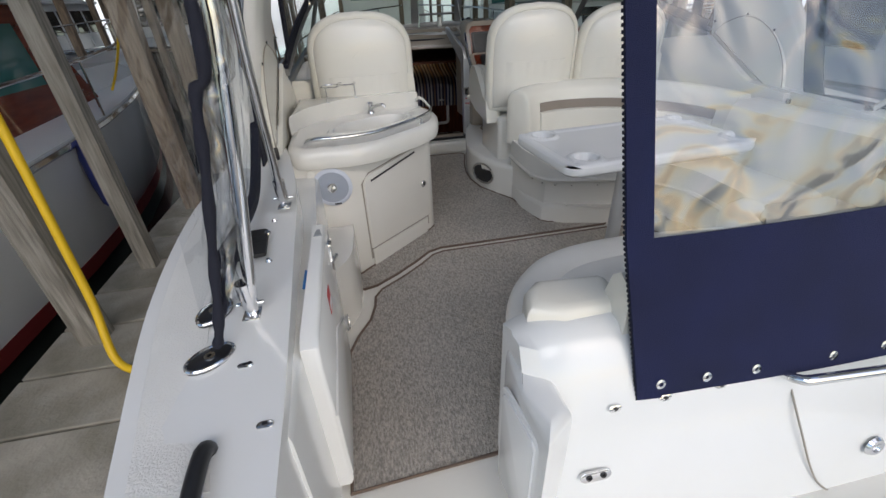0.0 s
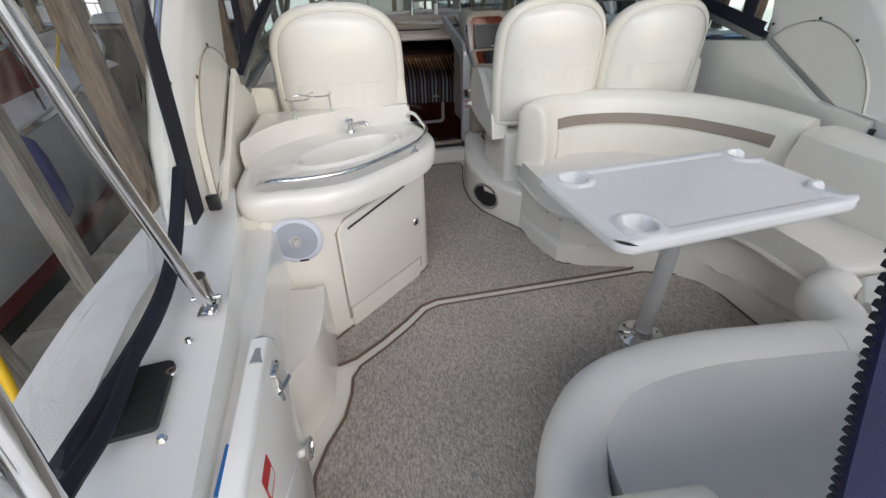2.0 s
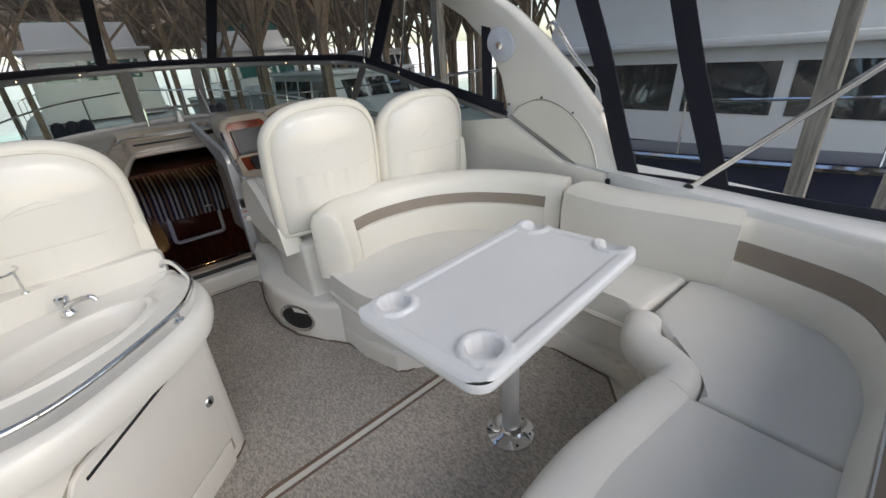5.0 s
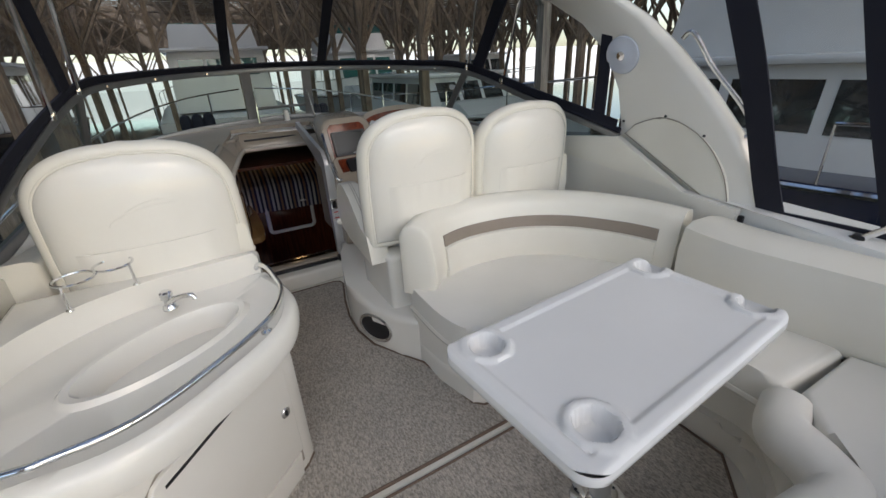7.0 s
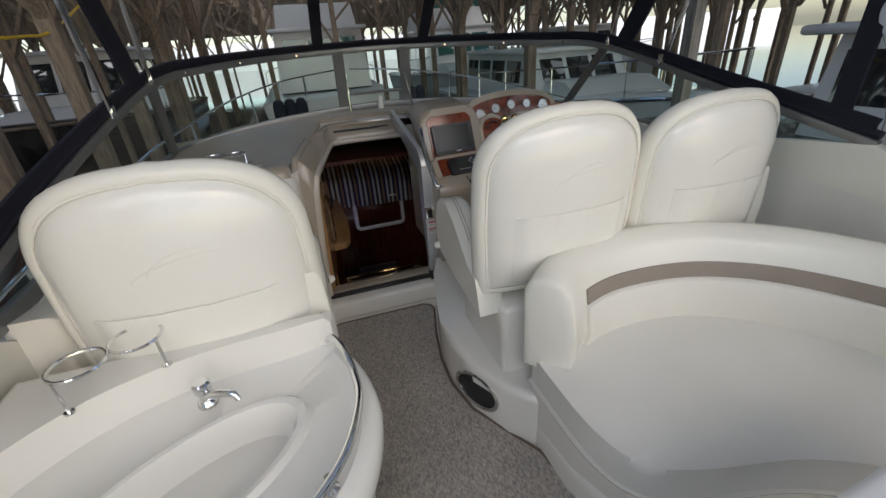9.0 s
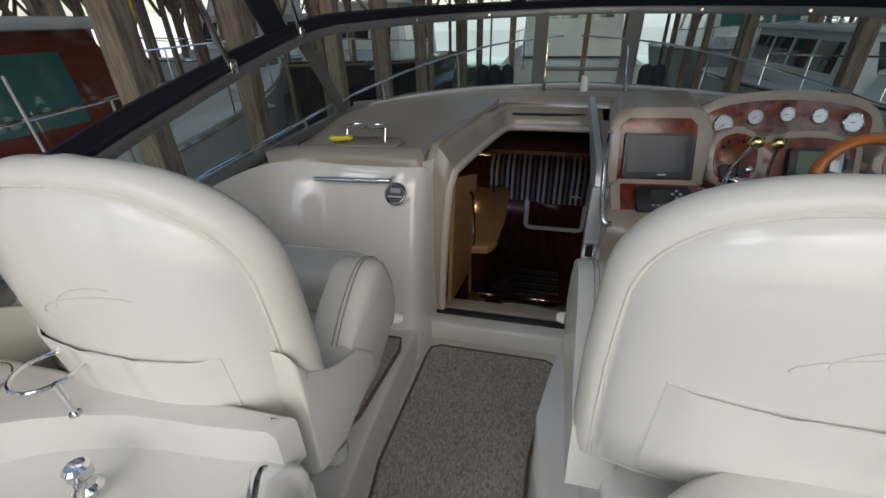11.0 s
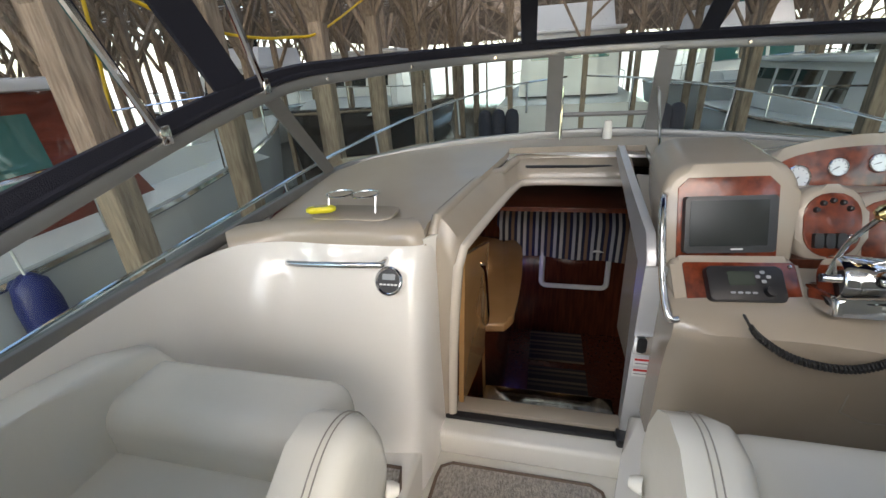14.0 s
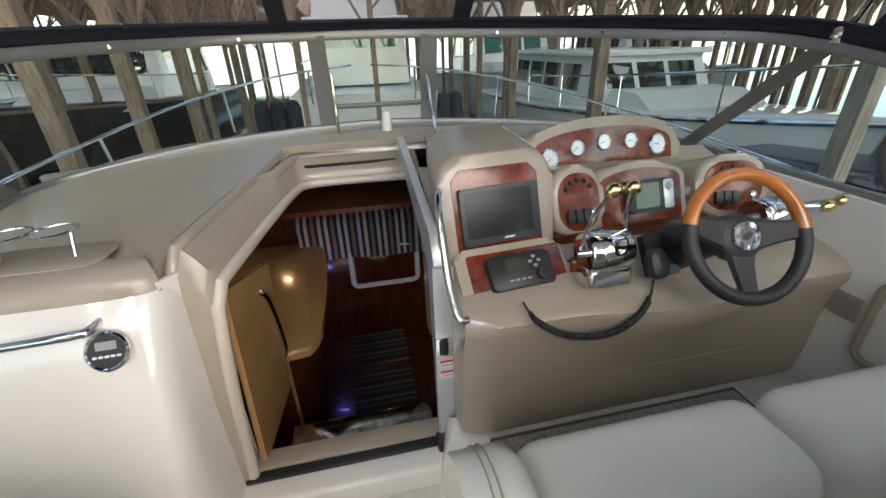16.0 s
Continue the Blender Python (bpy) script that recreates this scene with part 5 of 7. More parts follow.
    part("window_edge", tube(spline([(-1.06, 0.72, 0.73), (-1.04, 0.84, 0.80), (-1.06, 1.0, 0.76), (-1.09, 1.2, 0.745)], 5), 0.014, 8), NAVYDARK, t, "dark bound lower edge of the side curtain")
    g = part("clear_window", sheet(lambda u, v: V(-1.10 + 0.10 * v - 0.05 * u * (1 - v), 0.72 + 1.15 * u + 0.03 * math.sin(9 * u + 4 * v), 0.74 + 1.26 * v), 18, 14), VINYLCLEAR, t)
    g.visible_shadow = False
    part("band", sheet(lambda u, v: V(-1.135 + 0.10 * v, 1.76 + 0.10 * u + 0.04 * v, 0.73 + 1.3 * v), 3, 12, 0.008), NAVYDARK, t)
    low = spline([(-1.12, 0.95, 0.73), (-1.10, 1.3, 0.735), (-1.12, 1.55, 0.76), (-1.13, 1.8, 0.90)], 6)
    part("bottom_band", tube(low, 0.02, 8), NAVYDARK, t)


enclosure()


# ---- boarding way: open door, pad, fittings ----
def transom_door():
    t = thing("transom_door", "white transom door folded open along the boarding way", "door", (-0.87, 0.9, 0.0))
    poly = [(0.68, 0.03), (1.20, 0.03), (1.24, 0.10), (1.30, 0.50), (1.31, 0.62), (1.28, 0.65), (0.72, 0.625), (0.685, 0.61), (0.68, 0.55)]
    part("leaf", slab([(y, z) for y, z in poly], Matrix(((0, 0, 1, -0.905), (1, 0, 0, 0), (0, 1, 0, 0), (0, 0, 0, 1))), 0.045, 0.014), GEL, t)
    inner = [(0.68, 0.08), (1.10, 0.08), (1.17, 0.30), (1.0, 0.40), (0.68, 0.36)]
    part("moulding", slab([(y, z) for y, z in inner], Matrix(((0, 0, 1, -0.862), (1, 0, 0, 0), (0, 1, 0, 0), (0, 0, 0, 1))), 0.008, 0.006), GEL, t)
    part("top_roll", tube([V(-0.885, 1.29, 0.625), V(-0.885, 1.20, 0.63)], 0.022, 12), GREYPLASTIC, t)
    latch = part("latch", join(box(-0.865, -0.85, 1.20, 1.22, 0.50, 0.61, 0.004), box(-0.868, -0.845, 1.185, 1.235, 0.60, 0.615, 0.004), tube([V(-0.86, 1.19, 0.535), V(-0.84, 1.25, 0.535)], 0.007)), CHROME, t, "chrome latch")
    part("knob", lathe([(0, 0.006), (0.018, 0.008), (0.024, 0), (0.034, 0), (0.036, 0.012), (0.028, 0.016)], facing((-0.86, 1.26, 0.20), (1, 0, 0))), CHROME, t)
    sticker = part("sticker", slab(rrect(0.06, 0.08, 0.004), Matrix(((0, 0, 1, -0.8595), (1, 0, 0, 1.0), (0, 1, 0, 0.52), (0, 0, 0, 1))), 0.001), RED, t, "small red and white warning label")
    part("sticker_text", slab(rrect(0.05, 0.03, 0.002), Matrix(((0, 0, 1, -0.8582), (1, 0, 0, 1.0), (0, 1, 0, 0.505), (0, 0, 0, 1))), 0.0006), PAPER, t)
    part("blue_sticker", slab(rrect(0.10, 0.022, 0.003), Matrix(((0, 0, 1, -0.905), (1, 0, 0, 0.97), (0, 1, 0, 0.625), (0, 0, 0, 1))) @ pose(0, 0, 0, -70, 0, 0), 0.001), BLUE, t)


transom_door()


def oval_pad(p, m, name="deck_plate", label="black and chrome oval base plate on the side deck"):
    t = thing(name, label, "fitting", p)
    part("plate", slab(ellipse(0.055, 0.035, 24), Matrix.Translation(p) @ m, 0.01, 0.004), BLACK, t)
    part("rim", moved(tube([V(x, y, 0.008) for x, y in ellipse(0.052, 0.033, 24)], 0.005, 8, closed=True), Matrix.Translation(p) @ m), CHROME, t)
    part("eye", lathe([(0.005, 0.01), (0.013, 0.01), (0.012, 0.015), (0.005, 0.015)], Matrix.Translation(p) @ m), CHROME, t)


oval_pad(V(-1.09, 0.665, DECKZ(0.665)), Matrix.Rotation(0.6, 4, "Z"))
oval_pad(V(-1.115, 0.82, DECKZ(0.82)), Matrix.Rotation(1.2, 4, "Z"))
pad = thing("step_pad", "black rubber pad on the white side deck", "pad", (-1.06, 1.08, DECKZ(1.08)))
part("pad", slab(rrect(0.13, 0.17, 0.012), Matrix.Translation((-1.09, 1.11, DECKZ(1.11) + 0.001)) @ Matrix.Rotation(0.1, 4, "Z"), 0.012, 0.003), RUBBER, pad)
part("eyelet", lathe([(0.004, 0.012), (0.011, 0.012), (0.01, 0.017), (0.004, 0.017)], Matrix.Translation((-1.03, 1.165, DECKZ(1.1)))), CHROME, pad)
for x, y in ((-1.0, 0.63), (-1.01, 1.02), (-1.02, 1.25)):
    d = thing("snap_stud", "small chrome canvas stud on the white deck", "stud", (x, y, DECKZ(y)), "canvas studs")
    part("stud", lathe([(0, 0), (0.010, 0), (0.006, 0.008), (0, 0.008)], Matrix.Translation((x, y, DECKZ(y)))), CHROME, d)
for p, n in ((V(-0.945, 0.47, DECKZ(0.47)), (0, 0, 1)), (V(-0.165, 0.476, 0.445), (0, -1, 0.4)), (V(-0.03, 0.474, 0.45), (0, -1, 0.4)), (V(0.12, 0.47, 0.46), (0, -1, 0.4)), (V(0.29, 0.468, 0.47), (0, -1, 0.4)), (V(-1.01, 0.63, DECKZ(0.63)), (0, 0, 1))):
    d = thing("fender_eye", "small oval stainless fitting on the transom", "fitting", p, "transom fittings")
    part("plate", slab(rrect(0.034, 0.017, 0.008), facing(p, n), 0.005, 0.002), CHROME, d)
    part("eye", slab(ellipse(0.006, 0.004, 12), facing(p, n) @ Matrix.Translation((0, 0, 0.005)), 0.003), BLACK, d)
cl = thing("cleat", "stainless two-hole fitting on the transom", "fitting", (-0.24, 0.16, 0.33))
part("plate", slab(rrect(0.085, 0.032, 0.014), facing((-0.215, 0.425, 0.26), (0, -1, 0.25)), 0.006, 0.003), CHROME, cl)
for s in (-0.02, 0.02):
    part("hole", lathe([(0, 0.006), (0.009, 0.006), (0.008, 0.009), (0.004, 0.008)], facing((-0.215 + s, 0.425, 0.26), (0, -1, 0.25))), BLACK, cl)
hd = thing("locker_door", "small white hatch in the side of the transom", "hatch", (-0.385, 0.48, 0.1))
part("frame", slab(rrect(0.20, 0.42, 0.03), facing((-0.391, 0.515, 0.24), (-1, -0.12, 0.0)), 0.008, 0.003), GEL, hd)
part("panel", slab(rrect(0.17, 0.39, 0.025), facing((-0.397, 0.514, 0.24), (-1, -0.12, 0.0)), 0.008, 0.004), GEL, hd)
gr = thing("grab_rail", "polished steel grab rail on the transom", "rail", (0.3, 0.14, 0.52))
part("bar", tube(spline([(0.29, 0.46, 0.47), (0.30, 0.425, 0.48), (0.36, 0.41, 0.485), (0.7, 0.39, 0.49), (0.8, 0.44, 0.49)], 5), 0.013, 10), CHROME, gr)
lk = thing("deck_filler", "round chrome filler cap on the transom hatch", "filler cap", (0.650, 0.375, 0.164))
part("cap", lathe([(0, 0.004), (0.012, 0.002), (0.016, 0.008), (0.026, 0.008), (0.032, 0.0)], facing((0.650, 0.372, 0.164), (0, -1, 0.2))), CHROME, lk)
th = thing("transom_hatch", "white hatch in the transom with a fine seam", "hatch", (0.372, 0.391, 0.275))
part("seam", tube(spline([(0.33, 0.474, 0.449), (0.333, 0.426, 0.382), (0.372, 0.391, 0.275), (0.444, 0.371, 0.136), (0.513, 0.361, 0.039), (0.61, 0.356, -0.031), (0.844, 0.356, -0.106)], 4), 0.003, 6), SEAM, th)
gp = thing("handrail", "dark curved rubber handle on the stern corner", "handle", (-1.02, 0.02, 0.3))
part("handle", tube(spline([(-1.04, 0.44, 0.615), (-1.04, 0.42, 0.65), (-1.035, 0.30, 0.645), (-1.03, 0.20, 0.60)], 5), 0.016, 10), BLACK, gp)


# ---- helm ----
def helm_dash():
    t = thing("helm_dash", "beige moulded helm dash with hooded burl instrument panels", "dashboard", (1.0, 4.0, 0.25))
    prof = [(4.5, 1.0), (4.30, 0.93), (4.16, 0.865), (4.04, 0.83), (3.92, 0.805), (3.84, 0.79), (3.79, 0.772), (3.765, 0.745), (3.765, 0.71), (3.785, 0.66), (3.80, 0.55), (3.80, 0.42), (3.81, 0.30), (3.83, 0.262), (3.98, 0.255)]
    ring = []
    for k in range(25):
        u = k / 24
        x = 0.372 + 1.30 * u
        edge = 0.03 * max(0, 1 - u * 14) ** 2
        bow = 0.05 * math.sin(math.pi * min(1, max(0, (u - 0.22) / 0.6))) ** 2
        ring.append([V(x, y + edge - (bow if 3 < i < 10 else 0), z) for i, (y, z) in enumerate(prof)] + [V(x, 4.5, 0.255)])
    part("body", skin(ring), DASH, t)
    # screen pod
    n = V(0.13, -0.94, 0.30)
    mp = facing((0.545, 4.045, 0.975), n)
    POD = mp.copy()
    POD.col[2] = (-0.10, -0.95, -0.02, 0)
    pod = part("pod", join(slab([(-0.19, -0.20), (0.19, -0.20), (0.205, 0.06)] + [(0.205 - 0.09 + 0.09 * math.cos(a), 0.085 + 0.09 * math.sin(a)) for a in np.linspace(0, 1.57, 6)] + [(-0.19 + 0.09 - 0.09 * math.sin(a), 0.085 + 0.09 * math.cos(a)) for a in np.linspace(0, 1.57, 6)], POD @ Matrix.Translation((0, 0, -0.42)), 0.42, 0.025)), DASH, t, "beige rounded pod for the chart screen")
    b1 = part("burl_panel", slab([(-0.145, -0.125), (0.145, -0.125), (0.145, 0.10), (0.115, 0.13), (-0.115, 0.13), (-0.145, 0.10)], mp @ Matrix.Translation((0, 0.005, 0.0)), 0.004, 0.001), BURL, pod, "glossy burl veneer panel")
    part("screen_case", slab(rrect(0.262, 0.172, 0.008), mp @ Matrix.Translation((0.0, -0.008, 0.004)), 0.02, 0.005), DARKCASE, pod, "dark grey chart plotter case")
    part("screen", slab(rrect(0.222, 0.138, 0.004), mp @ Matrix.Translation((-0.006, -0.004, 0.0245)), 0.001), SCREEN, pod)
    part("maker_mark", slab(rrect(0.035, 0.005, 0.002), mp @ Matrix.Translation((0.02, -0.083, 0.024)), 0.001), PAPER, pod)
    # radio panel
    mv = facing((0.56, 3.895, 0.80), (0.06, -0.70, 0.71))
    wedge = part("radio_shelf", slab(rrect(0.35, 0.25, 0.03), mv @ Matrix.Translation((0, 0, -0.12)), 0.12, 0.02), DASH, t)
    part("burl_panel", slab(rrect(0.305, 0.205, 0.01), mv @ Matrix.Translation((0.012, 0, 0)), 0.004, 0.001), BURL, wedge, "glossy burl veneer panel")
    rad = part("radio", slab(rrect(0.20, 0.105, 0.012), mv @ Matrix.Translation((0.012, 0.03, 0.004)), 0.026, 0.006), BLACK, wedge, "black marine radio")
    part("lcd", slab(rrect(0.07, 0.042, 0.003), mv @ Matrix.Translation((0.0, 0.045, 0.0305)), 0.001), GREYLCD, wedge)
    for k in range(4):
        part("button", slab(rrect(0.013, 0.006, 0.002), mv @ Matrix.Translation((-0.028 + 0.019 * k, 0.002, 0.030)), 0.002), GREYPLASTIC, wedge)
    for k in range(4):
        part("button", slab(rrect(0.012, 0.009, 0.003), mv @ Matrix.Translation((0.058 + 0.014 * math.cos(k * 1.57), 0.050 + 0.014 * math.sin(k * 1.57), 0.030)), 0.002), GREYPLASTIC, wedge)
    part("knob", lathe([(0, 0.015), (0.014, 0.014), (0.016, 0)], mv @ Matrix.Translation((0.068, 0.006, 0.030))), BLACK, wedge)
    for sx, sy in ((-0.125, -0.09), (0.15, -0.09), (0.15, 0.09)):
        part("screw", lathe([(0, 0.003), (0.005, 0.002), (0.006, 0)], mv @ Matrix.Translation((sx, sy, 0.004))), CHROME, wedge)
    # gauge hood
    mh = facing((1.128, 4.43, 1.03), (0.09, -0.955, 0.28))
    def dome(w, h, low, n=20):
        return [(-w, -low), (w, -low)] + [(w * math.cos(a), h * abs(math.sin(a)) ** 0.8) for a in np.linspace(0.0, math.pi, n)]
    hood = part("hood", slab(dome(0.385, 0.135, 0.10), mh @ Matrix.Translation((0, 0, -0.30)), 0.31, 0.02), DASH, t, "arched beige instrument hood")
    part("burl_panel", slab(dome(0.335, 0.095, 0.055), mh @ Matrix.Translation((0, 0, 0.0105)), 0.003, 0.001), BURL, hood, "arched burl veneer panel")
    for k, (gx, gz, r) in enumerate(((-0.255, -0.012, 0.044), (-0.13, 0.022, 0.034), (-0.003, 0.034, 0.034), (0.125, 0.028, 0.034), (0.262, 0.002, 0.044))):
        mg = mh @ Matrix.Translation((gx, gz, 0.0135))
        g = part("gauge", lathe([(r * 0.82, 0.004), (r * 0.9, 0.010), (r, 0.006), (r, 0), (0, 0)][::-1], mg, 28), CHROME, hood, "chrome ringed gauge")
        part("dial", slab(ellipse(r * 0.84, r * 0.84, 24), mg @ Matrix.Translation((0, 0, 0.002)), 0.002), DIALFACE, g, "silver dial")
        part("needle", slab([(-0.002, -0.004), (0.002, -0.004), (0.0008, r * 0.6), (-0.0008, r * 0.6)], mg @ Matrix.Rotation(2.3 - 0.2 * k, 4, "Z") @ Matrix.Translation((0, 0, 0.0045)), 0.0008), BLACK, g)
        for j in range(9):
            a = 2.2 - j * 0.55 + 1.57
            part("tick", slab([(-0.001, r * 0.62), (0.001, r * 0.62), (0.001, r * 0.76), (-0.001, r * 0.76)], mg @ Matrix.Rotation(a - 1.57, 4, "Z") @ Matrix.Translation((0, 0, 0.0042)), 0.0005), BLACK, g)
    # middle hood with the small plotter
    mm = facing((1.10, 4.115, 0.94), (0.06, -0.93, 0.36))
    mid = part("hood", slab([(-0.20, -0.16), (0.20, -0.16), (0.20, 0.06)] + [(0.20 * math.cos(a), 0.06 + 0.065 * math.sin(a)) for a in np.linspace(0.2, 2.94, 9)] + [(-0.20, 0.06)], mm @ Matrix.Translation((0, 0, -0.30)), 0.30, 0.02), DASH, t, "arched beige hood over the plotter")
    part("burl_panel", slab([(-0.165, -0.105), (0.165, -0.105), (0.165, 0.055)] + [(0.165 * math.cos(a), 0.055 + 0.045 * math.sin(a)) for a in np.linspace(0.2, 2.94, 9)] + [(-0.165, 0.055)], mm @ Matrix.Translation((0, 0, 0.0)), 0.004, 0.001), BURL, mid, "burl veneer panel")
    part("plotter", slab(rrect(0.19, 0.115, 0.014), mm @ Matrix.Translation((0.02, 0.0, 0.004)), 0.028, 0.006), BLACK, mid, "small chart plotter with green screen")
    part("plotter_screen", slab(rrect(0.095, 0.085, 0.003), mm @ Matrix.Translation((0.0, 0.002, 0.0325)), 0.001), LCD, mid)
    part("plotter_keys", slab(rrect(0.04, 0.10, 0.01), mm @ Matrix.Translation((0.085, 0.0, 0.0322)), 0.003, 0.001), ALUPALE, mid)
    part("key_pad", lathe([(0, 0.003), (0.012, 0.002), (0.014, 0)], mm @ Matrix.Translation((0.085, 0.025, 0.035))), GREYPLASTIC, mid)
    part("rocker", slab(rrect(0.025, 0.04, 0.004), mm @ Matrix.Translation((0.142, 0.0, 0.004)), 0.012, 0.003), BLACK, mid)
    # oval switch pods
    for c, nn, w, h in (((0.845, 4.09, 0.955), (0.1, -0.93, 0.36), 0.085, 0.105), ((1.45, 4.09, 0.955), (-0.12, -0.93, 0.36), 0.12, 0.095)):
        mo = facing(c, nn)
        pd = part("switch_pod", slab(rrect(w * 2.35, h * 2.35, min(w, h)), mo @ Matrix.Translation((0, 0, -0.22)), 0.22, 0.018), DASH, t, "beige rounded switch pod")
        part("burl_panel", slab(rrect(w * 1.85, h * 1.85, min(w, h) * 0.85), mo, 0.004, 0.001), BURL, pd, "oval burl veneer panel")
        for k in range(3):
            part("rocker_switch", slab(rrect(0.026, 0.045, 0.005), mo @ Matrix.Translation((-w * 0.5 + 0.031 * k, -h * 0.45, 0.004)), 0.013, 0.004), BLACK, pd)
        for k in range(5):
            part("toggle", lathe([(0, 0.012), (0.006, 0.010), (0.009, 0)], mo @ Matrix.Translation((w * 0.6 * math.cos(0.5 + k * 0.55), h * 0.25 + h * 0.45 * math.sin(0.5 + k * 0.55), 0.004))), BLACK, pd)
        part("key_switch", lathe([(0, 0.010), (0.010, 0.009), (0.016, 0.004), (0.017, 0)], mo @ Matrix.Translation((w * 0.62, -h * 0.4, 0.004))), CHROME, pd)
    # locker door in the front, lock, rail
    part("glovebox_line", tube([V(0.85, 3.798, 0.69), V(0.84, 3.797, 0.50), V(0.90, 3.797, 0.47), V(1.36, 3.797, 0.47), V(1.40, 3.797, 0.50), V(1.38, 3.797, 0.68)], 0.002, 5), SEAM, t)
    part("oval_lock", moved(lathe([(0, 0.006), (0.014, 0.008), (0.02, 0.0), (0.028, 0.0), (0.029, 0.007)][::-1]), facing((1.09, 3.765, 0.68), (0, -1, 0.15)) @ Matrix.Diagonal((1.25, 0.8, 1, 1))), CHROME, t, "oval chrome lock")
    rail = spline([(0.368, 4.06, 1.055), (0.352, 4.02, 1.045), (0.346, 3.97, 0.99), (0.345, 3.87, 0.85), (0.355, 3.80, 0.775), (0.38, 3.80, 0.765)], 6)
    part("grab_rail", tube(rail, 0.011, 10), CHROME, t, "polished steel grab rail")
    return t


helm_dash()


def steering_wheel():
    c = V(1.05, 3.675, 0.985)
    n = V(-0.06, -0.86, 0.50)
    m = facing(c, n, -6)
    t = thing("steering_wheel", "black and honey wood steering wheel with a chrome hub", "steering wheel", tuple(c))
    R = 0.154
    def arc(a0, a1, k=28):
        return [V(R * math.cos(a), R * math.sin(a), 0.03) for a in np.linspace(radians(a0), radians(a1), k)]
    part("rim_wood", moved(tube(arc(8, 172), 0.0175, 12), m), WHEELWOOD, t, "honey coloured varnished wood rim")
    part("rim_leather", moved(tube(arc(172, 368, 36), 0.0178, 12), m), LEATHER, t, "black leather rim")
    for a in (8, 172, 270):
        ca, sa = math.cos(radians(a)), math.sin(radians(a))
        wide = 0.032
        pts = [[V(ca * r - sa * s, sa * r + ca * s, z + h) for s, h in ((-wd, 0), (wd, 0), (wd * 0.8, 0.012), (-wd * 0.8, 0.012))] for r, wd, z in ((0.03, 0.045, 0.0), (0.07, 0.034, 0.004), (0.12, 0.026, 0.016), (R, 0.024, 0.024))]
        part("spoke", moved(skin(pts), m), LEATHER, t, "black padded spoke")
    part("hub", moved(lathe([(0, 0.022), (0.045, 0.020), (0.058, 0.010), (0.06, -0.03), (0, -0.03)]), m), LEATHER, t)
    cap = part("hub_cap", moved(lathe([(0, 0.029), (0.022, 0.029), (0.024, 0.031), (0.036, 0.030), (0.038, 0.022)]), m), CHROME, t, "chrome hub badge")
    part("hub_mark", slab(ellipse(0.014, 0.008, 16), m @ Matrix.Translation((0, 0, 0.0292)) @ Matrix.Rotation(0.6, 4, "Z"), 0.001), BLACK, cap)
    part("column", moved(lathe([(0.035, -0.02), (0.045, -0.10), (0.06, -0.16), (0.075, -0.22), (0, -0.22)]), m), BLACK, t, "black steering column boot")
    part("tilt_lever", moved(tube([V(0.03, 0.0, -0.07), V(0.10, 0.05, -0.075)], 0.008), m), BLACK, t)


steering_wheel()


def throttle(c, right, lever_to):
    t = thing("engine_control", "polished chrome drum engine control with brass knobbed levers", "throttle", c, "engine controls")
    c = V(*c)
    part("drum", lathe([(0, -0.065), (0.056, -0.065), (0.062, -0.058), (0.062, 0.058), (0.056, 0.065), (0, 0.065)], Matrix.Translation(c) @ Matrix.Rotation(radians(90), 4, "Y"), 28), CHROME, t)
    part("skirt", slab(rrect(0.14, 0.15, 0.02), Matrix.Translation((c.x, c.y + 0.01, c.z - 0.095)) @ Matrix.Rotation(radians(-12), 4, "X"), 0.05, 0.015), CHROME, t)
    for s, (dx, dy, dz) in zip((-1, 1), lever_to):
        a = c + V(s * 0.075, 0, 0)
        part("lever_pin", tube([c + V(s * 0.06, 0, 0), a + V(s * 0.012, 0, 0)], 0.012), CHROME, t)
        k = c + V(dx, dy, dz)
        part("lever", tube(spline([a, a.lerp(k, 0.45) + V(0, 0.02, 0.01), k], 5), 0.0065, 8), CHROME, t)
        part("knob", lathe([(0, -0.024), (0.012, -0.022), (0.021, -0.008), (0.021, 0.006), (0.012, 0.02), (0, 0.024)], Matrix.Translation(k) @ Matrix.Rotation(1.2, 4, "Y")), BRASS, t, "polished brass knob")


throttle((0.80, 3.85, 0.895), False, ((-0.012, -0.02, 0.19), (0.06, 0.0, 0.185)))
throttle((1.45, 3.93, 0.90), True, ((0.15, -0.06, 0.04), (0.22, -0.05, 0.05)))
tb = thing("trim_switch_block", "black trim switch block beside the wheel", "switch", (0.98, 3.9, 0.85))
part("block", slab(rrect(0.10, 0.13, 0.012), facing((0.985, 3.86, 0.85), (0, -0.8, 0.6)), 0.03, 0.006), BLACK, tb)
mic = thing("microphone", "black hand microphone with a coiled cord clipped to the dash", "microphone", (0.905, 3.80, 0.87))
part("body", moved(skin([[V(x * f, y * g, z) for x, y in rrect(0.055, 0.085, 0.024)] for f, g, z in ((0.8, 0.85, 0), (1, 1, 0.01), (1, 1, 0.024), (0.85, 0.9, 0.036), (0.5, 0.6, 0.04))]), facing((0.905, 3.775, 0.875), (0, -0.85, 0.5))), BLACK, mic)
cord = spline([(0.535, 3.79, 0.80), (0.56, 3.745, 0.765), (0.64, 3.72, 0.722), (0.75, 3.71, 0.712), (0.84, 3.72, 0.74), (0.895, 3.745, 0.78), (0.912, 3.765, 0.83)], 8)
coil = []
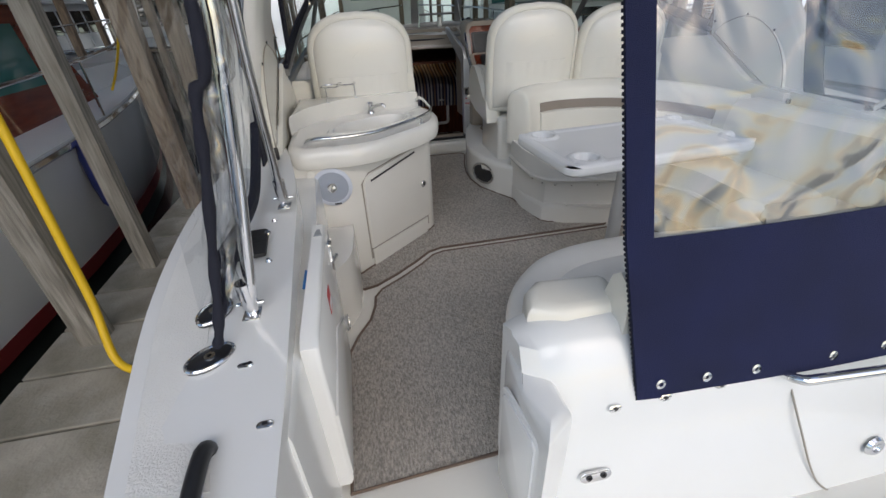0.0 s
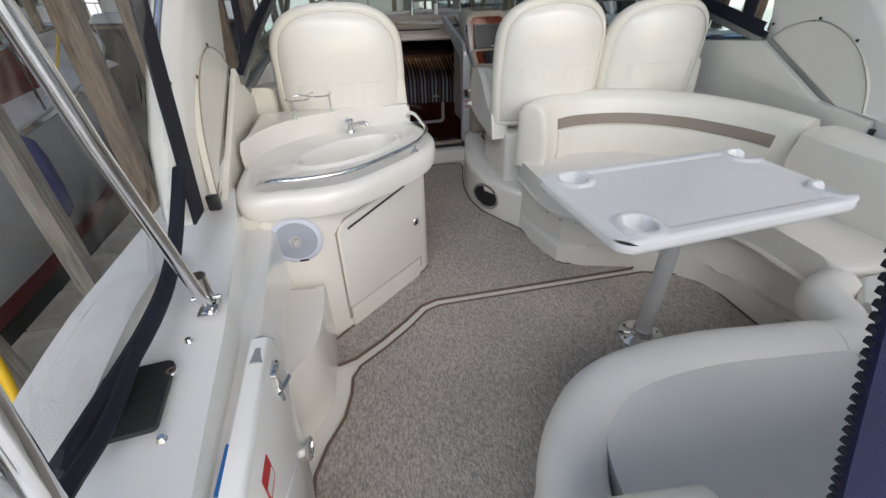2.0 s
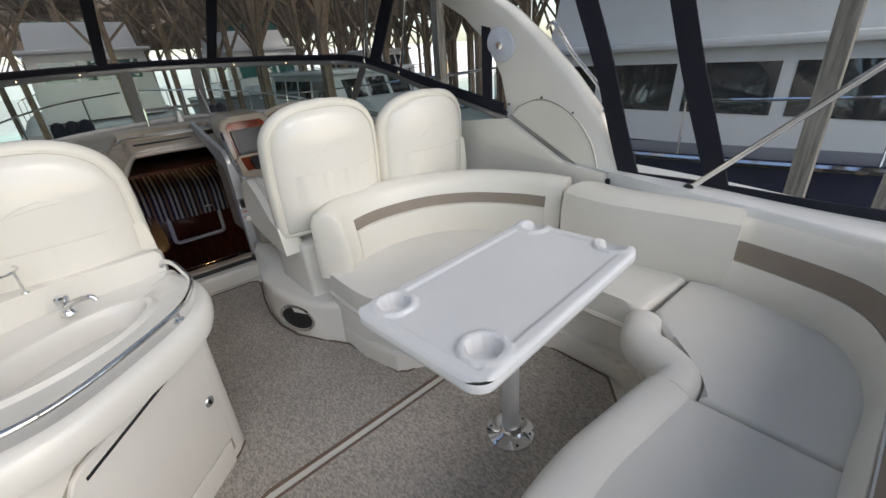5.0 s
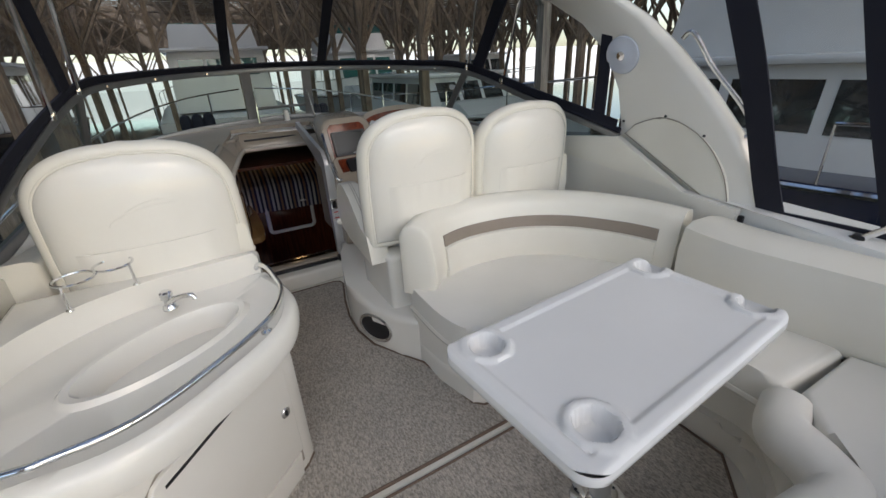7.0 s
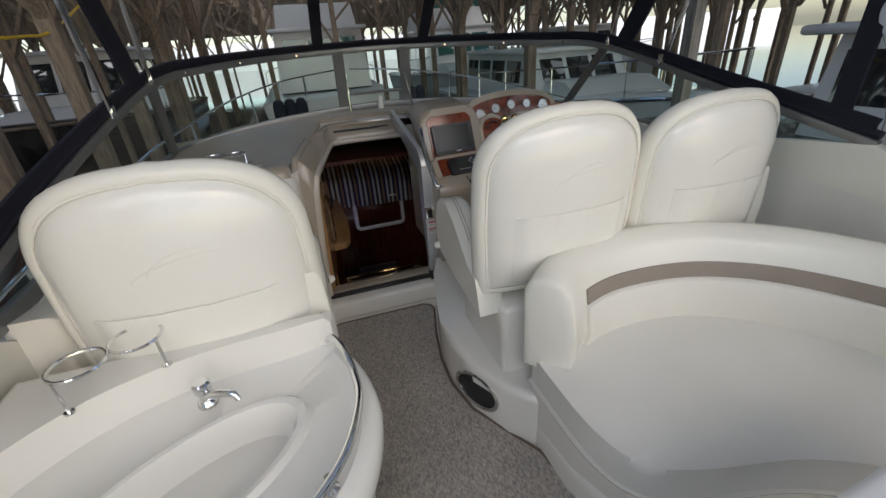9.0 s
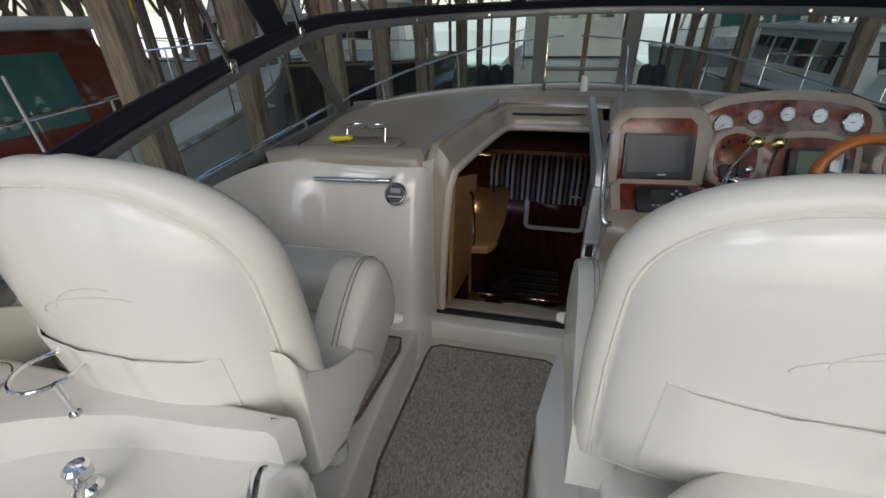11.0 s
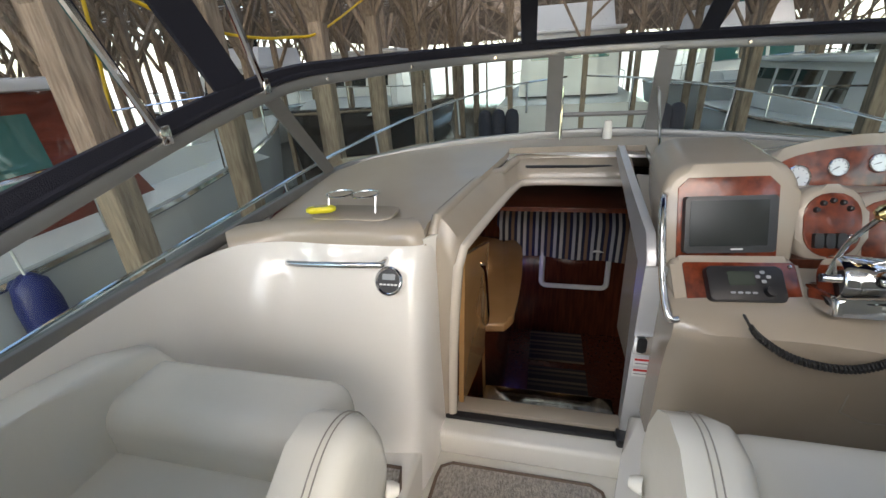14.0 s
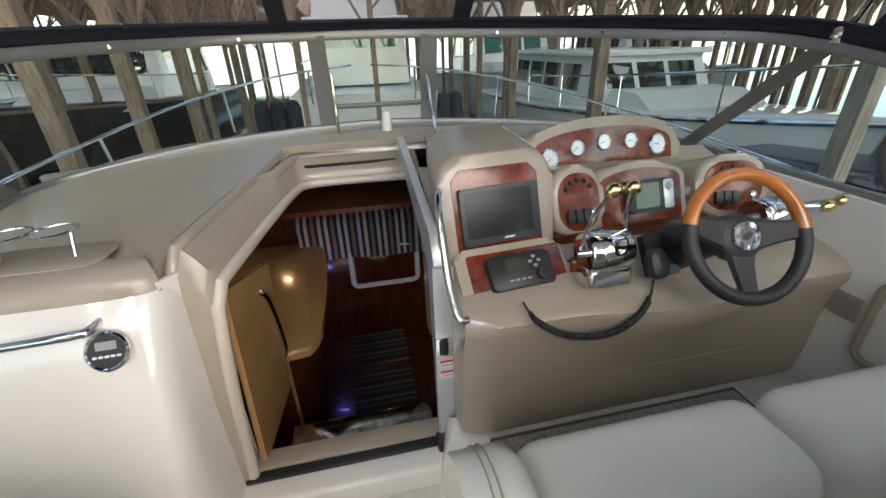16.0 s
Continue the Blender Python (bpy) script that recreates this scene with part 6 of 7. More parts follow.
for k in range(len(cord) * 8 - 8):
    i = k / 8
    p = cord[int(i)].lerp(cord[min(int(i) + 1, len(cord) - 1)], i - int(i))
    fat = 0.009 if 5 < i < 40 else 0.001
    a = k * 1.05
    coil.append(p + V(0, math.cos(a) * fat, math.sin(a) * fat))
part("cord", tube(coil, 0.0035, 6), RUBBER, mic, "coiled black cord")
# side panel details
wl = thing("warning_label", "small printed warning plate on the helm side", "label", (1.655, 3.76, 0.63))
part("plate", slab(rrect(0.12, 0.085, 0.003), facing((1.656, 3.76, 0.63), (-1, 0, 0)), 0.002), DASH, wl)
for k in range(5):
    part("print_line", slab(rrect(0.095 - 0.01 * (k % 2), 0.004, 0.001), facing((1.6535, 3.76, 0.655 - 0.012 * k), (-1, 0, 0)), 0.0006), GREYPRINT, wl)
ks = thing("safety_switch", "black engine stop switch panel with a red lanyard", "switch", (1.655, 3.85, 0.52))
part("plate", slab(rrect(0.075, 0.11, 0.008), facing((1.656, 3.87, 0.52), (-1, 0, 0)), 0.01, 0.003), BLACK, ks)
part("button", slab(rrect(0.05, 0.022, 0.004), facing((1.646, 3.87, 0.545), (-1, 0, 0)), 0.006), GREYPLASTIC, ks)
part("lanyard", tube(spline([(1.64, 3.86, 0.49), (1.63, 3.88, 0.46), (1.635, 3.91, 0.465), (1.64, 3.90, 0.49), (1.64, 3.87, 0.485)], 5), 0.006, 8), RED, ks, "red coiled lanyard")
dc = thing("outlet_socket", "round chrome socket in the helm side", "socket", (1.655, 3.9, 0.38))
part("cover", lathe([(0, 0.006), (0.02, 0.008), (0.024, 0.0), (0.036, 0.002), (0.037, 0.01)], facing((1.656, 3.89, 0.38), (-1, 0, 0))), CHROME, dc)
sh = thing("side_pocket", "beige moulded open pocket in the helm side", "pocket", (1.63, 3.6, 0.5))
part("frame", moved(tube([V(x, y, 0) for x, y in rrect(0.34, 0.28, 0.04)], 0.014, 8, closed=True), facing((1.655, 3.50, 0.62), (-1, 0, 0))), DASH, sh)

# ---- port console things ----
hl = thing("grab_rail", "polished steel grab rail on the white console", "rail", (-0.72, 3.90, 0.84))
part("bar", tube(spline([(-0.885, 3.885, 0.850), (-0.875, 3.85, 0.853), (-0.85, 3.838, 0.855), (-0.70, 3.834, 0.860), (-0.545, 3.840, 0.864), (-0.52, 3.857, 0.864), (-0.515, 3.91, 0.864)], 5), 0.0115, 10), CHROME, hl)
sr = thing("stereo_remote", "round black and chrome stereo remote on the console", "stereo", (-0.50, 3.9, 0.785))
ms = facing((-0.497, 3.843, 0.806), (0.02, -0.88, 0.46))
part("bezel", lathe([(0.042, 0.0), (0.048, 0.0), (0.049, 0.008), (0.044, 0.013), (0.040, 0.010)], ms, 32), CHROME, sr)
part("face", slab(ellipse(0.042, 0.042, 28), ms, 0.009), BLACK, sr)
part("display", slab(rrect(0.045, 0.02, 0.003), ms @ Matrix.Translation((0, 0.014, 0.009)), 0.001), GREYPLASTIC, sr)
for k in range(5):
    part("button", slab(rrect(0.010, 0.006, 0.002), ms @ Matrix.Translation((-0.026 + 0.013 * k, -0.012, 0.009)), 0.001), PAPER, sr)
rh = thing("cup_holder", "pair of polished steel ring cup holders on the beige deck", "cup holder", (-0.72, 4.08, 0.97))
for p in (V(-0.765, 4.10, 1.03), V(-0.66, 4.10, 1.03)):
    part("ring", tube([p + V(0.05 * math.cos(q), 0.05 * math.sin(q), 0) for q in np.linspace(0, 2 * math.pi, 25)[:-1]], 0.0042, 8, closed=True), CHROME, rh)
for x in (-0.80, -0.61):
    part("post", tube([V(x, 4.055, 0.97), V(x * 1.0, 4.075, 1.03)], 0.0045, 8), CHROME, rh)
part("tray", slab(rrect(0.32, 0.16, 0.05), Matrix.Translation((-0.69, 4.06, 0.966)), 0.006, 0.003), DASH, rh)
yf = thing("key_float", "yellow foam key float on the console", "key float", (-0.81, 4.0, 0.985))
part("float", moved(skin([[V(x * f, y * f, z) for x, y in rrect(0.11, 0.035, 0.015)] for f, z in ((0.8, 0), (1, 0.006), (1, 0.016), (0.8, 0.022))]), Matrix.Translation((-0.81, 4.02, 0.982)) @ Matrix.Rotation(0.3, 4, "Z")), YELLOW, yf)
part("print", slab(rrect(0.05, 0.012, 0.003), Matrix.Translation((-0.81, 4.02, 1.0045)) @ Matrix.Rotation(0.3, 4, "Z"), 0.0006), GREYPRINT, yf)
hk = thing("deck_fitting", "small cream fitting on the deck before the windscreen", "fitting", (0.30, 4.95, 1.08))
part("post", lathe([(0, 0.10), (0.018, 0.095), (0.022, 0.05), (0.026, 0.0), (0, 0)], Matrix.Translation((0.30, 4.97, 1.065))), GELCREAM, hk)
ex = thing("fire_extinguisher", "white fire extinguisher clipped beside the seat base", "fire extinguisher", (-0.42, 3.05, 0.2))
part("cylinder", lathe([(0, 0.0), (0.045, 0.0), (0.05, 0.01), (0.05, 0.24), (0.035, 0.275), (0.015, 0.285), (0, 0.285)], Matrix.Translation((-0.475, 3.02, 0.205))), GEL, ex)
part("valve", join(lathe([(0, 0.28), (0.016, 0.28), (0.016, 0.32), (0, 0.32)], Matrix.Translation((-0.475, 3.02, 0.205))), box(-0.485, -0.465, 2.98, 3.08, 0.515, 0.53, 0.004)), BLACK, ex)
part("label", moved(sheet(lambda u, v: V(0.0505 * math.cos(-1.6 + 1.8 * u), 0.0505 * math.sin(-1.6 + 1.8 * u), 0.07 + 0.11 * v), 8, 1), Matrix.Translation((-0.475, 3.02, 0.205))), GREYPRINT, ex)

# ---- cabin ----
solo("cabin_floor", box(-1.1, 1.3, 4.05, 6.0, -0.62, -0.56), CHERRY, "dark cherry cabin sole", "floor", kind=S, smooth=False)
solo("cabin_wall", box(-1.15, -1.1, 4.05, 5.7, -0.6, 0.70), CHERRY, "cherry cabin side", "wall", kind=S, smooth=False)
solo("cabin_wall", box(1.3, 1.35, 4.05, 6.0, -0.6, 0.70), CHERRY, "cherry cabin side", "wall", kind=S, smooth=False)
solo("cabin_wall", prism([(-1.15, 5.7), (-0.55, 6.42), (1.05, 6.42), (1.35, 6.0), (1.38, 6.05), (1.08, 6.47), (-0.58, 6.47), (-1.19, 5.74)], -0.6, 0.66), CHERRY, "cherry cabin end", "wall", kind=S, smooth=False)
solo("cabin_wall", box(0.42, 1.35, 4.04, 4.09, -0.6, 0.86), CHERRY, "cherry bulkhead below the helm", "wall", kind=S, smooth=False)
solo("cabin_wall", box(-1.15, -0.36, 4.06, 4.10, -0.6, 0.86), OAKTAN, "tan bulkhead beside the door", "wall", kind=S, smooth=False)
solo("cabin_ceiling", prism([(-1.1, 4.86), (1.3, 4.86), (1.3, 6.0), (0.8, 6.36), (-0.2, 6.36), (-1.0, 5.6)], 0.71, 0.735), CHERRY, "dark cabin headliner", "ceiling", kind=S, smooth=False)
solo("cabin_step", box(-0.30, 0.40, 4.14, 4.42, -0.56, -0.20, 0.01), CHERRY, "cherry step inside the cabin door", "step", kind=S)
solo("door_jamb", sheet(lambda u, v: V(-0.315 + 0.03 * v + 0.04 * u, 4.0 + 0.36 * u, 0.14 + 0.70 * v - 0.10 * u * v), 6, 6, 0.02), OAKTAN, "tan inner side of the cabin entrance", "wall", kind=S)
hr = thing("grab_rail", "polished steel handrail inside the cabin entrance", "rail", (-0.26, 4.3, 0.4))
part("bar", tube(spline([(-0.255, 4.22, 0.70), (-0.235, 4.25, 0.66), (-0.235, 4.31, 0.52), (-0.235, 4.34, 0.35), (-0.255, 4.36, 0.30)], 5), 0.010, 8), CHROME, hr)
gc = thing("galley_cabinet", "cherry galley cabinet with a tan rounded counter", "cabinet", (-0.35, 5.0, -0.56))
part("body", prism([(-0.9, 4.50), (-0.28, 4.48), (-0.22, 4.62), (-0.20, 5.45), (-0.9, 5.5)], -0.56, 0.20, 0.01), CHERRY, gc)
part("counter", prism([(-0.9, 4.46), (-0.30, 4.44)] + [(p.x, p.y) for p in spline([(-0.17, 4.46, 0), (-0.12, 4.60, 0), (-0.11, 5.1, 0), (-0.15, 5.50, 0), (-0.28, 5.62, 0)], 5)] + [(-0.9, 5.62)], 0.20, 0.245, 0.015, 3), OAKTAN, gc, "tan laminate counter")
part("door_strip", box(-0.285, -0.27, 4.472, 4.482, -0.5, 0.18), OAKTAN, gc)
bd = thing("berth", "bow berth with a striped cover over its front", "bed", (0.2, 6.3, -0.56))
part("front", box(-0.9, 1.2, 5.58, 5.64, -0.56, 0.12, 0.005), CHERRY, bd)
part("front_frame", moved(tube([V(x, y, 0) for x, y in rrect(0.47, 0.31, 0.04)], 0.02, 6, closed=True), facing((0.25, 5.578, 0.02), (0, -1, 0))), GELCREAM, bd)
part("front_panel", slab(rrect(0.42, 0.26, 0.03), facing((0.25, 5.578, 0.02), (0, -1, 0)), 0.008, 0.003), CHERRY, bd, "cherry locker panel")
def cover(u, v):
    """Hangs over the berth's front, then lies rumpled and rising over the bedding."""
    x = -0.32 + 1.3 * u
    s = v * 1.05
    fold = math.sin(19 * u + 2.0 * math.sin(5 * v)) * 0.012
    if s < 0.22:
        return V(x + 0.02 * math.sin(9 * s), 5.55 - fold, 0.13 - 0.05 * u + s)
    if s < 0.34:
        a = (s - 0.22) / 0.12 * math.pi / 2
        return V(x, 5.55 - fold * (1 - a / 1.6) + 0.08 * (1 - math.cos(a)), 0.35 - 0.05 * u * (1 - a / 1.6) + 0.08 * math.sin(a))
    d = s - 0.34
    return V(x + 0.03 * math.sin(6 * d), 5.63 + d, 0.43 + 0.18 * math.sin(min(1.5, d * 2.2)) + 0.5 * fold + 0.02 * math.sin(8 * d + 4 * u))
part("cover", sheet(cover, 40, 40, 0.012), STRIPE, bd, "dark and pale striped cotton cover")
part("mattress", prism([(-0.9, 5.66), (1.2, 5.66), (1.1, 6.1), (0.95, 6.38), (-0.5, 6.38), (-0.9, 5.95)], 0.12, 0.45, 0.05, 3), CHERRY, bd)
for y0, y1 in ((4.66, 5.13), (5.2, 5.86)):
    rg = thing("rug", "dark woven striped rug on the cabin sole", "rug", (0.14, y0, -0.56), "cabin rugs")
    part("weave", box(-0.05, 0.34, y0, y1 - 0.3 * (y1 > 5.5), -0.559, -0.55, 0.003, 1), RUGSTRIPE, rg, smooth=False)
for x, y in ((0.28, 6.2), (0.42, 6.35), (-0.5, 6.0)):
    lt = thing("cabin_lamp", "small warm cabin spot lamp in the headliner", "lamp", (x, y, 0.70), "cabin lamps")
    part("bezel", lathe([(0.03, 0.0), (0.045, 0.0), (0.045, 0.012), (0.03, 0.014)], Matrix.Translation((x, y, 0.696))), CHROME, lt)
    part("bulb", lathe([(0, 0), (0.028, 0.0), (0.026, 0.012), (0, 0.012)], Matrix.Translation((x, y, 0.697))), glow("warm_bulb", (1, 0.62, 0.28), 12), lt)
    lamp = bpy.data.lights.new("cabin_spot", "POINT")
    lamp.energy, lamp.color, lamp.shadow_soft_size = 0.3, (1, 0.62, 0.30), 0.03
    new("cabin_spot", lamp).location = (x, y, 0.66)
bl = thing("blue_lamp", "tiny blue indicator lamp by the galley", "lamp", (-0.1, 5.5, 0.1))
part("lens", lathe([(0, 0.006), (0.006, 0.004), (0.008, 0)], facing((-0.195, 5.40, 0.02), (1, -0.2, 0))), glow("blue_lens", (0.15, 0.2, 1), 30), bl)
lamp = bpy.data.lights.new("blue_glow", "POINT")
lamp.energy, lamp.color, lamp.shadow_soft_size = 0.05, (0.25, 0.2, 1), 0.01
new("blue_glow", lamp).location = (-0.17, 5.40, 0.02)
# sliding door folded against the helm
sd = thing("cabin_door", "pale aluminium edged cabin door slid open beside the helm", "door", (0.34, 4.1, 0.15))
part("leaf", slab([(3.95, 0.15), (4.04, 0.15), (4.10, 0.80), (4.40, 0.90), (4.80, 1.03), (4.76, 1.075), (4.35, 0.985), (4.05, 0.93), (3.99, 0.86), (3.975, 0.70)], Matrix(((0, 0, 1, 0.325), (1, 0, 0, 0), (0, 1, 0, 0), (0, 0, 0, 1))), 0.03, 0.004), ALUPALE, sd)
part("leaf_face", slab(rrect(0.075, 0.70, 0.006), Matrix.Translation((0.352, 3.965, 0.50)) @ Matrix.Rotation(radians(90), 4, "X"), 0.012, 0.003), ALUPALE, sd)
lc = part("latch_plate", slab(rrect(0.085, 0.075, 0.006), Matrix.Translation((0.357, 3.951, 0.56)) @ Matrix.Rotation(radians(90), 4, "X"), 0.006, 0.002), CHROME, sd, "chrome latch plate")
part("latch_recess", slab(rrect(0.03, 0.055, 0.008), Matrix.Translation((0.34, 3.944, 0.56)) @ Matrix.Rotation(radians(90), 4, "X"), 0.005, 0.002), BLACK, sd)
part("latch_tab", slab(rrect(0.022, 0.055, 0.006), Matrix.Translation((0.383, 3.944, 0.56)) @ Matrix.Rotation(radians(90), 4, "X"), 0.008, 0.002), DASH, sd)
for z in (0.485, 0.44):
    part("sticker", slab(rrect(0.055, 0.034, 0.003), Matrix.Translation((0.352, 3.952, z)) @ Matrix.Rotation(radians(90), 4, "X"), 0.001), PAPER, sd, "small red and white warning label")
    part("sticker_head", slab(rrect(0.05, 0.009, 0.001), Matrix.Translation((0.352, 3.9505, z + 0.011)) @ Matrix.Rotation(radians(90), 4, "X"), 0.0006), RED, sd)
    part("sticker_text", slab(rrect(0.044, 0.004, 0.001), Matrix.Translation((0.352, 3.9505, z - 0.005)) @ Matrix.Rotation(radians(90), 4, "X"), 0.0006), GREYPRINT, sd)
part("pull", slab(rrect(0.014, 0.10, 0.006), Matrix.Translation((0.338, 4.18, 0.90)) @ pose(0, 0, 0, 25, 0, 0) @ Matrix.Rotation(radians(90), 4, "X"), 0.02, 0.004), GREYPLASTIC, sd)


# ---- marina ----
solo("water", box(-160, 160, -120, 220, -1.6, -1.05), WATER, "dark still water of the marina", "water", kind=S, smooth=False)
dockm = thing("dock", "weathered grey finger pier beside the boat", "dock", (-2.3, 4, -0.6), kind=S)
plank = None
for k in range(38):
    y = -2.2 + 0.46 * k
    m = Matrix.Translation((-2.27, y, -0.60))
    if plank is None:
        plank = part("plank", box(-0.72, 0.72, -0.222, 0.222, -0.09, 0.0, 0.008, 1), DOCK, dockm)
        plank.matrix_basis = m
    else:
        clone(plank, m, dockm)
part("stringer", box(-2.98, -2.90, -2.5, 15.5, -0.95, -0.69), TIMBERDARK, dockm)
part("stringer", box(-1.62, -1.54, -2.5, 15.5, -0.95, -0.69), TIMBERDARK, dockm)


def beam(name, a, b, w, mat, parent, d=None):
    a, b = Vector(a), Vector(b)
    t = (b - a)
    L = t.length
    m = Matrix.Translation(a) @ t.to_track_quat("Z", "Y").to_matrix().to_4x4()
    d = d or w
    return part(name, moved(box(-w / 2, w / 2, -d / 2, d / 2, 0, L, 0.012 if w > 0.12 else 0.0, 1), m), mat, parent, smooth=False)


def post_bay(x, y, big=0.17, z0=-1.4, mat=None, group="roof posts", arms=True, rich=True):
    """One timber post of the boat shed with its braces and truss pieces."""
    mat = mat or TIMBER
    t = thing("timber_post", "weathered square timber post with diagonal roof braces", "post", (x, y, z0), group)
    beam("post", (x, y, z0), (x, y, 5.6), big, mat, t)
    if arms:
        for sx, sy in ((1, 0), (-1, 0), (0, 1), (0, -1)):
            beam("brace", (x + sx * 0.05, y + sy * 0.05, 1.75 + 0.5 * random.random()), (x + sx * 1.35, y + sy * 1.5, 4.3), 0.125, mat, t, 0.07)
        if rich:
            beam("brace", (x - 1.7, y, 4.9), (x + 1.7, y + 0.05, 3.6), 0.09, mat, t, 0.045)
            beam("brace", (x + 1.7, y + 0.12, 4.9), (x - 1.7, y + 0.12, 3.6), 0.09, mat, t, 0.045)
            for q in range(1):
                a = random.uniform(0, 6.28)
                z = random.uniform(1.4, 3.6)
                L = random.uniform(0.6, 1.5)
                beam("strut", (x + random.uniform(-0.5, 0.5), y + random.uniform(-0.3, 0.3), z), (x + L * math.cos(a), y + L * math.sin(a), z + random.uniform(0.9, 2.0)), random.uniform(0.05, 0.09), mat, t, 0.05)
        beam("tie", (x - 1.8, y + 0.1, 4.35), (x + 1.8, y + 0.1, 4.35), 0.16, mat, t, 0.06)
    return t


for y, w in ((4.75, 0.18), (5.95, 0.18), (7.8, 0.18), (9.6, 0.18)):
    post_bay(-2.70, y, w, rich=y > 7)
for y, w in ((2.5, 0.16), (3.45, 0.12)):
    post_bay(-2.70, y, w, mat=TIMBERGREY, rich=False)
post_bay(-2.45, -0.5, 0.18)
P0 = post_bay(-2.8, 12.0, 0.15)
G0 = post_bay(3.25, 1.3, 0.11, mat=TIMBERGREY, rich=False)
for y in (0.85, 5.0):
    copy_thing(G0, Matrix.Translation((3.25, y, -1.4)))
for y in (8.0, 11.0):
    copy_thing(P0, Matrix.Translation((3.25, y, -1.4)))
for iy, y in enumerate((11.5, 14.5, 18.5, 23, 28)):
    for ix in range(-6, 7):
        x = 0.4 + ix * 3.0 + random.uniform(-0.6, 0.6)
        if iy < 2 and abs(ix) < 1:
            continue
        copy_thing(P0, Matrix.Translation((x, y + random.uniform(-0.5, 0.5), -1.4)) @ Matrix.Rotation(random.choice((0, 1.5708)) + random.uniform(-0.1, 0.1), 4, "Z"))
for y in (1.0, 4.5, 8.0, 12.0):
    for x in (-7.2, -11, 7.2, 11):
        copy_thing(P0, Matrix.Translation((x + random.uniform(-0.3, 0.3), y, -1.4)))

# lattice trusses under the roof, one per bay
def truss(y, x0, x1, label="timber lattice truss under the shed roof"):
    t = thing("roof_truss", label, "truss", ((x0 + x1) / 2, y, 4.3), "roof trusses")
    bm = bmesh.new()
    n = int((x1 - x0) / 1.3)
    def add(a, b, w, d):
        a, b = Vector(a), Vector(b)
        v = b - a
        m = Matrix.Translation((a + b) / 2) @ v.to_track_quat("Z", "Y").to_matrix().to_4x4() @ Matrix.Diagonal((w, d, v.length, 1))
        bmesh.ops.create_cube(bm, size=1, matrix=m)
    for k in range(n):
        xa, xb = x0 + (x1 - x0) * k / n, x0 + (x1 - x0) * (k + 1) / n
        add((xa, y, 4.3), (xb, y, 5.2), 0.08, 0.05)
        add((xa, y + 0.06, 5.2), (xb, y + 0.06, 4.3), 0.08, 0.05)
    add((x0, y, 5.25), (x1, y, 5.25), 0.14, 0.06)
    add((x0, y, 4.25), (x1, y, 4.25), 0.14, 0.06)
    part("lattice", bm, TIMBERDARK, t, smooth=False)
    return t


T0 = truss(6.0, -14, 14)
for y in (1, 3.5, 9.5, 14, 20, 27):
    copy_thing(T0, Matrix.Translation((0, y, 4.3)))

# rows of crossed braces between the posts of the far bays
def brace_row(a, b, seed):
    """Leaning struts and crosses from head height to the roof along a line of posts."""
    rnd = random.Random(seed)
    a, b = Vector(a), Vector(b)
    t = thing("timber_bracing", "row of crossed weathered timber braces between shed posts", "bracing", tuple(a), "crossed braces")
    bm = bmesh.new()
    along = (b - a).normalized()
    def add(p, q, w, d):
        v = q - p
        bmesh.ops.create_cube(bm, size=1, matrix=Matrix.Translation((p + q) / 2) @ v.to_track_quat("Z", "Y").to_matrix().to_4x4() @ Matrix.Diagonal((w, d, v.length, 1)))
    n = int((b - a).length / 1.5)
    for k in range(n):
        p = a + along * (1.5 * k + rnd.uniform(-0.3, 0.3))
        add(p + V(0, 0, 0), p + V(0, 0, 6.9), 0.11, 0.11)
        for s in (-1, 1):
            z = rnd.uniform(2.6, 3.8)
            add(p + V(0, 0.1 * s, z), p + along * s * rnd.uniform(0.9, 1.6) + V(0, 0.1 * s, z + rnd.uniform(1.4, 2.4)), 0.09, 0.05)
            z = rnd.uniform(3.4, 5.2)
            add(p + V(0, -0.1 * s, z), p + along * s * rnd.uniform(1.2, 2.4) + V(0, -0.1 * s, z + rnd.uniform(0.6, 1.6)), 0.08, 0.05)
    add(a + V(0, 0, 5.9), b + V(0, 0, 5.9), 0.06, 0.16)
    part("lattice", bm, TIMBER, t, smooth=False)


for k, (a, b) in enumerate((((-16, 13, -1.3), (16, 13, -1.3)), ((-18, 22, -1.3), (18, 22, -1.3)), ((-22, 33, -1.3), (22, 33, -1.3)), ((-8.2, -2, -1.3), (-8.2, 13, -1.3)), ((-14, -2, -1.3), (-14, 20, -1.3)), ((9.2, -2, -1.3), (9.2, 13, -1.3)), ((15, -2, -1.3), (15, 20, -1.3)))):
    brace_row(a, b, k)

# roof of corrugated sheets with open bays
rf = thing("shed_roof", "pale corrugated metal roof of the boat shed", "roof", (0, 10, 5.6), kind=S)
bm = bmesh.new()
for (x0, x1) in ((-34, -20.5), (-20, -9), (-8.2, -4.3), (-1.0, 3.0), (4.4, 8.5), (9.3, 20), (20.5, 34)):
    n = int((x1 - x0) / 0.12)
    for ya, yb in ((-2.8, 3.6), (4.6, 9.4), (10.0, 15.2), (15.8, 24), (24.6, 34), (34.5, 46), (46.4, 70), (70.4, 105)):
        prev = None
        for k in range(n + 1):
            x = x0 + (x1 - x0) * k / n
            z = 5.75 + (0.03 if k % 2 else 0)
            cur = (bm.verts.new((x, ya, z)), bm.verts.new((x, yb, z)))
            if prev:
                bm.faces.new((prev[0], cur[0], cur[1], prev[1]))
            prev = cur
part("corrugated_sheet", bm, ROOFWHITE, rf, smooth=False)
bm2 = bmesh.new()
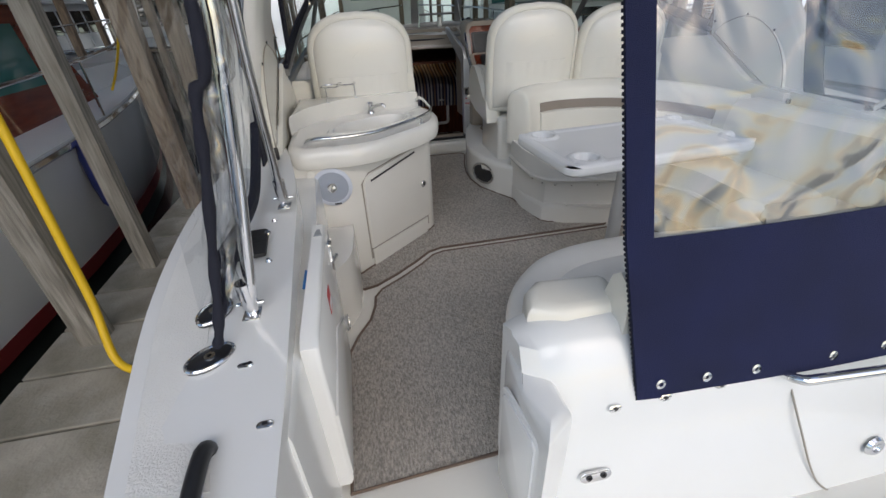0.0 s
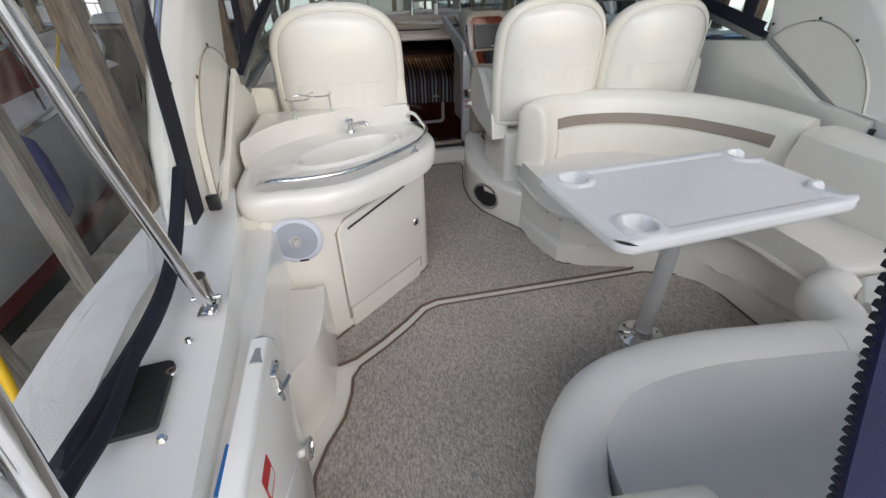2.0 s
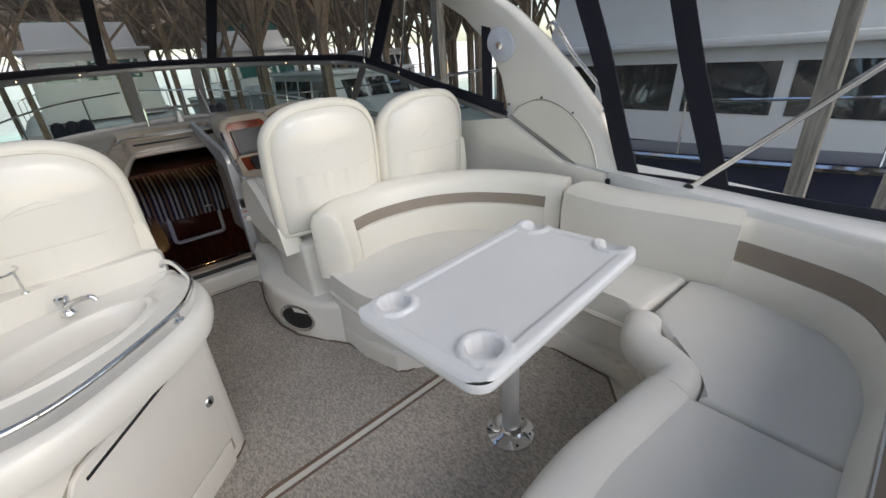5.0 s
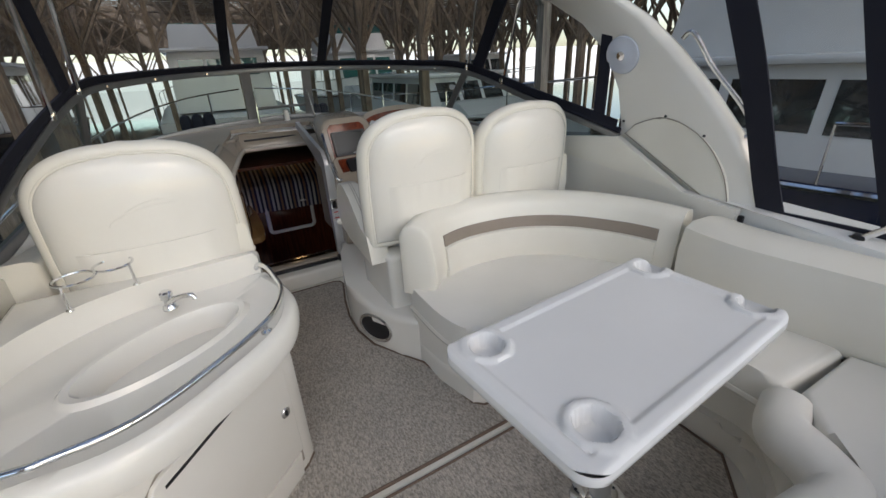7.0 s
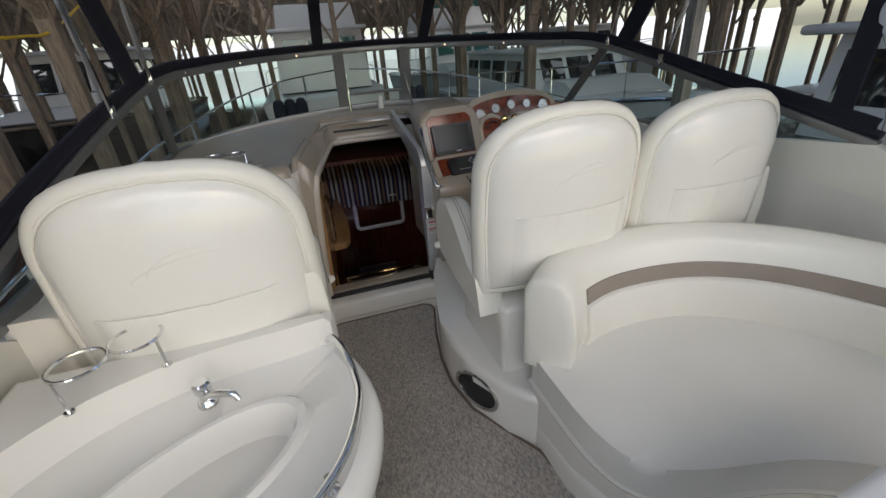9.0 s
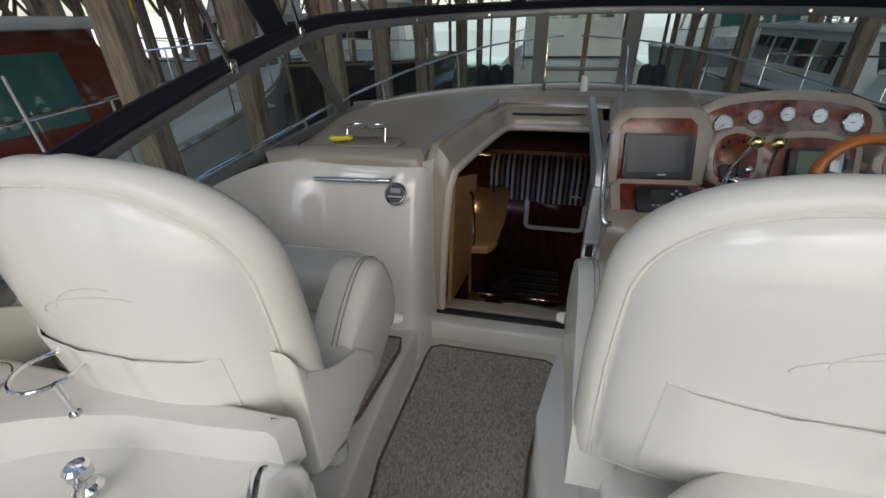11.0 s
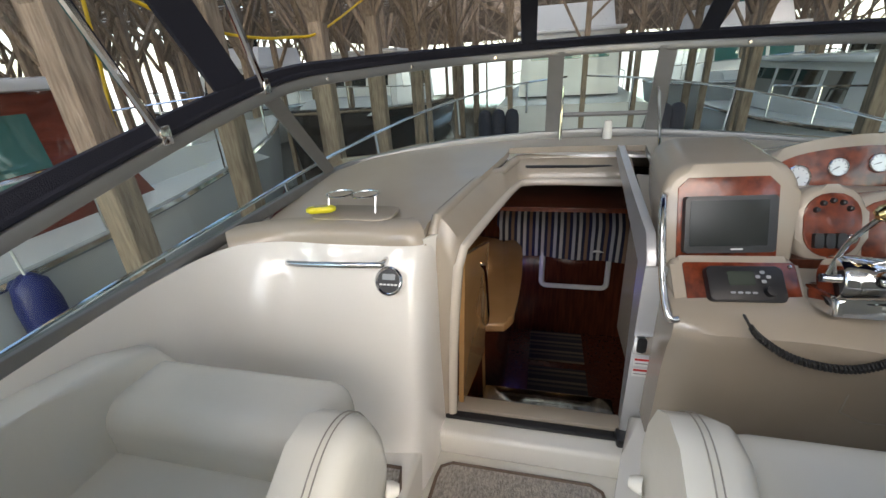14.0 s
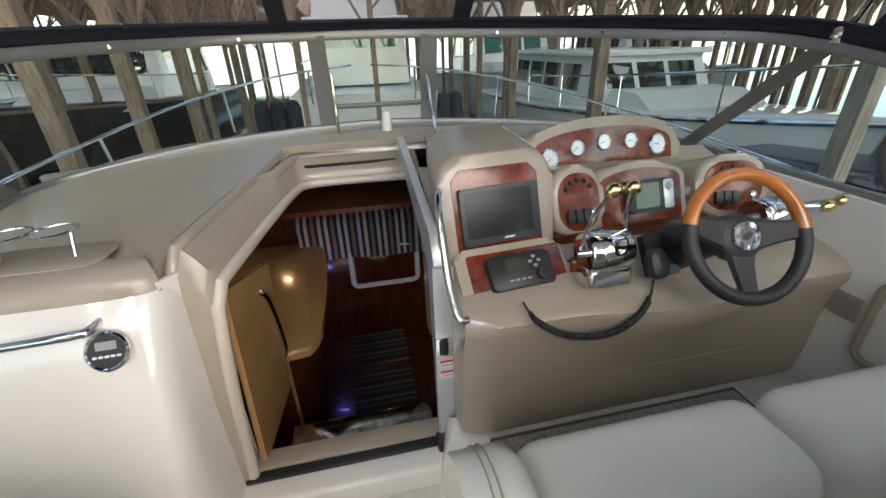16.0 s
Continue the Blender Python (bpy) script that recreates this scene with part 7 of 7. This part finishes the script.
for k in range(96):
    y = -2.6 + k * 1.11
    bmesh.ops.create_cube(bm2, size=1, matrix=Matrix.Translation((0, y, 5.62)) @ Matrix.Diagonal((66, 0.05, 0.12, 1)))
part("purlin", bm2, TIMBERDARK, rf, smooth=False)


# ---- neighbouring boats ----
def cruiser(name, label, at, turn, L=9.0, B=3.2, sheer=1.2, hull=None, house=None, glass=None, house_h=1.3, fly=False, stripe=None, rails=True):
    """A moored motor boat: flared hull, deck, house with windows, rails."""
    hull, house, glass = hull or HULLWHITE, house or HULLWHITE, glass or DARKGLASS
    t = thing(name, label, "boat", (at[0], at[1], -1.1))
    M = Matrix.Translation((at[0], at[1], -1.1)) @ Matrix.Rotation(radians(turn), 4, "Z")
    rows = []
    n = 14
    for k in range(n + 1):
        u = k / n
        w = B / 2 * (1 - max(0, (u - 0.45) / 0.55) ** 2.2) + 0.02
        y = L * (u - 0.5)
        zt = sheer + 0.45 * u ** 2
        rake = 0.0 if u < 0.5 else 0.5 * (u - 0.5) * 2
        rows.append([M @ V(x, y + rr, z) for x, rr, z in ((-w, rake, zt), (-w * 0.97, rake * 0.8, zt * 0.75), (-w * 0.86, rake * 0.3, 0.15), (-w * 0.6, 0, -0.2), (w * 0.6, 0, -0.2), (w * 0.86, rake * 0.3, 0.15), (w * 0.97, rake * 0.8, zt * 0.75), (w, rake, zt), (w * 0.9, rake * 0.97, zt + 0.03), (-w * 0.9, rake * 0.97, zt + 0.03))])
    part("hull", skin(rows), hull, t)
    # rubbing strake and stripe
    for s in (0, 7):
        part("rub_rail", tube([r[s] + V(0, 0, -0.05) for r in rows], 0.035, 6), CHROME if hull is not HULLBLACK else TIMBER, t)
    if stripe:
        for a, b in ((1, 2), (6, 5)):
            part("boot_stripe", skin([[r[a].lerp(r[b], q) + (r[a] - r[3]).normalized() * 0.012 for q in (0.82, 1.0)] + [r[a].lerp(r[b], 1.0), r[a].lerp(r[b], 0.82)] for r in rows]), stripe, t)
    z0 = sheer + 0.1
    y0, y1 = -L * 0.30, L * 0.16
    hw = B * 0.38
    def hb(xa, ya, yb, za, zb, rake):
        return moved(skin([[V(-xa, ya, za), V(xa, ya, za), V(xa, yb, za), V(-xa, yb, za)], [V(-xa * 0.92, ya + 0.1, zb), V(xa * 0.92, ya + 0.1, zb), V(xa * 0.92, yb - rake, zb), V(-xa * 0.92, yb - rake, zb)]]), M)
    h = part("house", hb(hw, y0, y1, z0, z0 + house_h, 0.5), house, t)
    part("cabin_top", hb(hw * 0.9, y1 - 0.1, L * 0.34, z0, z0 + 0.40, 0.9), HULLWHITE, t)
    # windows: proud panes along both sides and the front
    nw = 4
    for s in (-1, 1):
        for k in range(nw):
            a = y0 + 0.2 + (y1 - y0 - 0.9) * k / nw
            b = a + (y1 - y0 - 0.9) / nw - 0.12
            xs = lambda z: s * (hw * (1 - 0.08 * (z - z0) / house_h) + 0.006)
            za, zb = z0 + house_h * 0.35, z0 + house_h * 0.86
            part("window", moved(skin([[V(xs(za), a, za), V(xs(za), b, za), V(xs(zb), b, zb), V(xs(zb), a, zb)], [V(xs(za) - s * 0.03, a, za), V(xs(za) - s * 0.03, b, za), V(xs(zb) - s * 0.03, b, zb), V(xs(zb) - s * 0.03, a, zb)]]), M), glass, h, smooth=False)
    for k in range(3):
        xa = -hw * 0.8 + hw * 1.6 * k / 3 + 0.05
        xb = xa + hw * 1.6 / 3 - 0.1
        yy = lambda z: y1 - 0.5 * (z - z0) / house_h + 0.008
        za, zb = z0 + house_h * 0.42, z0 + house_h * 0.88
        part("window", moved(skin([[V(xa, yy(za), za), V(xb, yy(za), za), V(xb, yy(zb), zb), V(xa, yy(zb), zb)], [V(xa, yy(za) - 0.03, za), V(xb, yy(za) - 0.03, za), V(xb, yy(zb) - 0.03, zb), V(xa, yy(zb) - 0.03, zb)]]), M), glass, h, smooth=False)
        yy2 = lambda z: y0 + 0.1 * (z - z0) / house_h - 0.008
        part("window", moved(skin([[V(xa, yy2(za), za - 0.3), V(xb, yy2(za), za - 0.3), V(xb, yy2(zb), zb), V(xa, yy2(zb), zb)], [V(xa, yy2(za) + 0.03, za - 0.3), V(xb, yy2(za) + 0.03, za - 0.3), V(xb, yy2(zb) + 0.03, zb), V(xa, yy2(zb) + 0.03, zb)]]), M), glass, h, smooth=False)
    part("roof", moved(box(-hw * 1.02, hw * 1.02, y0 - 0.25, y1 - 0.35, z0 + house_h, z0 + house_h + 0.10, 0.04, 2), M), HULLWHITE, t)
    if fly:
        part("flybridge", hb(hw * 0.85, y0 + 0.2, y1 - 0.9, z0 + house_h + 0.1, z0 + house_h + 0.75, 0.3), HULLWHITE, t)
        part("fly_screen", moved(box(-hw * 0.75, hw * 0.75, y1 - 1.25, y1 - 1.2, z0 + house_h + 0.7, z0 + house_h + 1.05), M), glass, t)
    if rails:
        for s in (-1, 1):
            pts = [rows[k][0 if s < 0 else 7] + V(0, 0, 0.55) for k in range(6, n + 1)]
            part("bow_rail", tube(pts, 0.016, 6), CHROME, t)
            for k in range(6, n + 1, 2):
                p = rows[k][0 if s < 0 else 7]
                part("stanchion", tube([p, p + V(0, 0, 0.55)], 0.012, 6), CHROME, t)
    return t


cruiser("motor_yacht", "old white motor yacht with a mahogany house and teal windows", (-5.3, 4.2), 0, 11.5, 3.9, 1.35, HULLWHITE, MAHOGANY, TEALGLASS, 1.1, False, BOOT)
cruiser("motor_yacht", "white motor yacht with a navy blue hull moored alongside", (6.3, 1.8), 180, 10.5, 3.6, 1.30, HULLNAVY, HULLWHITE, DARKGLASS, 1.0, True)
cruiser("motor_boat", "white express cruiser moored beside the starboard pier", (5.6, 11.2), 180, 9.0, 3.2, 1.25, HULLWHITE, HULLWHITE, DARKGLASS, 0.9, False, HULLBLACK)
cruiser("trawler_yacht", "dark hulled trawler yacht with a tall white wheelhouse", (-5.8, 17.0), 180, 10.0, 3.6, 1.3, HULLBLACK, HULLWHITE, DARKGLASS, 1.6, False)
cruiser("motor_yacht", "white flybridge yacht seen stern first across the water", (0.6, 19.5), 0, 10.0, 3.8, 1.4, HULLWHITE, HULLWHITE, TEALGLASS, 1.7, True)
cruiser("motor_yacht", "white flybridge yacht with green tinted windows", (6.2, 20.0), 180, 10.0, 3.7, 1.4, HULLWHITE, HULLWHITE, TEALGLASS, 1.6, True)
cruiser("motor_boat", "white cabin cruiser moored far across the shed", (11.5, 19.0), 180, 9.0, 3.4, 1.3, HULLWHITE, HULLWHITE, DARKGLASS, 1.4, False)
cruiser("motor_boat", "white cabin cruiser with a flybridge moored on the far side", (-11.5, 18.0), 180, 9.0, 3.4, 1.3, HULLWHITE, HULLWHITE, DARKGLASS, 1.4, True)
cruiser("motor_boat", "white cabin cruiser behind the navy yacht", (10.5, 3.5), 180, 9.0, 3.4, 1.3, HULLWHITE, HULLWHITE, DARKGLASS, 1.4, True)

hose = thing("dock_hose", "yellow shore hose hanging down the pier post", "hose", (-2.4, 2.1, -0.6))
part("hose", tube(spline([(-2.52, 2.52, 2.2), (-2.51, 2.48, 1.6), (-2.50, 2.45, 0.92), (-2.48, 2.36, 0.17), (-2.45, 2.28, -0.2), (-2.38, 2.12, -0.54), (-2.1, 2.0, -0.575)], 6), 0.024, 10), HOSE, hose)
cb = thing("shore_cable", "yellow shore power cable slung between the pier posts", "cable", (-2.7, 4.8, 2.2))
part("cable", tube(spline([(-2.68, 4.72, 2.25), (-2.70, 5.35, 1.96), (-2.70, 5.95, 1.83), (-2.70, 6.54, 1.79), (-2.70, 7.2, 1.82), (-2.70, 7.9, 1.92), (-2.70, 9.6, 2.5)], 6), 0.014, 8), HOSE, cb)
rp = thing("mooring_rope", "thin yellow rope hanging from the old yacht's roof", "rope", (-3.3, 5.3, 0.6))
part("rope", tube(spline([(-2.78, 5.05, 1.95), (-2.9, 5.1, 1.52), (-2.92, 5.08, 1.3), (-3.0, 5.13, 1.08), (-3.2, 5.28, 0.80), (-3.32, 5.3, 0.62)], 6), 0.012, 8), HOSE, rp)
fd = thing("fender", "dark blue fender hanging beside the old yacht", "fender", (-3.25, 4.0, -0.5))
part("body", lathe([(0.0, -0.40), (0.06, -0.38), (0.11, -0.30), (0.125, -0.1), (0.125, 0.15), (0.10, 0.30), (0.04, 0.36), (0.0, 0.36)], Matrix.Translation((-3.28, 4.4, 0.0))), FENDERBLUE, fd)
part("line", tube([V(-3.28, 4.4, 0.35), V(-3.35, 4.4, 1.2)], 0.01, 6), GEL, fd)
# added wall that glows, so the gaps between far posts read as bright sky
solo("far_shore", box(-150, 150, 110, 111, -1.2, 4.5), BACKDROP_GLOW, "plain glowing backdrop added for the bright daylight beyond the marina", "backdrop", kind="structure", smooth=False)

for k, x in enumerate((-0.50, -0.39, -0.28, 0.89, 0.99)):
    fn = thing("fender", "navy covered fender standing in a rack at the bow rail", "fender", (x, 6.3, 0.85), "bow fenders")
    part("body", lathe([(0.0, 0.0), (0.04, 0.01), (0.058, 0.05), (0.058, 0.19), (0.042, 0.235), (0.012, 0.25), (0.0, 0.25)], Matrix.Translation((x, 6.3 + 0.02 * k, 0.845))), NAVYDARK, fn)
